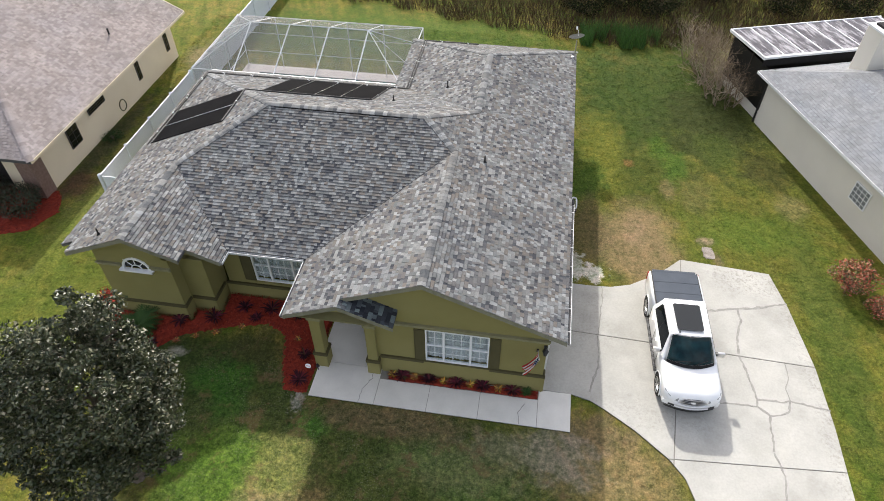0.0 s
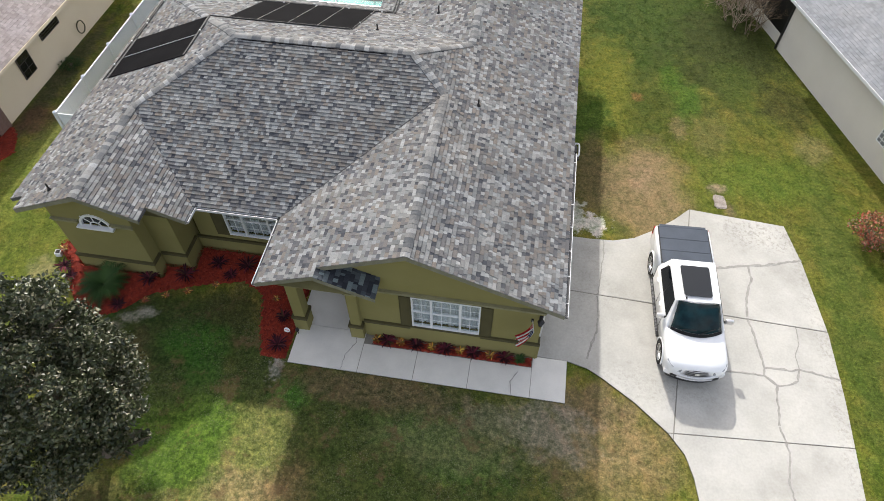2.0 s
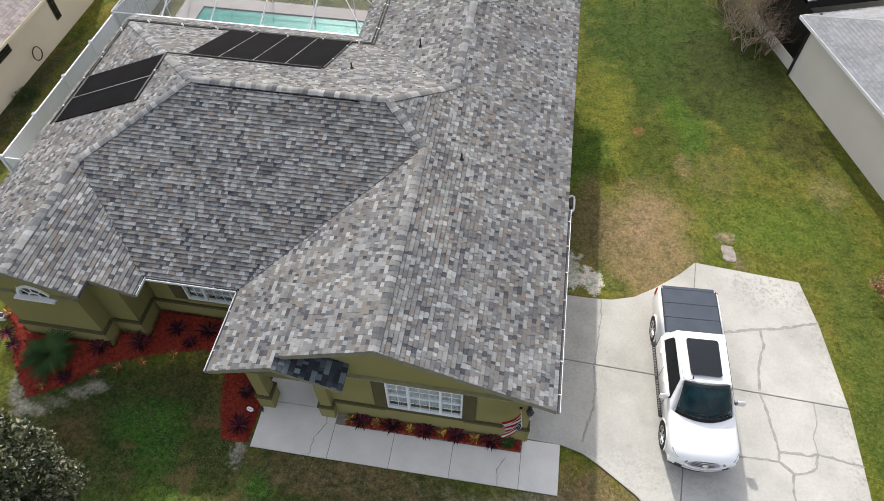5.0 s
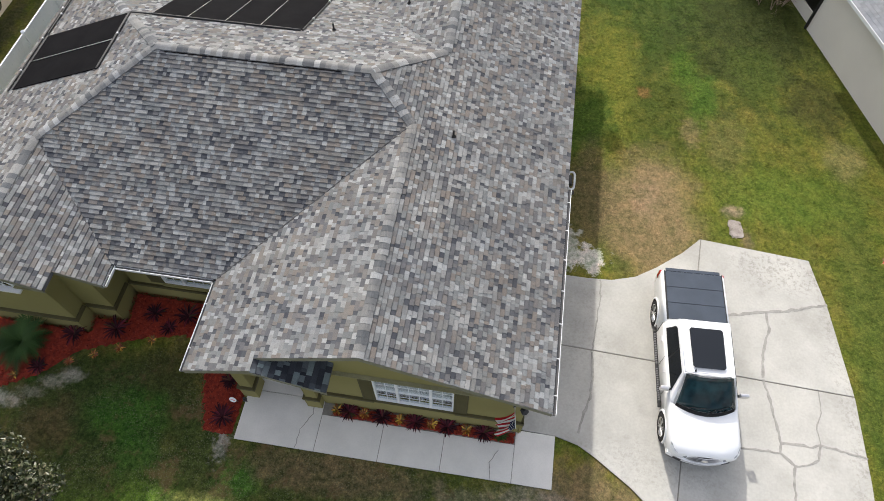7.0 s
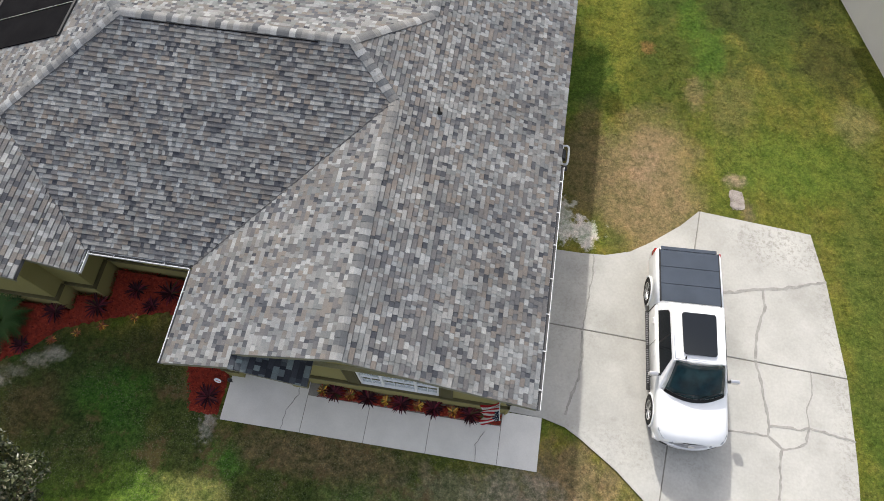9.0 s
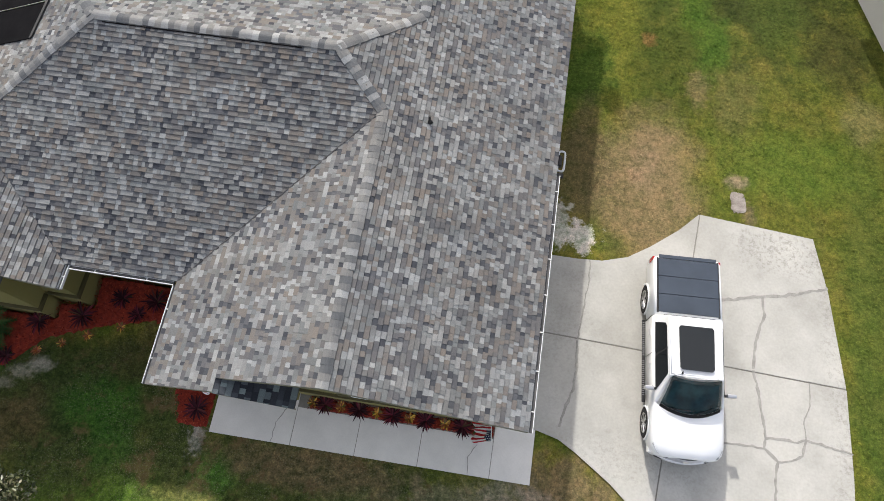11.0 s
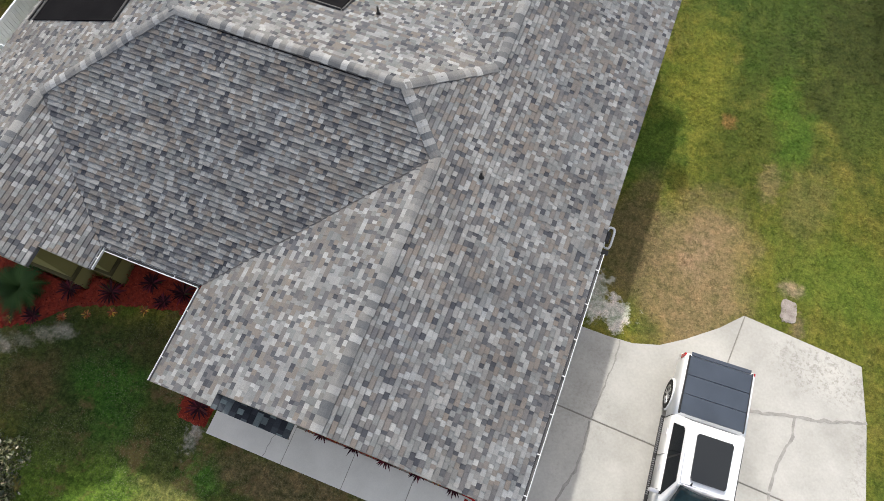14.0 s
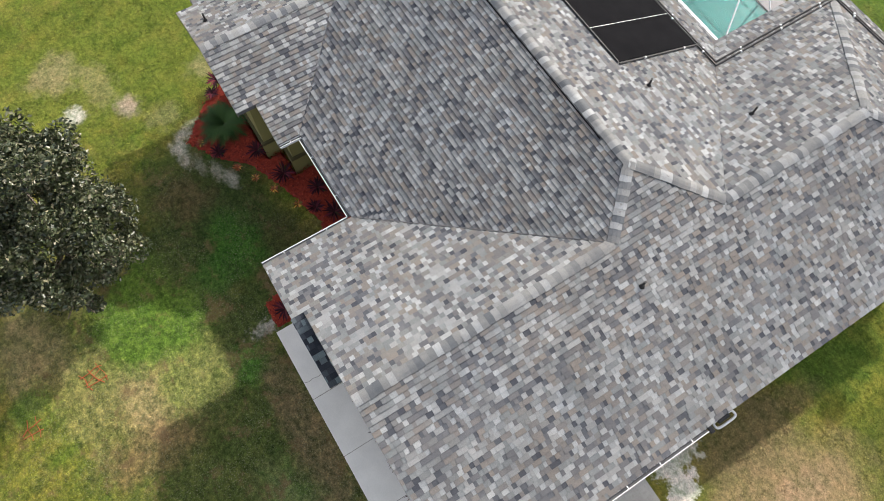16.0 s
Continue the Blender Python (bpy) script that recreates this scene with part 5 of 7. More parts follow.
for i, (x, y, k, l) in enumerate([(-13.5, 1.62, 0, 0.5), (-12.5, 2.35, 0, 0.42), (-11.4, 2.4, 0, 0.5), (-14.75, 1.25, 0, 0.45), (-11.9, 1.95, 0, 0.34), (-10.3, 2.3, 0, 0.45), (-13.3, 1.1, 1, 0.28), (-12.35, 1.5, 1, 0.28),
                                  (-13.95, 0.75, 1, 0.26), (-14.6, 0.4, 1, 0.3), (-15.5, 0.1, 0, 0.36), (-9.35, -0.5, 0, 0.45), (-16.2, -0.25, 1, 0.28), (-18.5, 2.0, 1, 0.3), (-18.1, 1.25, 0, 0.4), (-9.5, 0.6, 0, 0.34),
                                  (-10.0, 1.3, 1, 0.26), (-17.7, 0.9, 0, 0.32)]):
    what = (DARK, BRIGHT)[k]
    rosette(*what, x, y, side_rise(x, y) - 0.01, 24, l * (1.0, 0.7)[k], (0.06, 0.03)[k], (CORDY, CROTON)[k], 200 + i, group="side bed plants")


def sago(x, y, seed):
    """A low palm: fronds with two rows of leaflets."""
    rnd = random.Random(seed)
    p = thing("sago_palm", "low dark green sago palm with feathery fronds in the mulch bed", "palm", pose(x, y, 0.05))
    part("trunk", tube(bmesh.new(), (0, 0, -0.03), (0, 0, 0.3), 0.14, 10, 0.11), BARK, p)
    for i in range(34):
        a = i * 2.39996
        l, s = rnd.uniform(0.75, 1.15), rnd.uniform(0.2, 1.15)
        bm = bmesh.new()
        prev = None
        for k in range(15):
            q = k / 14
            c = Vector((math.cos(a) * l * q * math.cos(s * (1 - 0.5 * q)), math.sin(a) * l * q * math.cos(s * (1 - 0.5 * q)), 0.28 + l * (q * math.sin(s) - 0.45 * q * q)))
            if prev is not None:
                tube(bm, prev, c, 0.008, 3)
                w = 0.26 * math.sin(math.pi * min(1, 0.15 + q * 0.85)) + 0.02
                fw = (c - prev).normalized()
                sd = Vector((-math.sin(a), math.cos(a), 0))
                for g in (-1, 1):
                    t = c + sd * g * w + fw * 0.10 + Vector((0, 0, 0.03))
                    bm.faces.new([bm.verts.new(v) for v in (prev, t, c)])
            prev = c
        part("frond", bm, FROND, p)
    return p


sago(-16.3, 0.75, 4)


def shrub(name, label, x, y, r, h, n, size, mat, seed, group=""):
    rng, rnd = np.random.default_rng(seed), random.Random(seed)
    s = thing(name, label, "shrub", pose(x, y, 0), group)
    bm, tips = bmesh.new(), []
    for i in range(6):
        a = i * math.tau / 6
        branch(bm, (0, 0, -0.05), (math.cos(a) * 0.5, math.sin(a) * 0.5, 1), h * 0.5, 0.025, 1, rnd, tips, sides=4)
    part("stems", bm, BARK, s)

    def spots(k):
        o = rng.normal(size=(k, 3))
        o /= np.linalg.norm(o, axis=1)[:, None]
        rad = rng.uniform(0.3, 1, k) ** 0.5
        lump = 1 + 0.25 * np.sin(o[:, 0] * 5 + seed) * np.sin(o[:, 1] * 4)
        c = o * (rad * lump)[:, None] * [r, r, h * 0.5]
        c[:, 2] = np.maximum(c[:, 2] + h * 0.55, 0.05)
        return c
    v, f = leaf_cloud(n, spots, size, rng)
    raw_part("foliage", v, f, mat, s, kind="stuff")
    return s


shrub("shrub", "red-leaved shrub beside the neighbour's pale wall", 11.9, 7.5, 0.85, 1.35, 1700, 0.11, REDLEAF, 31)
shrub("shrub", "small green and red shrub beside the neighbour's pale wall", 12.7, 6.2, 0.6, 0.8, 900, 0.1, REDLEAF, 32)
shrub("shrub", "dark rounded hedge shrub in red mulch at the neighbour's corner", -25.3, 6.6, 1.1, 1.3, 3000, 0.1, HEDGE, 33)
shrub("shrub", "dark rounded hedge shrub in red mulch at the neighbour's corner", -27.4, 7.1, 1.1, 1.2, 2600, 0.1, HEDGE, 34)
shrub("shrub", "low weedy shrub against the neighbour's cream wall", -24.2, 12.8, 0.6, 0.35, 600, 0.08, FROND, 35)
mulch_bed([(-31, 4.9), (-26.5, 4.6), (-24.3, 5.3), (-23.6, 6.8), (-24.2, 8.0), (-25.0, 8.6), (-31, 8.6)], lambda x, y: 0.05, 8, "trim_3", "red mulch bed at the neighbour's front corner")


def bare_shrub(x0, y0, x1, y1, seed):
    rnd = random.Random(seed)
    s = thing("bare_shrub", "tangled leafless grey-brown shrubs along the lawn's edge", "shrub")
    for i in range(50):
        f = i / 49
        px, py = x0 + (x1 - x0) * f + rnd.uniform(-0.9, 0.9), y0 + (y1 - y0) * f + rnd.uniform(-0.7, 0.7)
        bm, tips = bmesh.new(), []
        for k in range(3):
            branch(bm, (px, py, -0.05), (rnd.gauss(0, 0.35), rnd.gauss(0, 0.35), 1), rnd.uniform(0.75, 1.25), 0.024, 3, rnd, tips, -0.02, 0.5, 3, 3)
        part("stem", bm, TWIG, s)
    return s


bare_shrub(9.0, 21.2, 7.6, 27.0, 41)


def blades(name, label, category, region, n, h, w, mat, seed, lean=0.35, kind="stuff", keep=None):
    """Standing blades scattered over a stretch of ground."""
    rng = np.random.default_rng(seed)
    x0, x1, y0, y1 = region
    px, py = rng.uniform(x0, x1, n), rng.uniform(y0, y1, n)
    if keep is not None:
        k = keep(px, py)
        px, py = px[k], py[k]
    n = len(px)
    a = rng.uniform(0, math.tau, n)
    hh = h * rng.uniform(0.5, 1.2, n)
    tx, ty = rng.normal(0, lean, n) * hh, rng.normal(0, lean, n) * hh
    dx, dy = np.cos(a) * w / 2, np.sin(a) * w / 2
    z = np.zeros(n)
    v = np.stack([np.stack([px - dx, py - dy, z], 1), np.stack([px + dx, py + dy, z], 1),
                  np.stack([px + tx, py + ty, hh], 1)], 1).reshape(-1, 3)
    f = np.arange(n)[:, None] * 3 + [0, 1, 2]
    ob = new(name, raw(name, v, f, mat))
    return tagged(ob, label, category, "", kind)


def back_edge(px):
    return np.interp(px, [-40, -13, -7.5, 0, 5, 11, 40], [34, 31.4, 29.6, 28.0, 27.6, 28.6, 29.5])


blades("dry_grass", "tall dry straw-coloured grass behind the back lawn", "dry grass", (-40, 34, 27, 48), 110000, 0.75, 0.035, STRAW, 51, keep=lambda x, y: y > back_edge(x) + np.sin(x * 1.7) * 0.35)
blades("reeds", "upright green reeds at the lawn's back edge", "reeds", (0.6, 5.6, 27.2, 29.4), 3000, 0.9, 0.05, REED, 52, 0.25, keep=lambda x, y: np.sin(x * 2.1) + np.sin(x * 5.3 + y) * 0.7 + (y - 27.9) > -0.2)
for i, (x, y, r) in enumerate([(0.8, 32.0, 1.7), (3.2, 33.4, 2.0), (5.6, 32.6, 1.9), (-2.5, 36.0, 1.8), (9.5, 35.5, 2.0), (14.5, 34.0, 1.6), (19.0, 35.0, 2.0), (-9.5, 38.0, 1.8)]):
    shrub("shrub", "dark scrubby bush in the dry field", x, y, r, 2.4, 4200, 0.13, FIELD_LEAF, 60 + i, "field bushes")


# ---------------------------------------------------------------- short lawn grass, uneven in height
def on_lawn(px, py):
    ok = np.ones(len(px), bool)
    for x0, x1, y0, y1 in ((-17.4, -0.5, 2.95, 19.2), (-17.5, -13.3, 1.6, 3.0), (-8.9, 0.6, -1.1, 3.0), (-19.6, -8.4, 14.0, 21.4), (-33, -24.8, 8.2, 23), (-13.2, -8.8, 1.9, 3.0), (-18.0, -14.2, 0.6, 1.8), (-10.1, -8.8, -1.0, 3)):
        ok &= ~((px > x0) & (px < x1) & (py > y0) & (py < y1))
    inside = np.zeros(len(px), bool)
    for (x0, y0), (x1, y1) in zip(DRIVE, DRIVE[1:] + DRIVE[:1]):
        inside ^= ((y0 > py) != (y1 > py)) & (px < (x1 - x0) * (py - y0) / ((y1 - y0) or 1e-9) + x0)
    ok &= ~inside
    ok &= ~(0.946 * (px - 10.19) + 0.325 * (py - 19.76) > -0.05)
    for x, y, rx, ry, keep_share in BARE:
        d = ((px - x) / rx) ** 2 + ((py - y) / ry) ** 2
        ok &= ~((d < 1) & (np.sin(px * 37.1 + py * 91.7) * 0.5 + 0.5 > keep_share))
    return ok


BARE = [(3.4, 8.8, 1.6, 2.6, 0.2), (1.1, 7.0, 0.8, 0.8, 0.05), (-15.0, 0.0, 1.1, 0.45, 0.1), (-19.0, 1.6, 1.1, 1.5, 0.3), (-19.6, -2.0, 0.4, 0.4, 0.1)]


def tufted_grass(region, tufts, per, h, w, mat, seed, keep):
    """Short grass in tufts: a dozen leaning blades round each centre."""
    rng = np.random.default_rng(seed)
    x0, x1, y0, y1 = region
    cx, cy = rng.uniform(x0, x1, tufts), rng.uniform(y0, y1, tufts)
    k = keep(cx, cy)
    cx, cy = np.repeat(cx[k], per), np.repeat(cy[k], per)
    n = len(cx)
    a, out = rng.uniform(0, math.tau, n), rng.uniform(0.02, 0.10, n)
    px, py = cx + np.cos(a) * out, cy + np.sin(a) * out
    hh = h * np.repeat(rng.uniform(0.45, 1.3, n // per), per) * rng.uniform(0.7, 1.2, n)
    lean = rng.uniform(1.3, 2.8, n) * hh
    tx, ty = np.cos(a) * lean, np.sin(a) * lean
    dx, dy = -np.sin(a) * w / 2, np.cos(a) * w / 2
    z = np.zeros(n)
    v = np.stack([np.stack([px - dx, py - dy, z], 1), np.stack([px + dx, py + dy, z], 1), np.stack([px + tx, py + ty, hh], 1)], 1).reshape(-1, 3)
    ob = new("grass", raw("grass", v, np.arange(n)[:, None] * 3 + [0, 1, 2], mat))
    return tagged(ob, "short patchy lawn grass in small tufts", "grass", "", "stuff")


tufted_grass((-24.7, 13.5, -10, 28), 60000, 7, 0.034, 0.034, LAWN_BLADE, 71, on_lawn)

# ---------------------------------------------------------------- small things in the yard
lid = thing("utility_box", "weathered concrete utility box lid set in the grass", "utility box", pose(6.4, 8.75, 0, 0, 0, 4))
for name, rx, ry, rise in (("rim", 0.25, 0.40, 0.020), ("lid", 0.21, 0.35, 0.030)):
    rnd = random.Random(len(name) + 90)
    edge = []
    for k in range(44):
        a = k * math.tau / 44
        f = (abs(math.cos(a)) ** 5 + abs(math.sin(a)) ** 5) ** -0.2 * rnd.uniform(0.86, 1.02)
        edge.append((math.cos(a) * f * rx, math.sin(a) * f * ry, rise))
    part(name, prism(bmesh.new(), edge, (0, 0, -0.1)), STONE, lid)
planter = thing("planter", "small white square planter beside the mulch bed", "planter", pose(-18.85, 1.95, 0, 0, 0, 12))
part("pot", prism(bmesh.new(), [(-0.11, -0.11, 0.20), (0.11, -0.11, 0.20), (0.11, 0.11, 0.20), (-0.11, 0.11, 0.20)], (0, 0, -0.22)), WHITE, planter)
part("soil", boxed(-0.085, 0.085, -0.085, 0.085, 0.20, 0.21), SHADE_SOIL, planter, "dark soil")
plaque = thing("garden_plaque", "small white oval garden plaque on two stakes in the mulch", "garden plaque", pose(-9.12, 0.02, 0.05, 0, 0, -8))
for x in (-0.07, 0.07):
    part("stake", tube(bmesh.new(), (x, 0.0, -0.1), (x, 0.0, 0.24), 0.010, 6), BLACK, plaque)
oval = [(0.115 * math.cos(k * math.tau / 24), -0.05 + 0.048 * math.sin(k * math.tau / 24), 0.27 + 0.07 * math.sin(k * math.tau / 24)) for k in range(24)]
plate = part("plate", prism(bmesh.new(), oval, (0, 0.012, -0.014)), WHITE, plaque, "white oval plate")
part("line", prism(bmesh.new(), [(-0.08, -0.06, 0.262), (0.08, -0.06, 0.262), (0.08, -0.045, 0.279), (-0.08, -0.045, 0.279)], (0, -0.004, 0.005)), varied("faded_pink", (0.55, 0.25, 0.22), (0.62, 0.32, 0.28), 9, 40), plate, "faded pink line")
light = thing("path_light", "small black garden path light beside the porch pier", "garden light", pose(-8.78, 0.05, 0.03))
part("stake", tube(bmesh.new(), (0, 0, -0.1), (0, 0, 0.24), 0.018, 8), BLACK, light)
part("shade", tube(bmesh.new(), (0, 0, 0.24), (0, 0, 0.34), 0.07, 12, 0.05), BLACK, light, "black cap")
# orange survey paint: short strokes sprayed on the grass
rnd = random.Random(19)
for cx, cy, n in ((-10.5, -6.3, 3), (-9.9, -8.35, 2)):
    spray = thing("survey_paint", "faded orange survey paint sprayed on the grass", "paint mark", pose(cx, cy, 0), "survey marks")
    for k in range(2 * n):
        a = (0.25, 1.75)[k % 2] + rnd.uniform(-0.28, 0.28)
        along, over = Vector((math.cos(a), math.sin(a), 0)), Vector((-math.sin(a), math.cos(a), 0))
        c = over * ((k // 2) - (n - 1) / 2) * rnd.uniform(0.17, 0.32) + Vector((0, 0, 0.022))
        q = [c + along * (rnd.uniform(0.28, 0.44) * f) + over * rnd.uniform(-0.05, 0.05) for f in (-1, -0.35, 0.3, 0.9)]
        part("stroke", pipe(q, rnd.uniform(0.009, 0.017), 5), ORANGE_PAINT, spray)

# satellite dish on the rear eave corner, its back to the street
dish = thing("satellite_dish", "grey satellite dish on a short mast at the roof's rear corner", "satellite dish", pose(-0.12, 18.7, 3.58, 0, 0, 14))
part("mast", tube(bmesh.new(), (0, 0, -0.1), (0, 0, 1.0), 0.03, 10), STEEL, dish)
part("bracket", boxed(-0.14, 0.03, -0.05, 0.05, -0.1, 0.12, 0.01), STEEL, dish)
bm = bmesh.new()
face = Vector((0, 0.72, 0.69)).normalized()
e1 = Vector((1, 0, 0))
e2 = face.cross(e1)
centre = Vector((0, 0.06, 1.1))
rings = [[bm.verts.new(centre + face * (0.10 * q * q) + (e1 * math.cos(k * math.tau / 24) * 0.40 + e2 * math.sin(k * math.tau / 24) * 0.36) * q) for k in range(24)] for q in (0.15, 0.45, 0.75, 1.0)]
for ra, rb in zip(rings, rings[1:]):
    for k in range(24):
        bm.faces.new((ra[k], ra[(k + 1) % 24], rb[(k + 1) % 24], rb[k]))
bm.faces.new(rings[0])
bmesh.ops.solidify(bm, geom=bm.faces[:], thickness=0.018)
part("reflector", bm, varied("dish_grey", (0.26, 0.265, 0.27), (0.33, 0.335, 0.34), 5, 40, 0.5), dish, "grey oval reflector", smooth=True)
part("feed_arm", pipe([centre - e2 * 0.3, centre - e2 * 0.34 + face * 0.25, centre - e2 * 0.2 + face * 0.46], 0.016, 6), STEEL, dish)
part("feed_horn", tube(bmesh.new(), centre - e2 * 0.2 + face * 0.52, centre - e2 * 0.17 + face * 0.38, 0.045, 10), WHITE, dish, "white feed horn")

# flag on its pole at the corner of the front wall
flag = thing("flag", "red, white and blue striped flag hanging from an angled wall pole", "flag", pose(-0.86, 0.45, 2.42))
tip = Vector((0.04, -0.74, 0.46))
part("bracket", boxed(-0.04, 0.04, -0.06, 0.0, -0.06, 0.06, 0.01), BLACK, flag)
part("pole", tube(bmesh.new(), (0, -0.02, 0), tip, 0.013, 8), WHITE, flag, "white pole")


def cloth(u, v):
    """u: along the pole from its tip, v: down the cloth; hangs in folds."""
    p = tip * (1 - 0.72 * u)
    k = 0.045 * math.sin(u * 15 + v * 2.5) * (0.3 + v)
    return p + Vector((k - 0.42 * v * (0.6 + 0.4 * v), 0.05 * math.sin(u * 9 + 1 + v * 3) * v, -1.02 * v + 0.1 * v * v))


def cloth_piece(u0, u1, v0, v1, lift=0.0):
    bm = bmesh.new()
    n, m = max(2, int((u1 - u0) * 26)), max(2, int((v1 - v0) * 16))
    g = [[bm.verts.new(cloth(u0 + (u1 - u0) * i / n, v0 + (v1 - v0) * j / m) + Vector((lift, -lift, 0))) for j in range(m + 1)] for i in range(n + 1)]
    for i in range(n):
        for j in range(m):
            bm.faces.new((g[i][j], g[i + 1][j], g[i + 1][j + 1], g[i][j + 1]))
    bmesh.ops.solidify(bm, geom=bm.faces[:], thickness=0.004)
    return bm


for i in range(13):
    part("stripe", cloth_piece(i / 13, (i + 1) / 13, 0.4 if i < 7 else 0.0, 1), FLAG_RED if i % 2 == 0 else FLAG_WHITE, flag)
canton = part("canton", cloth_piece(0, 7 / 13, 0, 0.4), FLAG_BLUE, flag, "blue field")
for i in range(5):
    for j in range(4):
        c = cloth(0.05 + i * 0.105, 0.05 + j * 0.1)
        s = bmesh.new()
        tube(s, c + Vector((-0.009, 0, 0)), c + Vector((0.009, 0, 0)), 0.014, 5)
        part("star", s, FLAG_WHITE, canton)

lamp = thing("wall_lamp", "black wall lantern at the front corner of the house", "lamp", pose(-0.61, 0.45, 2.62))
part("plate", boxed(-0.06, 0.06, -0.03, -0.002, -0.1, 0.1, 0.01), BLACK, lamp)
part("arm", pipe([(0, -0.03, 0.05), (0, -0.14, 0.12), (0, -0.18, 0.05)], 0.012, 6), BLACK, lamp)
part("lantern", tube(bmesh.new(), (0, -0.18, -0.2), (0, -0.18, 0.0), 0.07, 6, 0.1), BLACK, lamp)
part("cap", tube(bmesh.new(), (0, -0.18, 0.0), (0, -0.18, 0.07), 0.12, 6, 0.02), BLACK, lamp)

# air-conditioner pair and a hose hanger by the side wall
reel = thing("hose_reel", "white hose hanger with a black drum under the eave", "hose hanger", pose(-0.55, 7.72, 2.95))
bm = bmesh.new()
for i in range(28):
    def rim_at(q):
        c, d = math.cos(q * math.tau / 28), math.sin(q * math.tau / 28)
        return (0.70 + 0.10 * math.copysign(abs(c) ** 0.5, c), 0.31 * math.copysign(abs(d) ** 0.5, d), 0.03 * d)
    tube(bm, rim_at(i), rim_at(i + 1), 0.034, 6)
part("loop", bm, ALU, reel)
part("bracket", boxed(0.0, 0.66, -0.05, 0.05, -0.06, 0.06, 0.01), BLACK, reel)
part("drum", tube(bmesh.new(), (0.64, -0.16, -0.02), (0.64, 0.16, -0.02), 0.09, 12), BLACK, reel, "black drum")
part("clamp", boxed(0.58, 0.80, -0.52, -0.40, -0.05, 0.04, 0.01), BLACK, reel)
ac = thing("utility_meter", "grey and black utility boxes against the side wall", "utility box", pose(-0.55, 5.9, 0))
part("box", boxed(0.35, 0.95, -0.45, 0.35, 0.0, 0.55, 0.02), BLACK, ac)
part("lid", boxed(0.33, 0.97, -0.47, 0.1, 0.55, 0.59, 0.01), ALU, ac)
part("pipe", pipe([(0.9, 0.45, 0.0), (0.9, 0.45, 0.6), (0.1, 0.45, 0.9)], 0.03, 8), ALU, ac)
part("conduit", tube(bmesh.new(), (0.06, 0.55, 0.0), (0.06, 0.55, 2.4), 0.03, 8), ALU, ac)

# ---------------------------------------------------------------- pool, deck and screen cage
deck = solid("floor", prism(bmesh.new(), [(-20.0, 14.2, 0.06), (-18.85, 14.2, 0.06), (-18.85, 21.7, 0.06), (-20.0, 21.7, 0.06)], (0, 0, -0.16)), DECK, "pinkish concrete pool deck", "pool deck", "structure")
PX0, PX1, PY0, PY1 = -18.85, -9.2, 15.7, 20.75
for poly in ([(PX1, 14.2), (-8.5, 14.2), (-8.5, 21.7), (PX1, 21.7)], [(PX0, 14.2), (PX1, 14.2), (PX1, PY0), (PX0, PY0)], [(PX0, PY1), (PX1, PY1), (PX1, 21.7), (PX0, 21.7)]):
    part("slab", prism(bmesh.new(), [(x, y, 0.06) for x, y in poly], (0, 0, -0.16)), DECK, deck)
pool = thing("pool", "teal plastered swimming pool under the screen cage", "swimming pool")
part("basin", boxed(PX0, PX1, PY0, PY1, 0.005, 0.012), PLASTER, pool)
cope = bmesh.new()
for x0, x1, y0, y1 in ((PX0 - 0.2, PX1 + 0.2, PY0 - 0.2, PY0), (PX0 - 0.2, PX1 + 0.2, PY1, PY1 + 0.2), (PX0 - 0.2, PX0, PY0, PY1), (PX1, PX1 + 0.2, PY0, PY1)):
    box(cope, x0, x1, y0, y1, 0.062, 0.09)
part("coping", cope, DECK, pool)
part("water", boxed(PX0, PX1, PY0, PY1, 0.03, 0.04), WATER, pool, "clear water")

cage = thing("pool_cage", "white aluminium pool cage with grey insect screens", "pool enclosure")
CX0, CX1, CY0, CY1, CZ = -19.9, -8.7, 15.25, 21.62, 3.24
RX0, RX1, RY, RZ = -17.6, -11.05, 18.5, 4.42
BEAMS = [-17.6, -15.4, -13.2, -11.05]


def bar(a, b, w=0.06):
    a, b = Vector(a), Vector(b)
    bm = bmesh.new()
    tube(bm, a, b, w * 0.42, 4)
    part("bar", bm, ALU, cage)


corner = [(CX0, CY0, CZ), (CX1, CY0, CZ), (CX1, CY1, CZ), (CX0, CY1, CZ)]
for a, b in zip(corner, corner[1:] + corner[:1]):
    bar(a, b, 0.09)
bar((RX0, RY, RZ), (RX1, RY, RZ), 0.08)
for x in BEAMS:
    bar((x, CY0, CZ), (x, RY, RZ), 0.09)
    bar((x, CY1, CZ), (x, RY, RZ), 0.06)
    bar((x, CY1, 0.06), (x, CY1, CZ), 0.08)
for cx, rx in ((CX0, RX0), (CX1, RX1)):
    for y in (CY0, RY - 1.2, RY + 1.2, CY1):
        bar((cx, y, CZ), (rx, RY, RZ), 0.06)
    for y in (CY0 + 0.05, 17.2, 19.2, CY1):
        bar((cx, y, 0.06), (cx, y, CZ), 0.08)
    bar((cx, CY0, 1.0), (cx, CY1, 1.0), 0.06)
for z in (1.0, 2.2):
    bar((CX0, CY1, z), (CX1, CY1, z), 0.06)
R0, R1 = (RX0, RY, RZ), (RX1, RY, RZ)
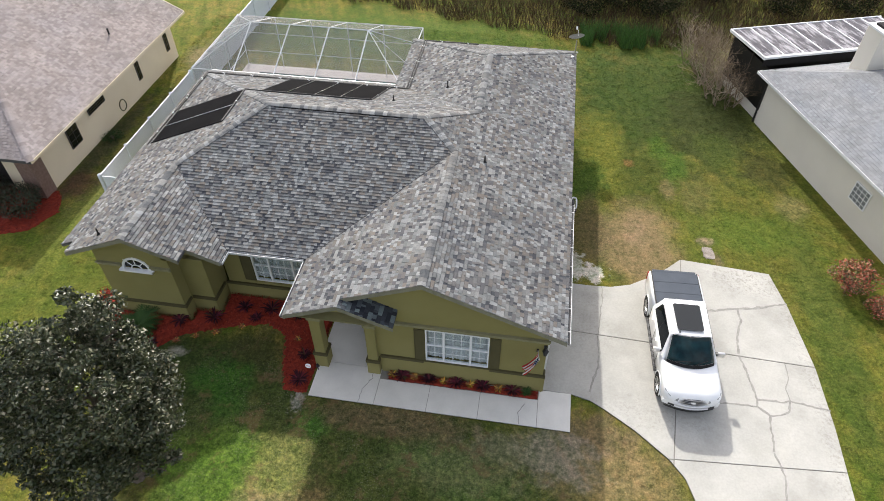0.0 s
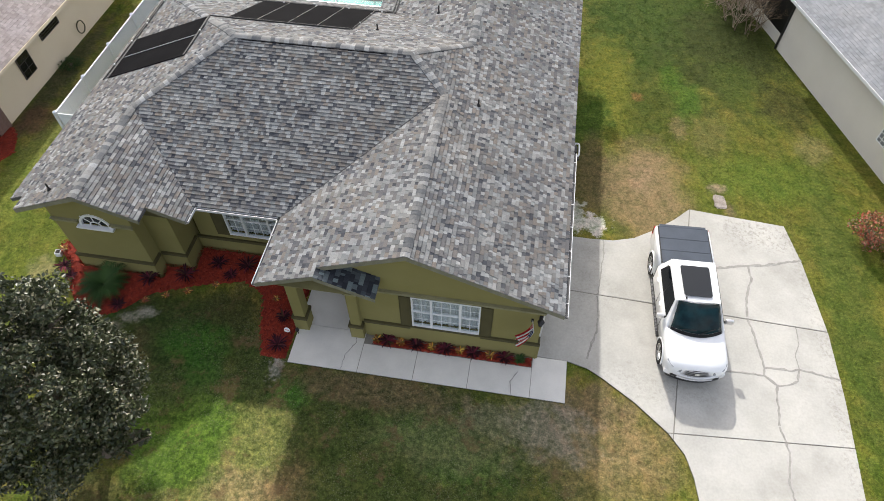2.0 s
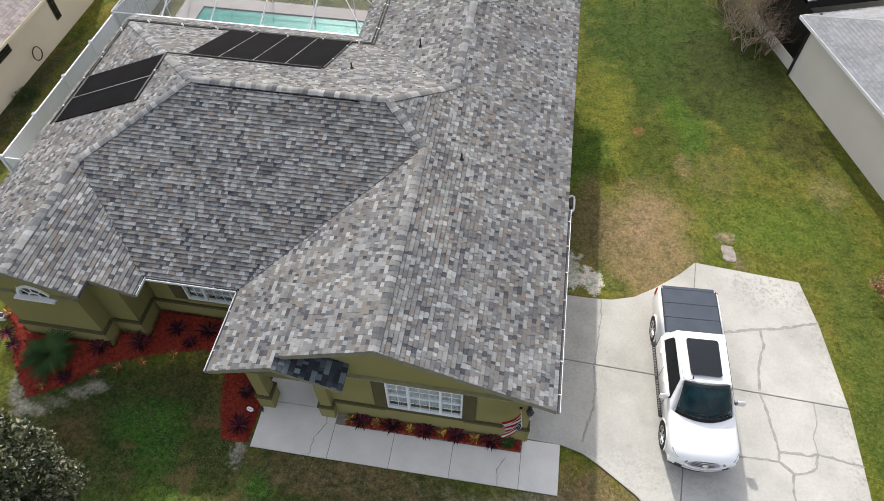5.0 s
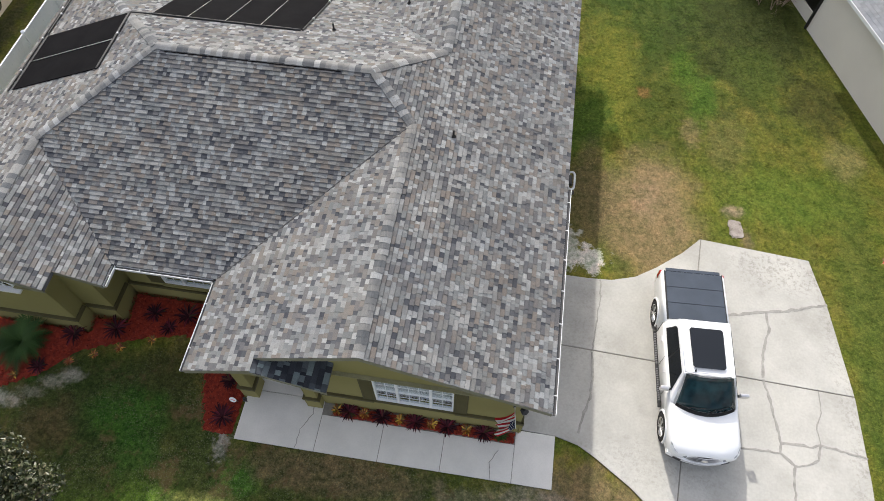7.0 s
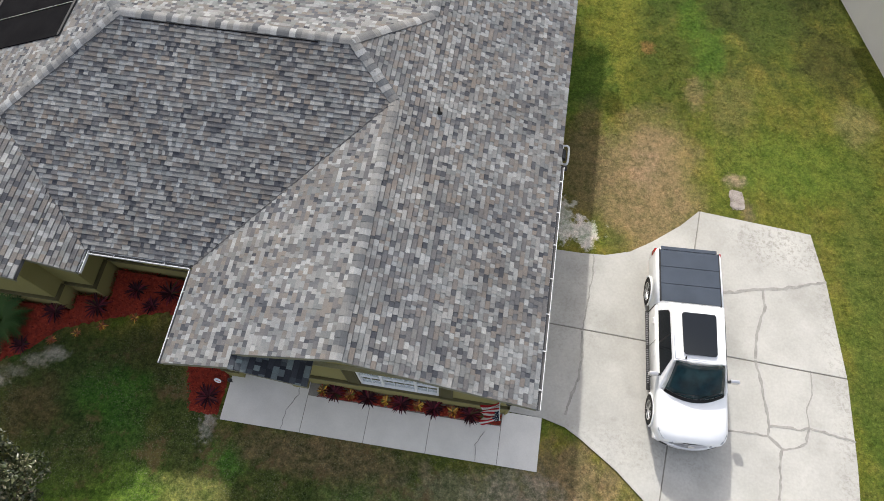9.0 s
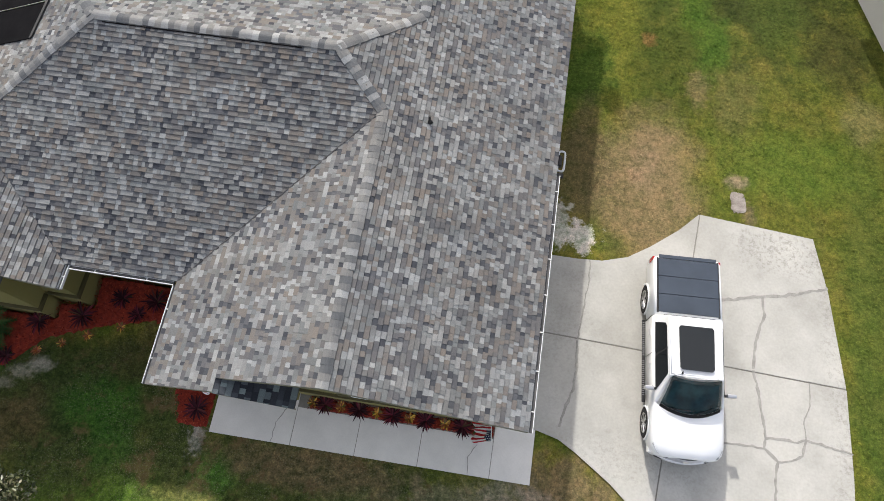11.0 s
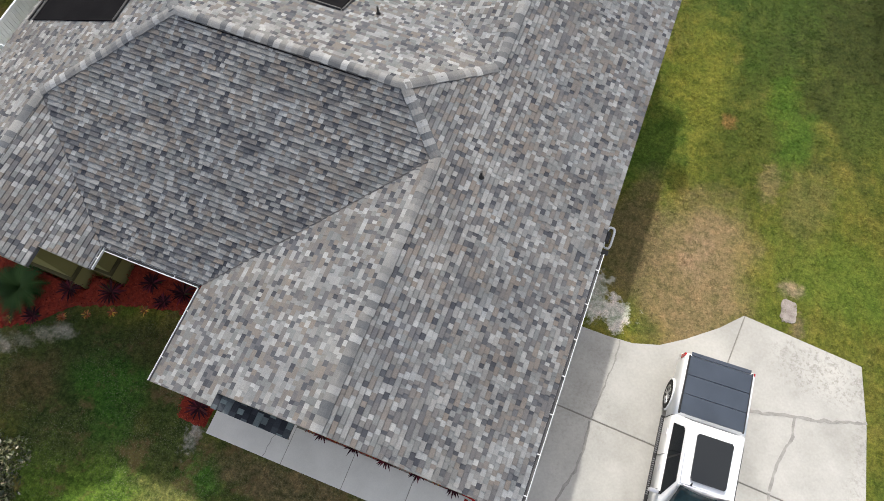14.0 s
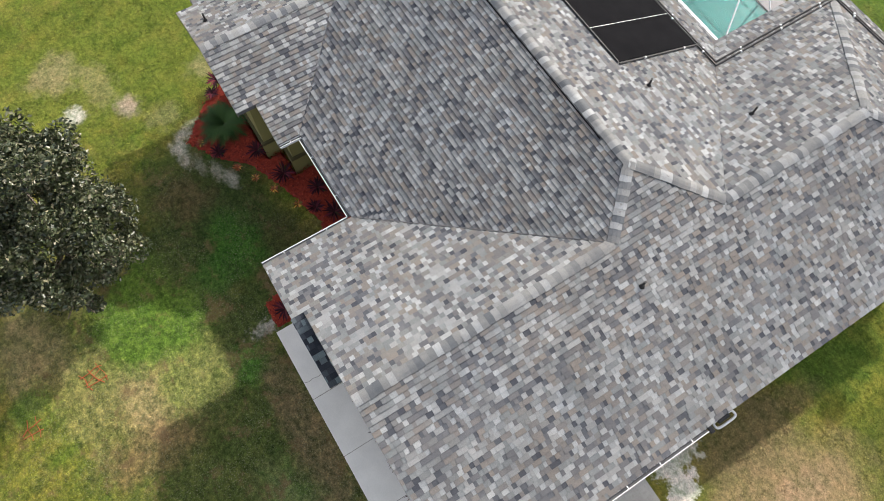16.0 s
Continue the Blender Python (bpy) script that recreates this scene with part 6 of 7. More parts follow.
for quad in ([corner[0], corner[1], R1, R0], [corner[1], corner[2], R1], [corner[2], corner[3], R0, R1], [corner[3], corner[0], R0],
             [(CX0, CY1, 0.06), (CX1, CY1, 0.06), (CX1, CY1, CZ), (CX0, CY1, CZ)], [(CX0, CY0, 0.06), (CX0, CY1, 0.06), (CX0, CY1, CZ), (CX0, CY0, CZ)],
             [(CX1, 19.7, 0.06), (CX1, CY1, 0.06), (CX1, CY1, CZ), (CX1, 19.7, CZ)]):
    bm = bmesh.new()
    bm.faces.new([bm.verts.new(p) for p in quad])
    part("screen", bm, MESH, cage)
gut = boxed(-18.7, -8.5, 14.5 + DR + 0.005, 14.5 + DR + 0.12, 3.18, 3.29, 0.01)
part("gutter", gut, ALU, house)

# ---------------------------------------------------------------- white vinyl fence
fence = thing("fence", "tall white vinyl privacy fence with capped posts", "fence")
FX, FY0, FH = -21.35, 7.7, 1.8
n = 13
for i in range(n + 1):
    y = FY0 + i * 2.4
    post = part("post", boxed(FX - 0.065, FX + 0.065, y - 0.065, y + 0.065, -0.1, FH + 0.04, 0.006), VINYL, fence)
    part("cap", tube(bmesh.new(), (FX, y, FH + 0.04), (FX, y, FH + 0.1), 0.11, 4, 0.02), VINYL, post)
    if i < n:
        part("rail", boxed(FX - 0.03, FX + 0.03, y + 0.066, y + 2.334, FH - 0.12, FH, 0.006), VINYL, fence)
        part("rail", boxed(FX - 0.03, FX + 0.03, y + 0.066, y + 2.334, 0.05, 0.2, 0.006), VINYL, fence)
        for k in range(14):
            part("slat", boxed(FX - 0.018, FX + 0.018, y + 0.068 + k * 0.162, y + 0.068 + k * 0.162 + 0.156, 0.2, FH - 0.12), VINYL, fence)
for i in range(2):
    x = FX + 0.13 + i * 1.5
    part("panel", boxed(x, x + 1.45, FY0 - 0.02, FY0 + 0.02, 0.05, FH - 0.02, 0.006), VINYL, fence)


# ---------------------------------------------------------------- neighbour's cream house
SHADED_PANE = varied("shaded_pane", (0.16, 0.17, 0.18), (0.24, 0.25, 0.26), 3, 12, 0.15, 0.0)


def simple_window(parent, face_x, y0, y1, z0, z1, out, dark=DARKGLASS, frame_mat=TRIM_OLIVE, bars=(2, 3)):
    w = part("window", boxed(*sorted((face_x, face_x + out * 0.05)), y0, y1, z0, z1, 0.008), frame_mat, parent)
    part("pane", boxed(*sorted((face_x + out * 0.03, face_x + out * 0.058)), y0 + 0.06, y1 - 0.06, z0 + 0.06, z1 - 0.06), dark, w)
    bm = bmesh.new()
    a, b = sorted((face_x + out * 0.05, face_x + out * 0.066))
    for k in range(1, bars[0]):
        ym = y0 + (y1 - y0) * k / bars[0]
        box(bm, a, b, ym - 0.014, ym + 0.014, z0 + 0.06, z1 - 0.06)
    for k in range(1, bars[1]):
        z = z0 + (z1 - z0) * k / bars[1]
        box(bm, a, b, y0 + 0.06, y1 - 0.06, z - 0.014, z + 0.014)
    part("grille", bm, frame_mat, w)


BROWN = varied("dark_bronze", (0.03, 0.025, 0.02), (0.05, 0.042, 0.034), 3, 30, 0.5)
nb = thing("house", "cream stucco neighbouring house with a pinkish-grey hip roof", "house")
NX, NY0, NY1, NZ, NK = -23.95, 7.05, 22.65, 2.75, 0.5
part("wall", boxed(-36, -24.8, 8.3, 22.0, -0.1, 2.7), CREAM, nb)
part("brick_pier", boxed(-25.5, -24.72, 7.6, 8.4, -0.1, 2.65, 0.01), BRICK, nb, "brown brick corner pier")
part("pier", boxed(-26.6, -25.55, 8.0, 8.3, -0.1, 2.65), CREAM, nb)
# flat dark sheet in place of a recess: the porch's shade as colour
part("porch", boxed(-36, -26.65, 8.15, 8.32, -0.05, 2.5), SHADE_SOIL, nb, "near-black sheet standing for the porch's deep shade")
NB_PL = [("x", NX, -1, [(NX, NY0), (NX, NY1), (-30.4, NY1), (-30.4, NY0 + 6.75)], NZ, NK), ("y", NY0, 1, [(NX, NY0), (-30.4, NY0 + 6.75), (-37.15, NY0)], NZ, NK)]
bm = bmesh.new()
for axis, place, up, poly, ze, k in NB_PL:
    prism(bm, [(x, y, ze + k * ((x if axis == "x" else y) - place) * up - 0.015) for x, y in poly], (0, 0, -0.14))
nroof = part("roof", bm, FELT, nb)
verts, faces = [], []
for pl in NB_PL:
    lay(pl, verts, faces, random.Random(5), expo=0.145, thick=0.45)
joined("shingles", verts, faces, PINK, nroof)
caps((NX, NY0, NZ), (-30.4, NY0 + 6.75, NZ + 6.75 * NK), 0.16, 0.3, random.Random(4), PINK_ONE, nroof, 0.2)
part("drip_edge", boxed(NX, NX + 0.03, NY0, NY1, NZ - 0.14, NZ - 0.005), CREAM, nroof)
part("rake_edge", prism(bmesh.new(), [(NX, NY1, NZ), (-30.4, NY1, NZ + 6.75 * NK), (-30.4, NY1 + 0.04, NZ + 6.75 * NK), (NX, NY1 + 0.04, NZ)], (0, 0, -0.16)), CREAM, nroof)
for y0, y1, z0, z1 in ((10.5, 11.4, 0.87, 2.0), (17.4, 17.8, 0.85, 2.1), (20.9, 21.3, 0.85, 2.1)):
    simple_window(nb, -24.8, y0, y1, z0, z1, 1, frame_mat=BROWN)
simple_window(nb, -24.8, 12.5, 14.05, 1.58, 1.98, 1, frame_mat=BROWN)
part("chimney", boxed(-31.6, -30.2, 13.6, 15.2, 3.0, 7.2, 0.02), CREAM, nb, "cream stucco chimney")
part("vent", tube(bmesh.new(), (-25.6, 17.4, 3.65), (-25.6, 17.4, 4.0), 0.05, 8), BLACK, nb)
hose = thing("hose", "coiled garden hose against the neighbour's cream wall", "hose", pose(-24.7, 15.1, 0.5))
bm = bmesh.new()
for i in range(24):
    a, b = i * math.tau / 12, (i + 1) * math.tau / 12
    tube(bm, (0.03 + i * 0.002, 0.3 * math.cos(a), 0.15 + 0.32 * math.sin(a)), (0.03 + i * 0.002, 0.3 * math.cos(b), 0.15 + 0.32 * math.sin(b)), 0.02, 5)
part("coil", bm, TRIM_OLIVE, hose)

# ---------------------------------------------------------------- neighbour's pale house, turned 19 degrees
M2 = pose(10.19, 19.76, 0, 0, 0, 19.0)
nr = thing("house", "pale stucco neighbouring house with a cool grey shingle roof", "house", M2)
part("wall", boxed(0, 14, -16, 0, -0.1, 2.85), PALE, nr)
R2 = [("x", -0.55, 1, [(-0.55, -16.6), (6.5, -16.6), (6.5, -6.6), (-0.55, 0.45)], 2.95, 0.42), ("y", 0.45, -1, [(-0.55, 0.45), (6.5, -6.6), (13.55, 0.45)], 2.95, 0.42)]
bm = bmesh.new()
for axis, place, up, poly, ze, k in R2:
    prism(bm, [(x, y, ze + k * ((x if axis == "x" else y) - place) * up - 0.015) for x, y in poly], (0, 0, -0.14))
prism(bm, [(6.5, -16.6, 5.9), (13.55, -16.6, 2.95), (13.55, 0.45, 2.95), (6.5, -6.6, 5.9)], (0, 0, -0.14))
r2 = part("roof", bm, FELT, nr)
verts, faces = [], []
for pl in R2:
    lay(pl, verts, faces, random.Random(9), expo=0.145, thick=0.45)
joined("shingles", verts, faces, COOL, r2)
part("drip_edge", boxed(-0.58, -0.55, -16.6, 0.45, 2.82, 2.95), WHITE, r2, "white drip edge")
part("drip_edge", boxed(-0.55, 13.55, 0.45, 0.48, 2.82, 2.95), WHITE, r2)
simple_window(nr, 0.0, -8.9, -7.85, 1.1, 2.05, -1, dark=SHADED_PANE, frame_mat=WHITE, bars=(4, 4))
simple_window(nr, 0.0, -14.0, -12.9, 1.0, 2.2, -1, dark=SHADED_PANE, frame_mat=WHITE, bars=(4, 4))
part("downspout", boxed(-0.09, -0.01, 0.03, 0.11, 0.0, 2.8, 0.01), BLACK, nr, "black downspout")
part("chimney", boxed(3.1, 4.2, -2.4, -1.3, 3.0, 6.0, 0.02), PALE, nr, "pale stucco chimney")
part("chimney_cap", boxed(3.05, 4.25, -2.45, -1.25, 6.0, 6.1, 0.02), WHITE, nr)
part("flue", boxed(3.3, 4.0, -2.2, -1.5, 6.1, 6.2), SHADE_SOIL, nr)
# screened patio with an insulated panel roof
patio = thing("patio_room", "screened patio with a white-ribbed weathered aluminium roof", "patio", M2 @ pose(0.2, 0, 0))
part("knee_wall", boxed(-0.02, 0.12, 0.25, 4.4, -0.05, 0.55, 0.01), PALE, patio)
part("knee_wall", boxed(0.13, 9.0, 4.3, 4.42, -0.05, 0.55, 0.01), PALE, patio)
# near-black floor: the covered room's shade is put into its colour
part("floor_slab", boxed(0.0, 9.0, 0.1, 4.4, -0.05, 0.06), SHADE_SOIL, patio, "floor coloured near-black for the patio's shade")
for y in (0.2, 2.3, 4.35):
    part("post", boxed(-0.02, 0.06, y - 0.04, y + 0.04, 0, 3.1), BROWN, patio)
part("screen", boxed(0.03, 0.04, 0.25, 4.3, 0.55, 2.85), glass_mat("dark_screen", (0.10, 0.10, 0.10), 0.5), patio, "dark insect screen")
# dark sheet over the pale wall and opaque far screen paint the same shade
part("back_wall", boxed(0.1, 9.0, 0.06, 0.1, 0.0, 2.85), SHADE_SOIL, patio)
part("screen", boxed(0.12, 9.0, 4.33, 4.35, 0.55, 2.9), SHADE_SOIL, patio, "far-side insect screen coloured near-black for shade")
PR = 3.36
proof = part("roof", prism(bmesh.new(), [(-0.2, 1.0, PR), (9.2, 1.0, PR), (9.2, 4.6, PR - 0.15), (-0.2, 4.6, PR - 0.15)], (0, 0, -0.1)), PATIO, patio)
for i in range(8):
    x = 0.95 + i * 1.15
    part("rib", prism(bmesh.new(), [(x - 0.03, 1.0, PR + 0.04), (x + 0.03, 1.0, PR + 0.04), (x + 0.03, 4.6, PR - 0.11), (x - 0.03, 4.6, PR - 0.11)], (0, 0, -0.06)), WHITE, proof)
part("edge", boxed(-0.25, 9.2, 0.95, 1.12, PR - 0.09, PR + 0.035, 0.01), WHITE, proof, "white edge trim")
part("edge", boxed(-0.25, 9.2, 4.57, 4.64, PR - 0.25, PR - 0.10, 0.01), WHITE, proof)
part("edge", prism(bmesh.new(), [(-0.26, 0.95, PR + 0.05), (-0.18, 0.95, PR + 0.05), (-0.18, 4.6, PR - 0.10), (-0.26, 4.6, PR - 0.10)], (0, 0, -0.16)), WHITE, proof)
part("fascia", boxed(-0.15, 9.1, 1.06, 1.1, PR - 0.55, PR - 0.095), SHADE_SOIL, patio, "dark board under the roof's edge")

# ---------------------------------------------------------------- pickup truck, nose towards the street
TR = pose(4.6, 0.23, 0.05, 0, 0, 2.65)
RIBGREY = material("worn_grey_tread", (0.16, 0.16, 0.165), 0.6)
truck = thing("pickup_truck", "white crew-cab pickup truck with a folding navy bed cover", "pickup truck", TR)


def loft(sections, closed_ends=True):
    """Skin through cross-sections of equal point counts, mirrored in x."""
    bm = bmesh.new()
    rings = []
    for y, half in sections:
        pts = [(x, z) for x, z in half] + [(-x, z) for x, z in reversed(half)]
        rings.append([bm.verts.new((x, y, z)) for x, z in pts])
    n = len(rings[0])
    for a, b in zip(rings, rings[1:]):
        for i in range(n):
            bm.faces.new((a[i], a[(i + 1) % n], b[(i + 1) % n], b[i]))
    if closed_ends:
        bm.faces.new(rings[0][::-1])
        bm.faces.new(rings[-1])
    bmesh.ops.recalc_face_normals(bm, faces=bm.faces[:])
    return bm


def sect(z0, wl, zb, wb, zt, wt, zc):
    """Half section from the sill to the centre line."""
    return [(wl * 0.9, z0), (wl, z0 + 0.1), (wb, zb), (wb - 0.012, zb + 0.05), (wt, zt), (wt * 0.55, zt + (zc - zt) * 0.75), (0.001, zc)]


nose = [(0.0, sect(0.62, 0.60, 0.80, 0.66, 0.98, 0.58, 1.0)), (0.05, sect(0.50, 0.80, 0.86, 0.84, 1.04, 0.72, 1.065)), (0.18, sect(0.42, 0.94, 0.92, 0.955, 1.10, 0.80, 1.13)), (0.40, sect(0.40, 0.985, 0.98, 0.995, 1.15, 0.86, 1.185)),
        (0.8, sect(0.40, 0.99, 1.02, 1.0, 1.19, 0.88, 1.235)), (1.2, sect(0.40, 0.99, 1.06, 1.0, 1.22, 0.90, 1.265)), (1.5, sect(0.40, 0.99, 1.10, 1.0, 1.24, 0.92, 1.27)), (2.0, sect(0.40, 0.99, 1.14, 1.0, 1.26, 0.94, 1.27)),
        (3.88, sect(0.40, 0.99, 1.18, 1.0, 1.28, 0.94, 1.28))]
part("body", loft(nose), CARPAINT, truck, smooth=True)
bed = [(3.91, sect(0.46, 0.99, 1.22, 1.0, 1.33, 0.95, 1.31)), (4.75, sect(0.46, 0.99, 1.23, 1.0, 1.34, 0.95, 1.32)), (5.6, sect(0.48, 0.98, 1.24, 0.99, 1.34, 0.94, 1.32)), (5.70, sect(0.52, 0.94, 1.22, 0.95, 1.32, 0.9, 1.31))]
part("bed", loft(bed), CARPAINT, truck, smooth=True)
# cab: roof, pillars and glass
base = [(-0.95, 1.42, 1.26), (0.95, 1.42, 1.26), (0.96, 3.92, 1.28), (-0.96, 3.92, 1.28)]
roofc = [(-0.71, 2.08, 1.885), (0.71, 2.08, 1.885), (0.74, 3.74, 1.90), (-0.74, 3.74, 1.90)]
bm = bmesh.new()
lo, hi = [bm.verts.new(p) for p in base], [bm.verts.new(p) for p in roofc]
for i in range(4):
    bm.faces.new((lo[i], lo[(i + 1) % 4], hi[(i + 1) % 4], hi[i]))
lid_face = bm.faces.new(hi)
bmesh.ops.inset_region(bm, faces=[lid_face], thickness=0.14, depth=0.05)
bmesh.ops.bevel(bm, geom=[e for e in bm.edges if all(v.co.z > 1.5 for v in e.verts)] + [e for e in bm.edges if abs(e.verts[0].co.z - e.verts[1].co.z) > 0.3], offset=0.05, segments=3, affect='EDGES', profile=0.6)
part("cab", bm, CARPAINT, truck, smooth=True)


def on_face(c, u, v, lift):
    """A point of a four-cornered face."""
    c = [Vector(p) for p in c]
    p = c[0] * (1 - u) * (1 - v) + c[1] * u * (1 - v) + c[2] * u * v + c[3] * (1 - u) * v
    n = (c[1] - c[0]).cross(c[3] - c[0]).normalized()
    return p + n * lift


def glass(name, c, outline, mat, lift=0.006, label=""):
    q = [on_face(c, u, v, lift) for u, v in outline]
    n = (Vector(c[1]) - Vector(c[0])).cross(Vector(c[3]) - Vector(c[0])).normalized()
    return part(name, prism(bmesh.new(), q, -n * 0.012), mat, truck, label)


# bowed windscreen, its foot further forward in the middle
def screen_at(u, v, lift):
    w = 0.83 + (0.655 - 0.83) * v
    y = (1.10 + 0.25 * u * u) * (1 - v) + (1.98 + 0.09 * u * u) * v - 0.03 * math.sin(math.pi * v)
    return (u * w, y - lift * 0.6, 1.275 + (1.90 - 1.275) * v - 0.03 * u * u + lift + 0.035 * math.sin(math.pi * v))


# tinted glass; its lighter blotches are sky reflections painted into the base colour
WINDSCREEN = varied("windscreen_painted_sky", (0.004, 0.022, 0.028), (0.018, 0.075, 0.088), 1.6, 4, 0.02, 0.0, 0.0, 0.5)
for name, mat_, v0, v1, lift in (("windscreen", WINDSCREEN, 0.09, 1.0, 0.024), ("cowl", BLACK, -0.02, 0.085, 0.026)):
    bm = bmesh.new()
    g = [[bm.verts.new(screen_at(-1 + i / 7, v0 + (v1 - v0) * j / 6, lift)) for j in range(7)] for i in range(15)]
    for i in range(14):
        for j in range(6):
            bm.faces.new((g[i][j], g[i + 1][j], g[i + 1][j + 1], g[i][j + 1]))
    bmesh.ops.solidify(bm, geom=bm.faces[:], thickness=0.014)
    part(name, bm, mat_, truck, "blue-green windscreen with cloud reflections put into its colour" if name == "windscreen" else "", smooth=name == "windscreen")
# white skin under the screen's rim
bm = bmesh.new()
g = [[bm.verts.new(screen_at((-1 + i / 7) * 1.07, -0.06 + 1.1 * j / 6, -0.004)) for j in range(7)] for i in range(15)]
for i in range(14):
    for j in range(6):
        bm.faces.new((g[i][j], g[i + 1][j], g[i + 1][j + 1], g[i][j + 1]))
bmesh.ops.solidify(bm, geom=bm.faces[:], thickness=0.02)
part("screen_surround", bm, CARPAINT, truck, smooth=True)
for s in (-1, 1):
    side = [(s * 0.955, 1.42, 1.26), (s * 0.96, 3.88, 1.28), (s * 0.74, 3.62, 1.90), (s * 0.71, 2.08, 1.885)]
    flip_u = (lambda u: u) if s > 0 else (lambda u: 1 - u)
    if s < 0:
        side = [side[1], side[0], side[3], side[2]]
    for pts, mat_, name in (([(0.10, 0.10), (0.50, 0.09), (0.49, 0.87), (0.08, 0.87)], DARKGLASS, "side_window"), ([(0.53, 0.09), (0.92, 0.10), (0.93, 0.78), (0.89, 0.87), (0.52, 0.87)], DARKGLASS, "side_window"),
                            ([(0.50, 0.09), (0.53, 0.09), (0.52, 0.87), (0.49, 0.87)], BLACK, "door_pillar")):
        out = [(flip_u(u), v) for u, v in pts]
        glass(name, side, out if s > 0 else out[::-1], mat_, 0.016 if name == "side_window" else 0.012)
glass("rear_window", [base[2], base[3], roofc[3], roofc[2]], [(0.1, 0.2), (0.9, 0.2), (0.88, 0.85), (0.12, 0.85)], DARKGLASS, 0.014)
bm = prism(bmesh.new(), [(-0.46, 2.31, 1.957), (-0.41, 2.25, 1.957), (0.41, 2.25, 1.957), (0.46, 2.31, 1.957), (0.48, 3.41, 1.962), (0.43, 3.47, 1.962), (-0.43, 3.47, 1.962), (-0.48, 3.41, 1.962)], (0, 0, -0.02))
part("roof_glass", bm, DARKGLASS, truck, "black panoramic roof glass")
part("antenna", tube(bmesh.new(), (-0.40, 2.13, 1.92), (-0.40, 2.19, 1.99), 0.03, 6, 0.012), BLACK, truck)
for x0, x1 in ((-0.66, -0.05), (0.02, 0.62)):
    part("wiper", pipe([screen_at(x0 / 0.83, 0.06, 0.045), screen_at(x1 / 0.83, 0.2, 0.045)], 0.012, 5), BLACK, truck)
# folding cover in three panels
for k in range(3):
    y0 = 3.98 + k * 0.55
    part("cover_panel", prism(bmesh.new(), [(-0.86, y0 + 0.008, 1.385), (0.86, y0 + 0.008, 1.385), (0.86, y0 + 0.542, 1.385), (-0.86, y0 + 0.542, 1.385)], (0, 0, -0.05)), COVER, truck, "navy vinyl cover panel" if k == 0 else "")
for x in (-0.88, 0.88):
    part("cover_rail", boxed(x - 0.022, x + 0.022, 3.96, 5.66, 1.32, 1.375, 0.008), BLACK, truck)
part("tailgate", boxed(-0.84, 0.84, 5.68, 5.74, 0.62, 1.34, 0.015), CARPAINT, truck)
part("spoiler", boxed(-0.84, 0.84, 5.65, 5.76, 1.335, 1.36, 0.008), COVER, truck)
part("rear_bumper", boxed(-0.92, 0.92, 5.70, 5.85, 0.48, 0.66, 0.03), STEEL, truck, "chrome rear bumper")
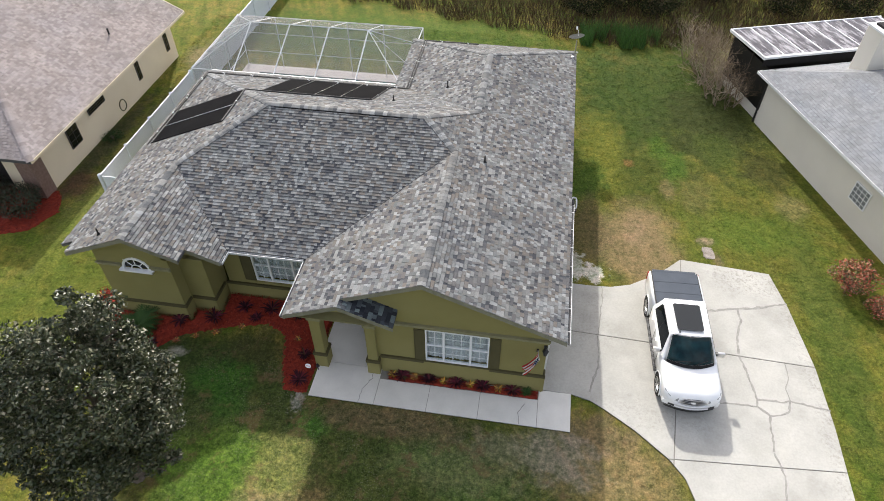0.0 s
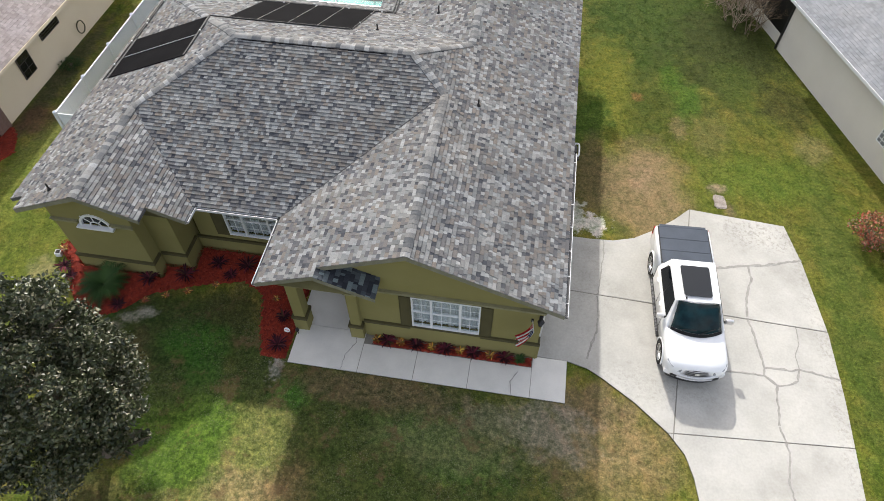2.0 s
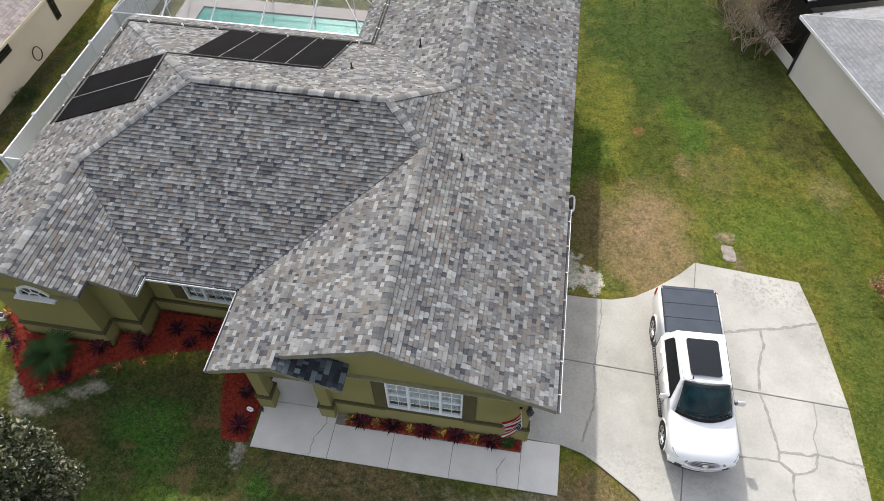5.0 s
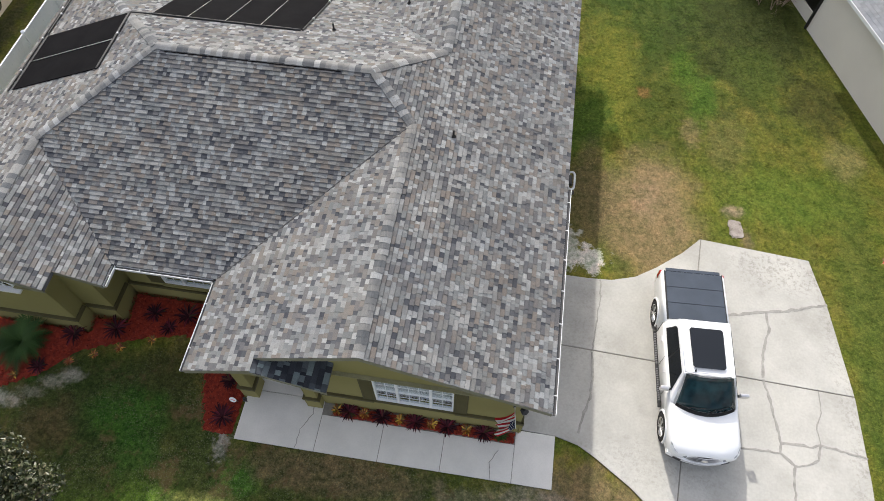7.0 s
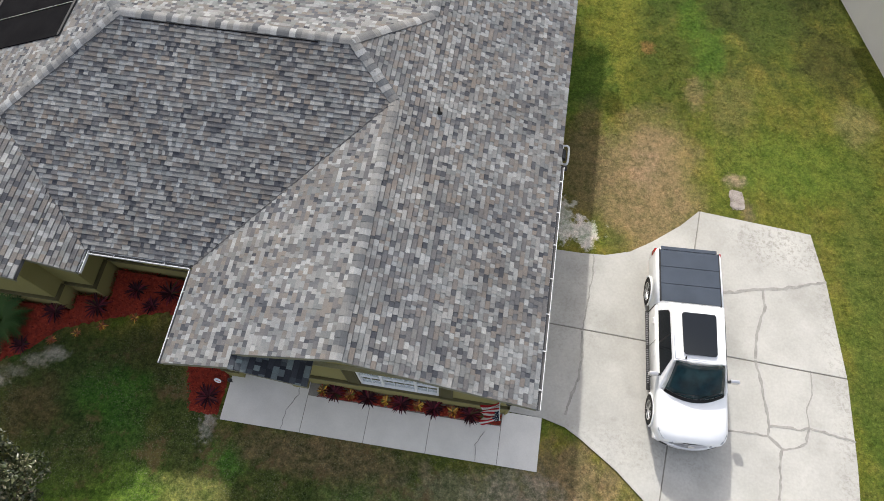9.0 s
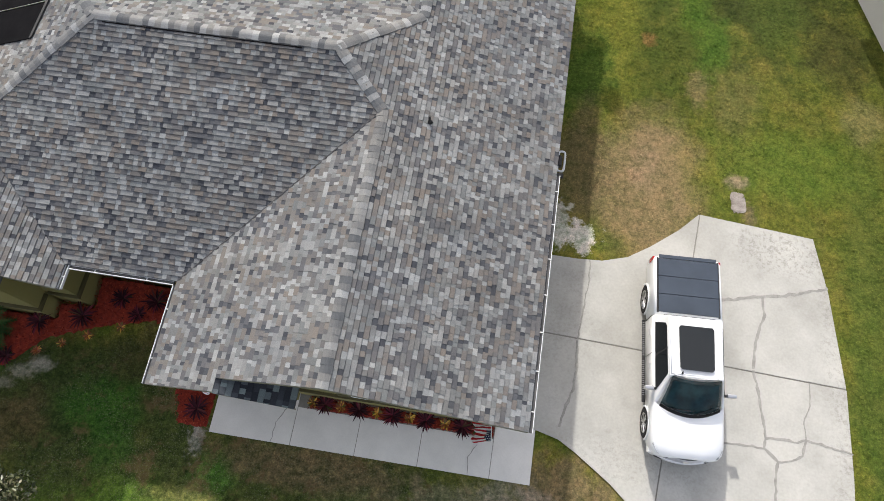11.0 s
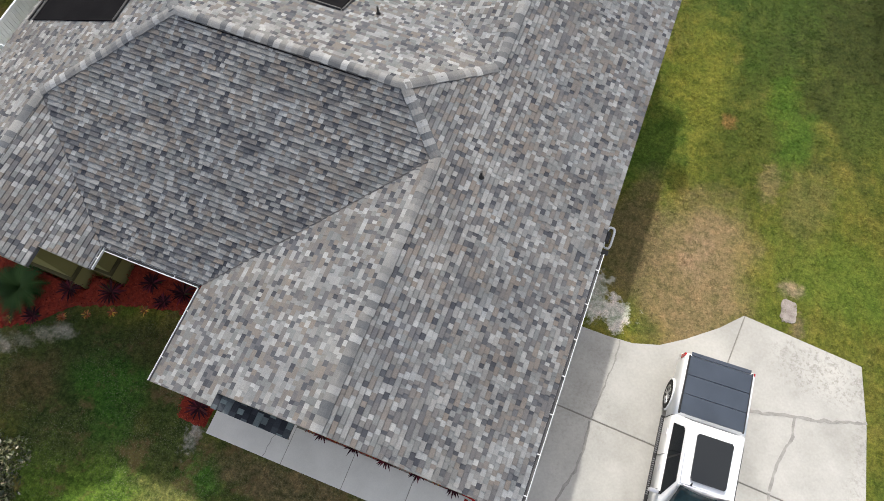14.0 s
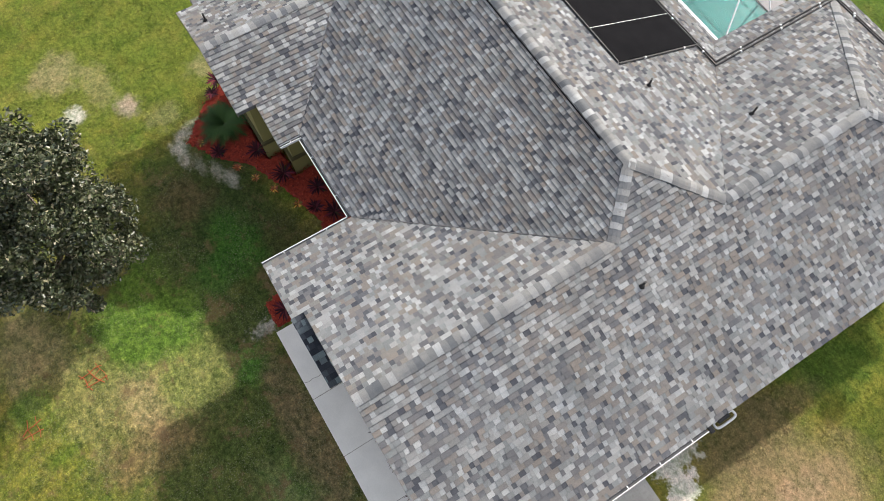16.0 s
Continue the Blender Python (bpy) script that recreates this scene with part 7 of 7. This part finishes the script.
for s in (-1, 1):
    part("tail_light", boxed(*sorted((s * 0.90, s * 1.0)), 5.60, 5.72, 0.92, 1.26, 0.012), REDLAMP, truck, "red tail light")
    head = prism(bmesh.new(), [(s * 0.50, -0.01, 0.98), (s * 0.82, 0.08, 1.02), (s * 0.94, 0.30, 1.06), (s * 0.955, 0.34, 0.90), (s * 0.84, 0.06, 0.84), (s * 0.52, -0.03, 0.84)], (-s * 0.02, 0.06, 0))
    part("headlight", head, LAMP, truck, "clear headlight")
    mir = part("mirror", boxed(*sorted((s * 1.0, s * 1.25)), 1.72, 1.82, 1.22, 1.42, 0.03), STEEL, truck, "chrome-capped door mirror")
    part("mirror_arm", boxed(*sorted((s * 0.93, s * 1.04)), 1.74, 1.81, 1.24, 1.30, 0.01), BLACK, mir)
    board_ = part("running_board", boxed(*sorted((s * 0.94, s * 1.07)), 1.5, 3.95, 0.38, 0.44, 0.02), BLACK, truck, "black ribbed running board")
    for k in range(36):
        y = 1.7 + k * 0.058 + (0.12 if k > 17 else 0)
        part("rib", boxed(*sorted((s * 1.0, s * 1.06)), y, y + 0.028, 0.44, 0.45), RIBGREY, board_)
    for y in (2.35, 3.35):
        part("door_handle", boxed(*sorted((s * 0.995, s * 1.03)), y, y + 0.18, 1.02, 1.06, 0.01), STEEL, truck)
    for y in (1.85, 2.8, 3.89):
        part("shut_line", boxed(*sorted((s * 0.985, s * 1.003)), y, y + 0.012, 0.55, 1.2), BLACK, truck)
    for y in (0.93, 4.61):
        arch_ = bmesh.new()
        rows = [[arch_.verts.new((s * px, y + r * math.cos(i * math.pi / 14), 0.40 + r * math.sin(i * math.pi / 14))) for px, r in ((0.985, 0.44), (0.985, 0.50), (1.02, 0.49), (1.02, 0.45))] for i in range(15)]
        for ra, rb in zip(rows, rows[1:]):
            for k in range(4):
                arch_.faces.new((ra[k], ra[(k + 1) % 4], rb[(k + 1) % 4], rb[k]))
        arch_.faces.new(rows[0])
        arch_.faces.new(rows[-1])
        bmesh.ops.recalc_face_normals(arch_, faces=arch_.faces[:])
        part("wheel_arch", arch_, CARPAINT, truck)
        part("arch_liner", tube(bmesh.new(), (s * 0.75, y, 0.42), (s * 0.997, y, 0.42), 0.45, 20), SHADE_SOIL, truck, "dark wheel well")
        wh = part("wheel", tube(bmesh.new(), (s * 0.74, y, 0.375), (s * 0.985, y, 0.375), 0.30, 20), BLACK, truck)
        ty = bmesh.new()
        prof = [(0.74, 0.29), (0.735, 0.36), (0.77, 0.395), (0.97, 0.395), (1.01, 0.36), (1.012, 0.29)]
        rings = [[ty.verts.new((s * px, y + pr * math.cos(t * math.tau / 28), 0.375 + pr * math.sin(t * math.tau / 28))) for t in range(28)] for px, pr in prof]
        for ra, rb in zip(rings, rings[1:]):
            for t in range(28):
                ty.faces.new((ra[t], ra[(t + 1) % 28], rb[(t + 1) % 28], rb[t]))
        bmesh.ops.recalc_face_normals(ty, faces=ty.faces[:])
        part("tyre", ty, RUBBER, wh, "black rubber tyre")
        rim = bmesh.new()
        for i in range(28):
            a, b = i * math.tau / 28, (i + 1) * math.tau / 28
            prism(rim, [(s * 0.985, y + r * math.cos(t), 0.375 + r * math.sin(t)) for r, t in ((0.29, a), (0.29, b), (0.255, b), (0.255, a))], (s * 0.02, 0, 0))
        for i in range(6):
            a = i * math.tau / 6
            for g in (-0.16, 0.16):
                tube(rim, (s * 1.0, y + 0.05 * math.cos(a), 0.375 + 0.05 * math.sin(a)), (s * 0.995, y + 0.265 * math.cos(a + g), 0.375 + 0.265 * math.sin(a + g)), 0.02, 5)
        tube(rim, (s * 0.98, y, 0.375), (s * 1.012, y, 0.375), 0.065, 12)
        part("rim", rim, STEEL, wh, "bright alloy rim")
def bow(w, y0, sweep, z, depth, tall):
    """A bar that follows the curve of the nose."""
    line = [(k / 8 - 1, y0 + sweep * (k / 8 - 1) ** 2) for k in range(17)]
    return prism(bmesh.new(), [(t * w, y, z) for t, y in line] + [(t * w, y + depth, z) for t, y in reversed(line)], (0, 0, -tall))


grille = part("grille", bow(0.60, -0.03, 0.10, 0.985, 0.12, 0.27), BLACK, truck, "black grille with bright bars")
for k in range(4):
    part("grille_bar", bow(0.58 - 0.01 * k, -0.045 - 0.014 * k, 0.10, 0.985 - 0.068 * k, 0.05, 0.032), STEEL, grille)
oval = [(0.085 * math.cos(k * math.tau / 20), -0.085 - 0.02 * math.sin(k * math.tau / 20) * -1, 0.885 + 0.035 * math.sin(k * math.tau / 20)) for k in range(20)]
part("badge", prism(bmesh.new(), oval, (0, 0.02, 0)), STEEL, grille, "plain oval badge")
part("front_bumper", bow(0.96, -0.11, 0.24, 0.70, 0.18, 0.19), CARPAINT, truck, "white and bright front bumper")
part("bumper_trim", bow(0.90, -0.125, 0.235, 0.655, 0.05, 0.05), STEEL, truck)
for s in (-1, 1):
    part("fog_lamp_pocket", prism(bmesh.new(), [(s * 0.58, -0.04, 0.64), (s * 0.78, 0.03, 0.64), (s * 0.78, 0.03, 0.54), (s * 0.58, -0.04, 0.54)], (0, 0.03, 0)), BLACK, truck)
part("valance", bow(0.86, -0.06, 0.2, 0.51, 0.3, 0.2), BLACK, truck)
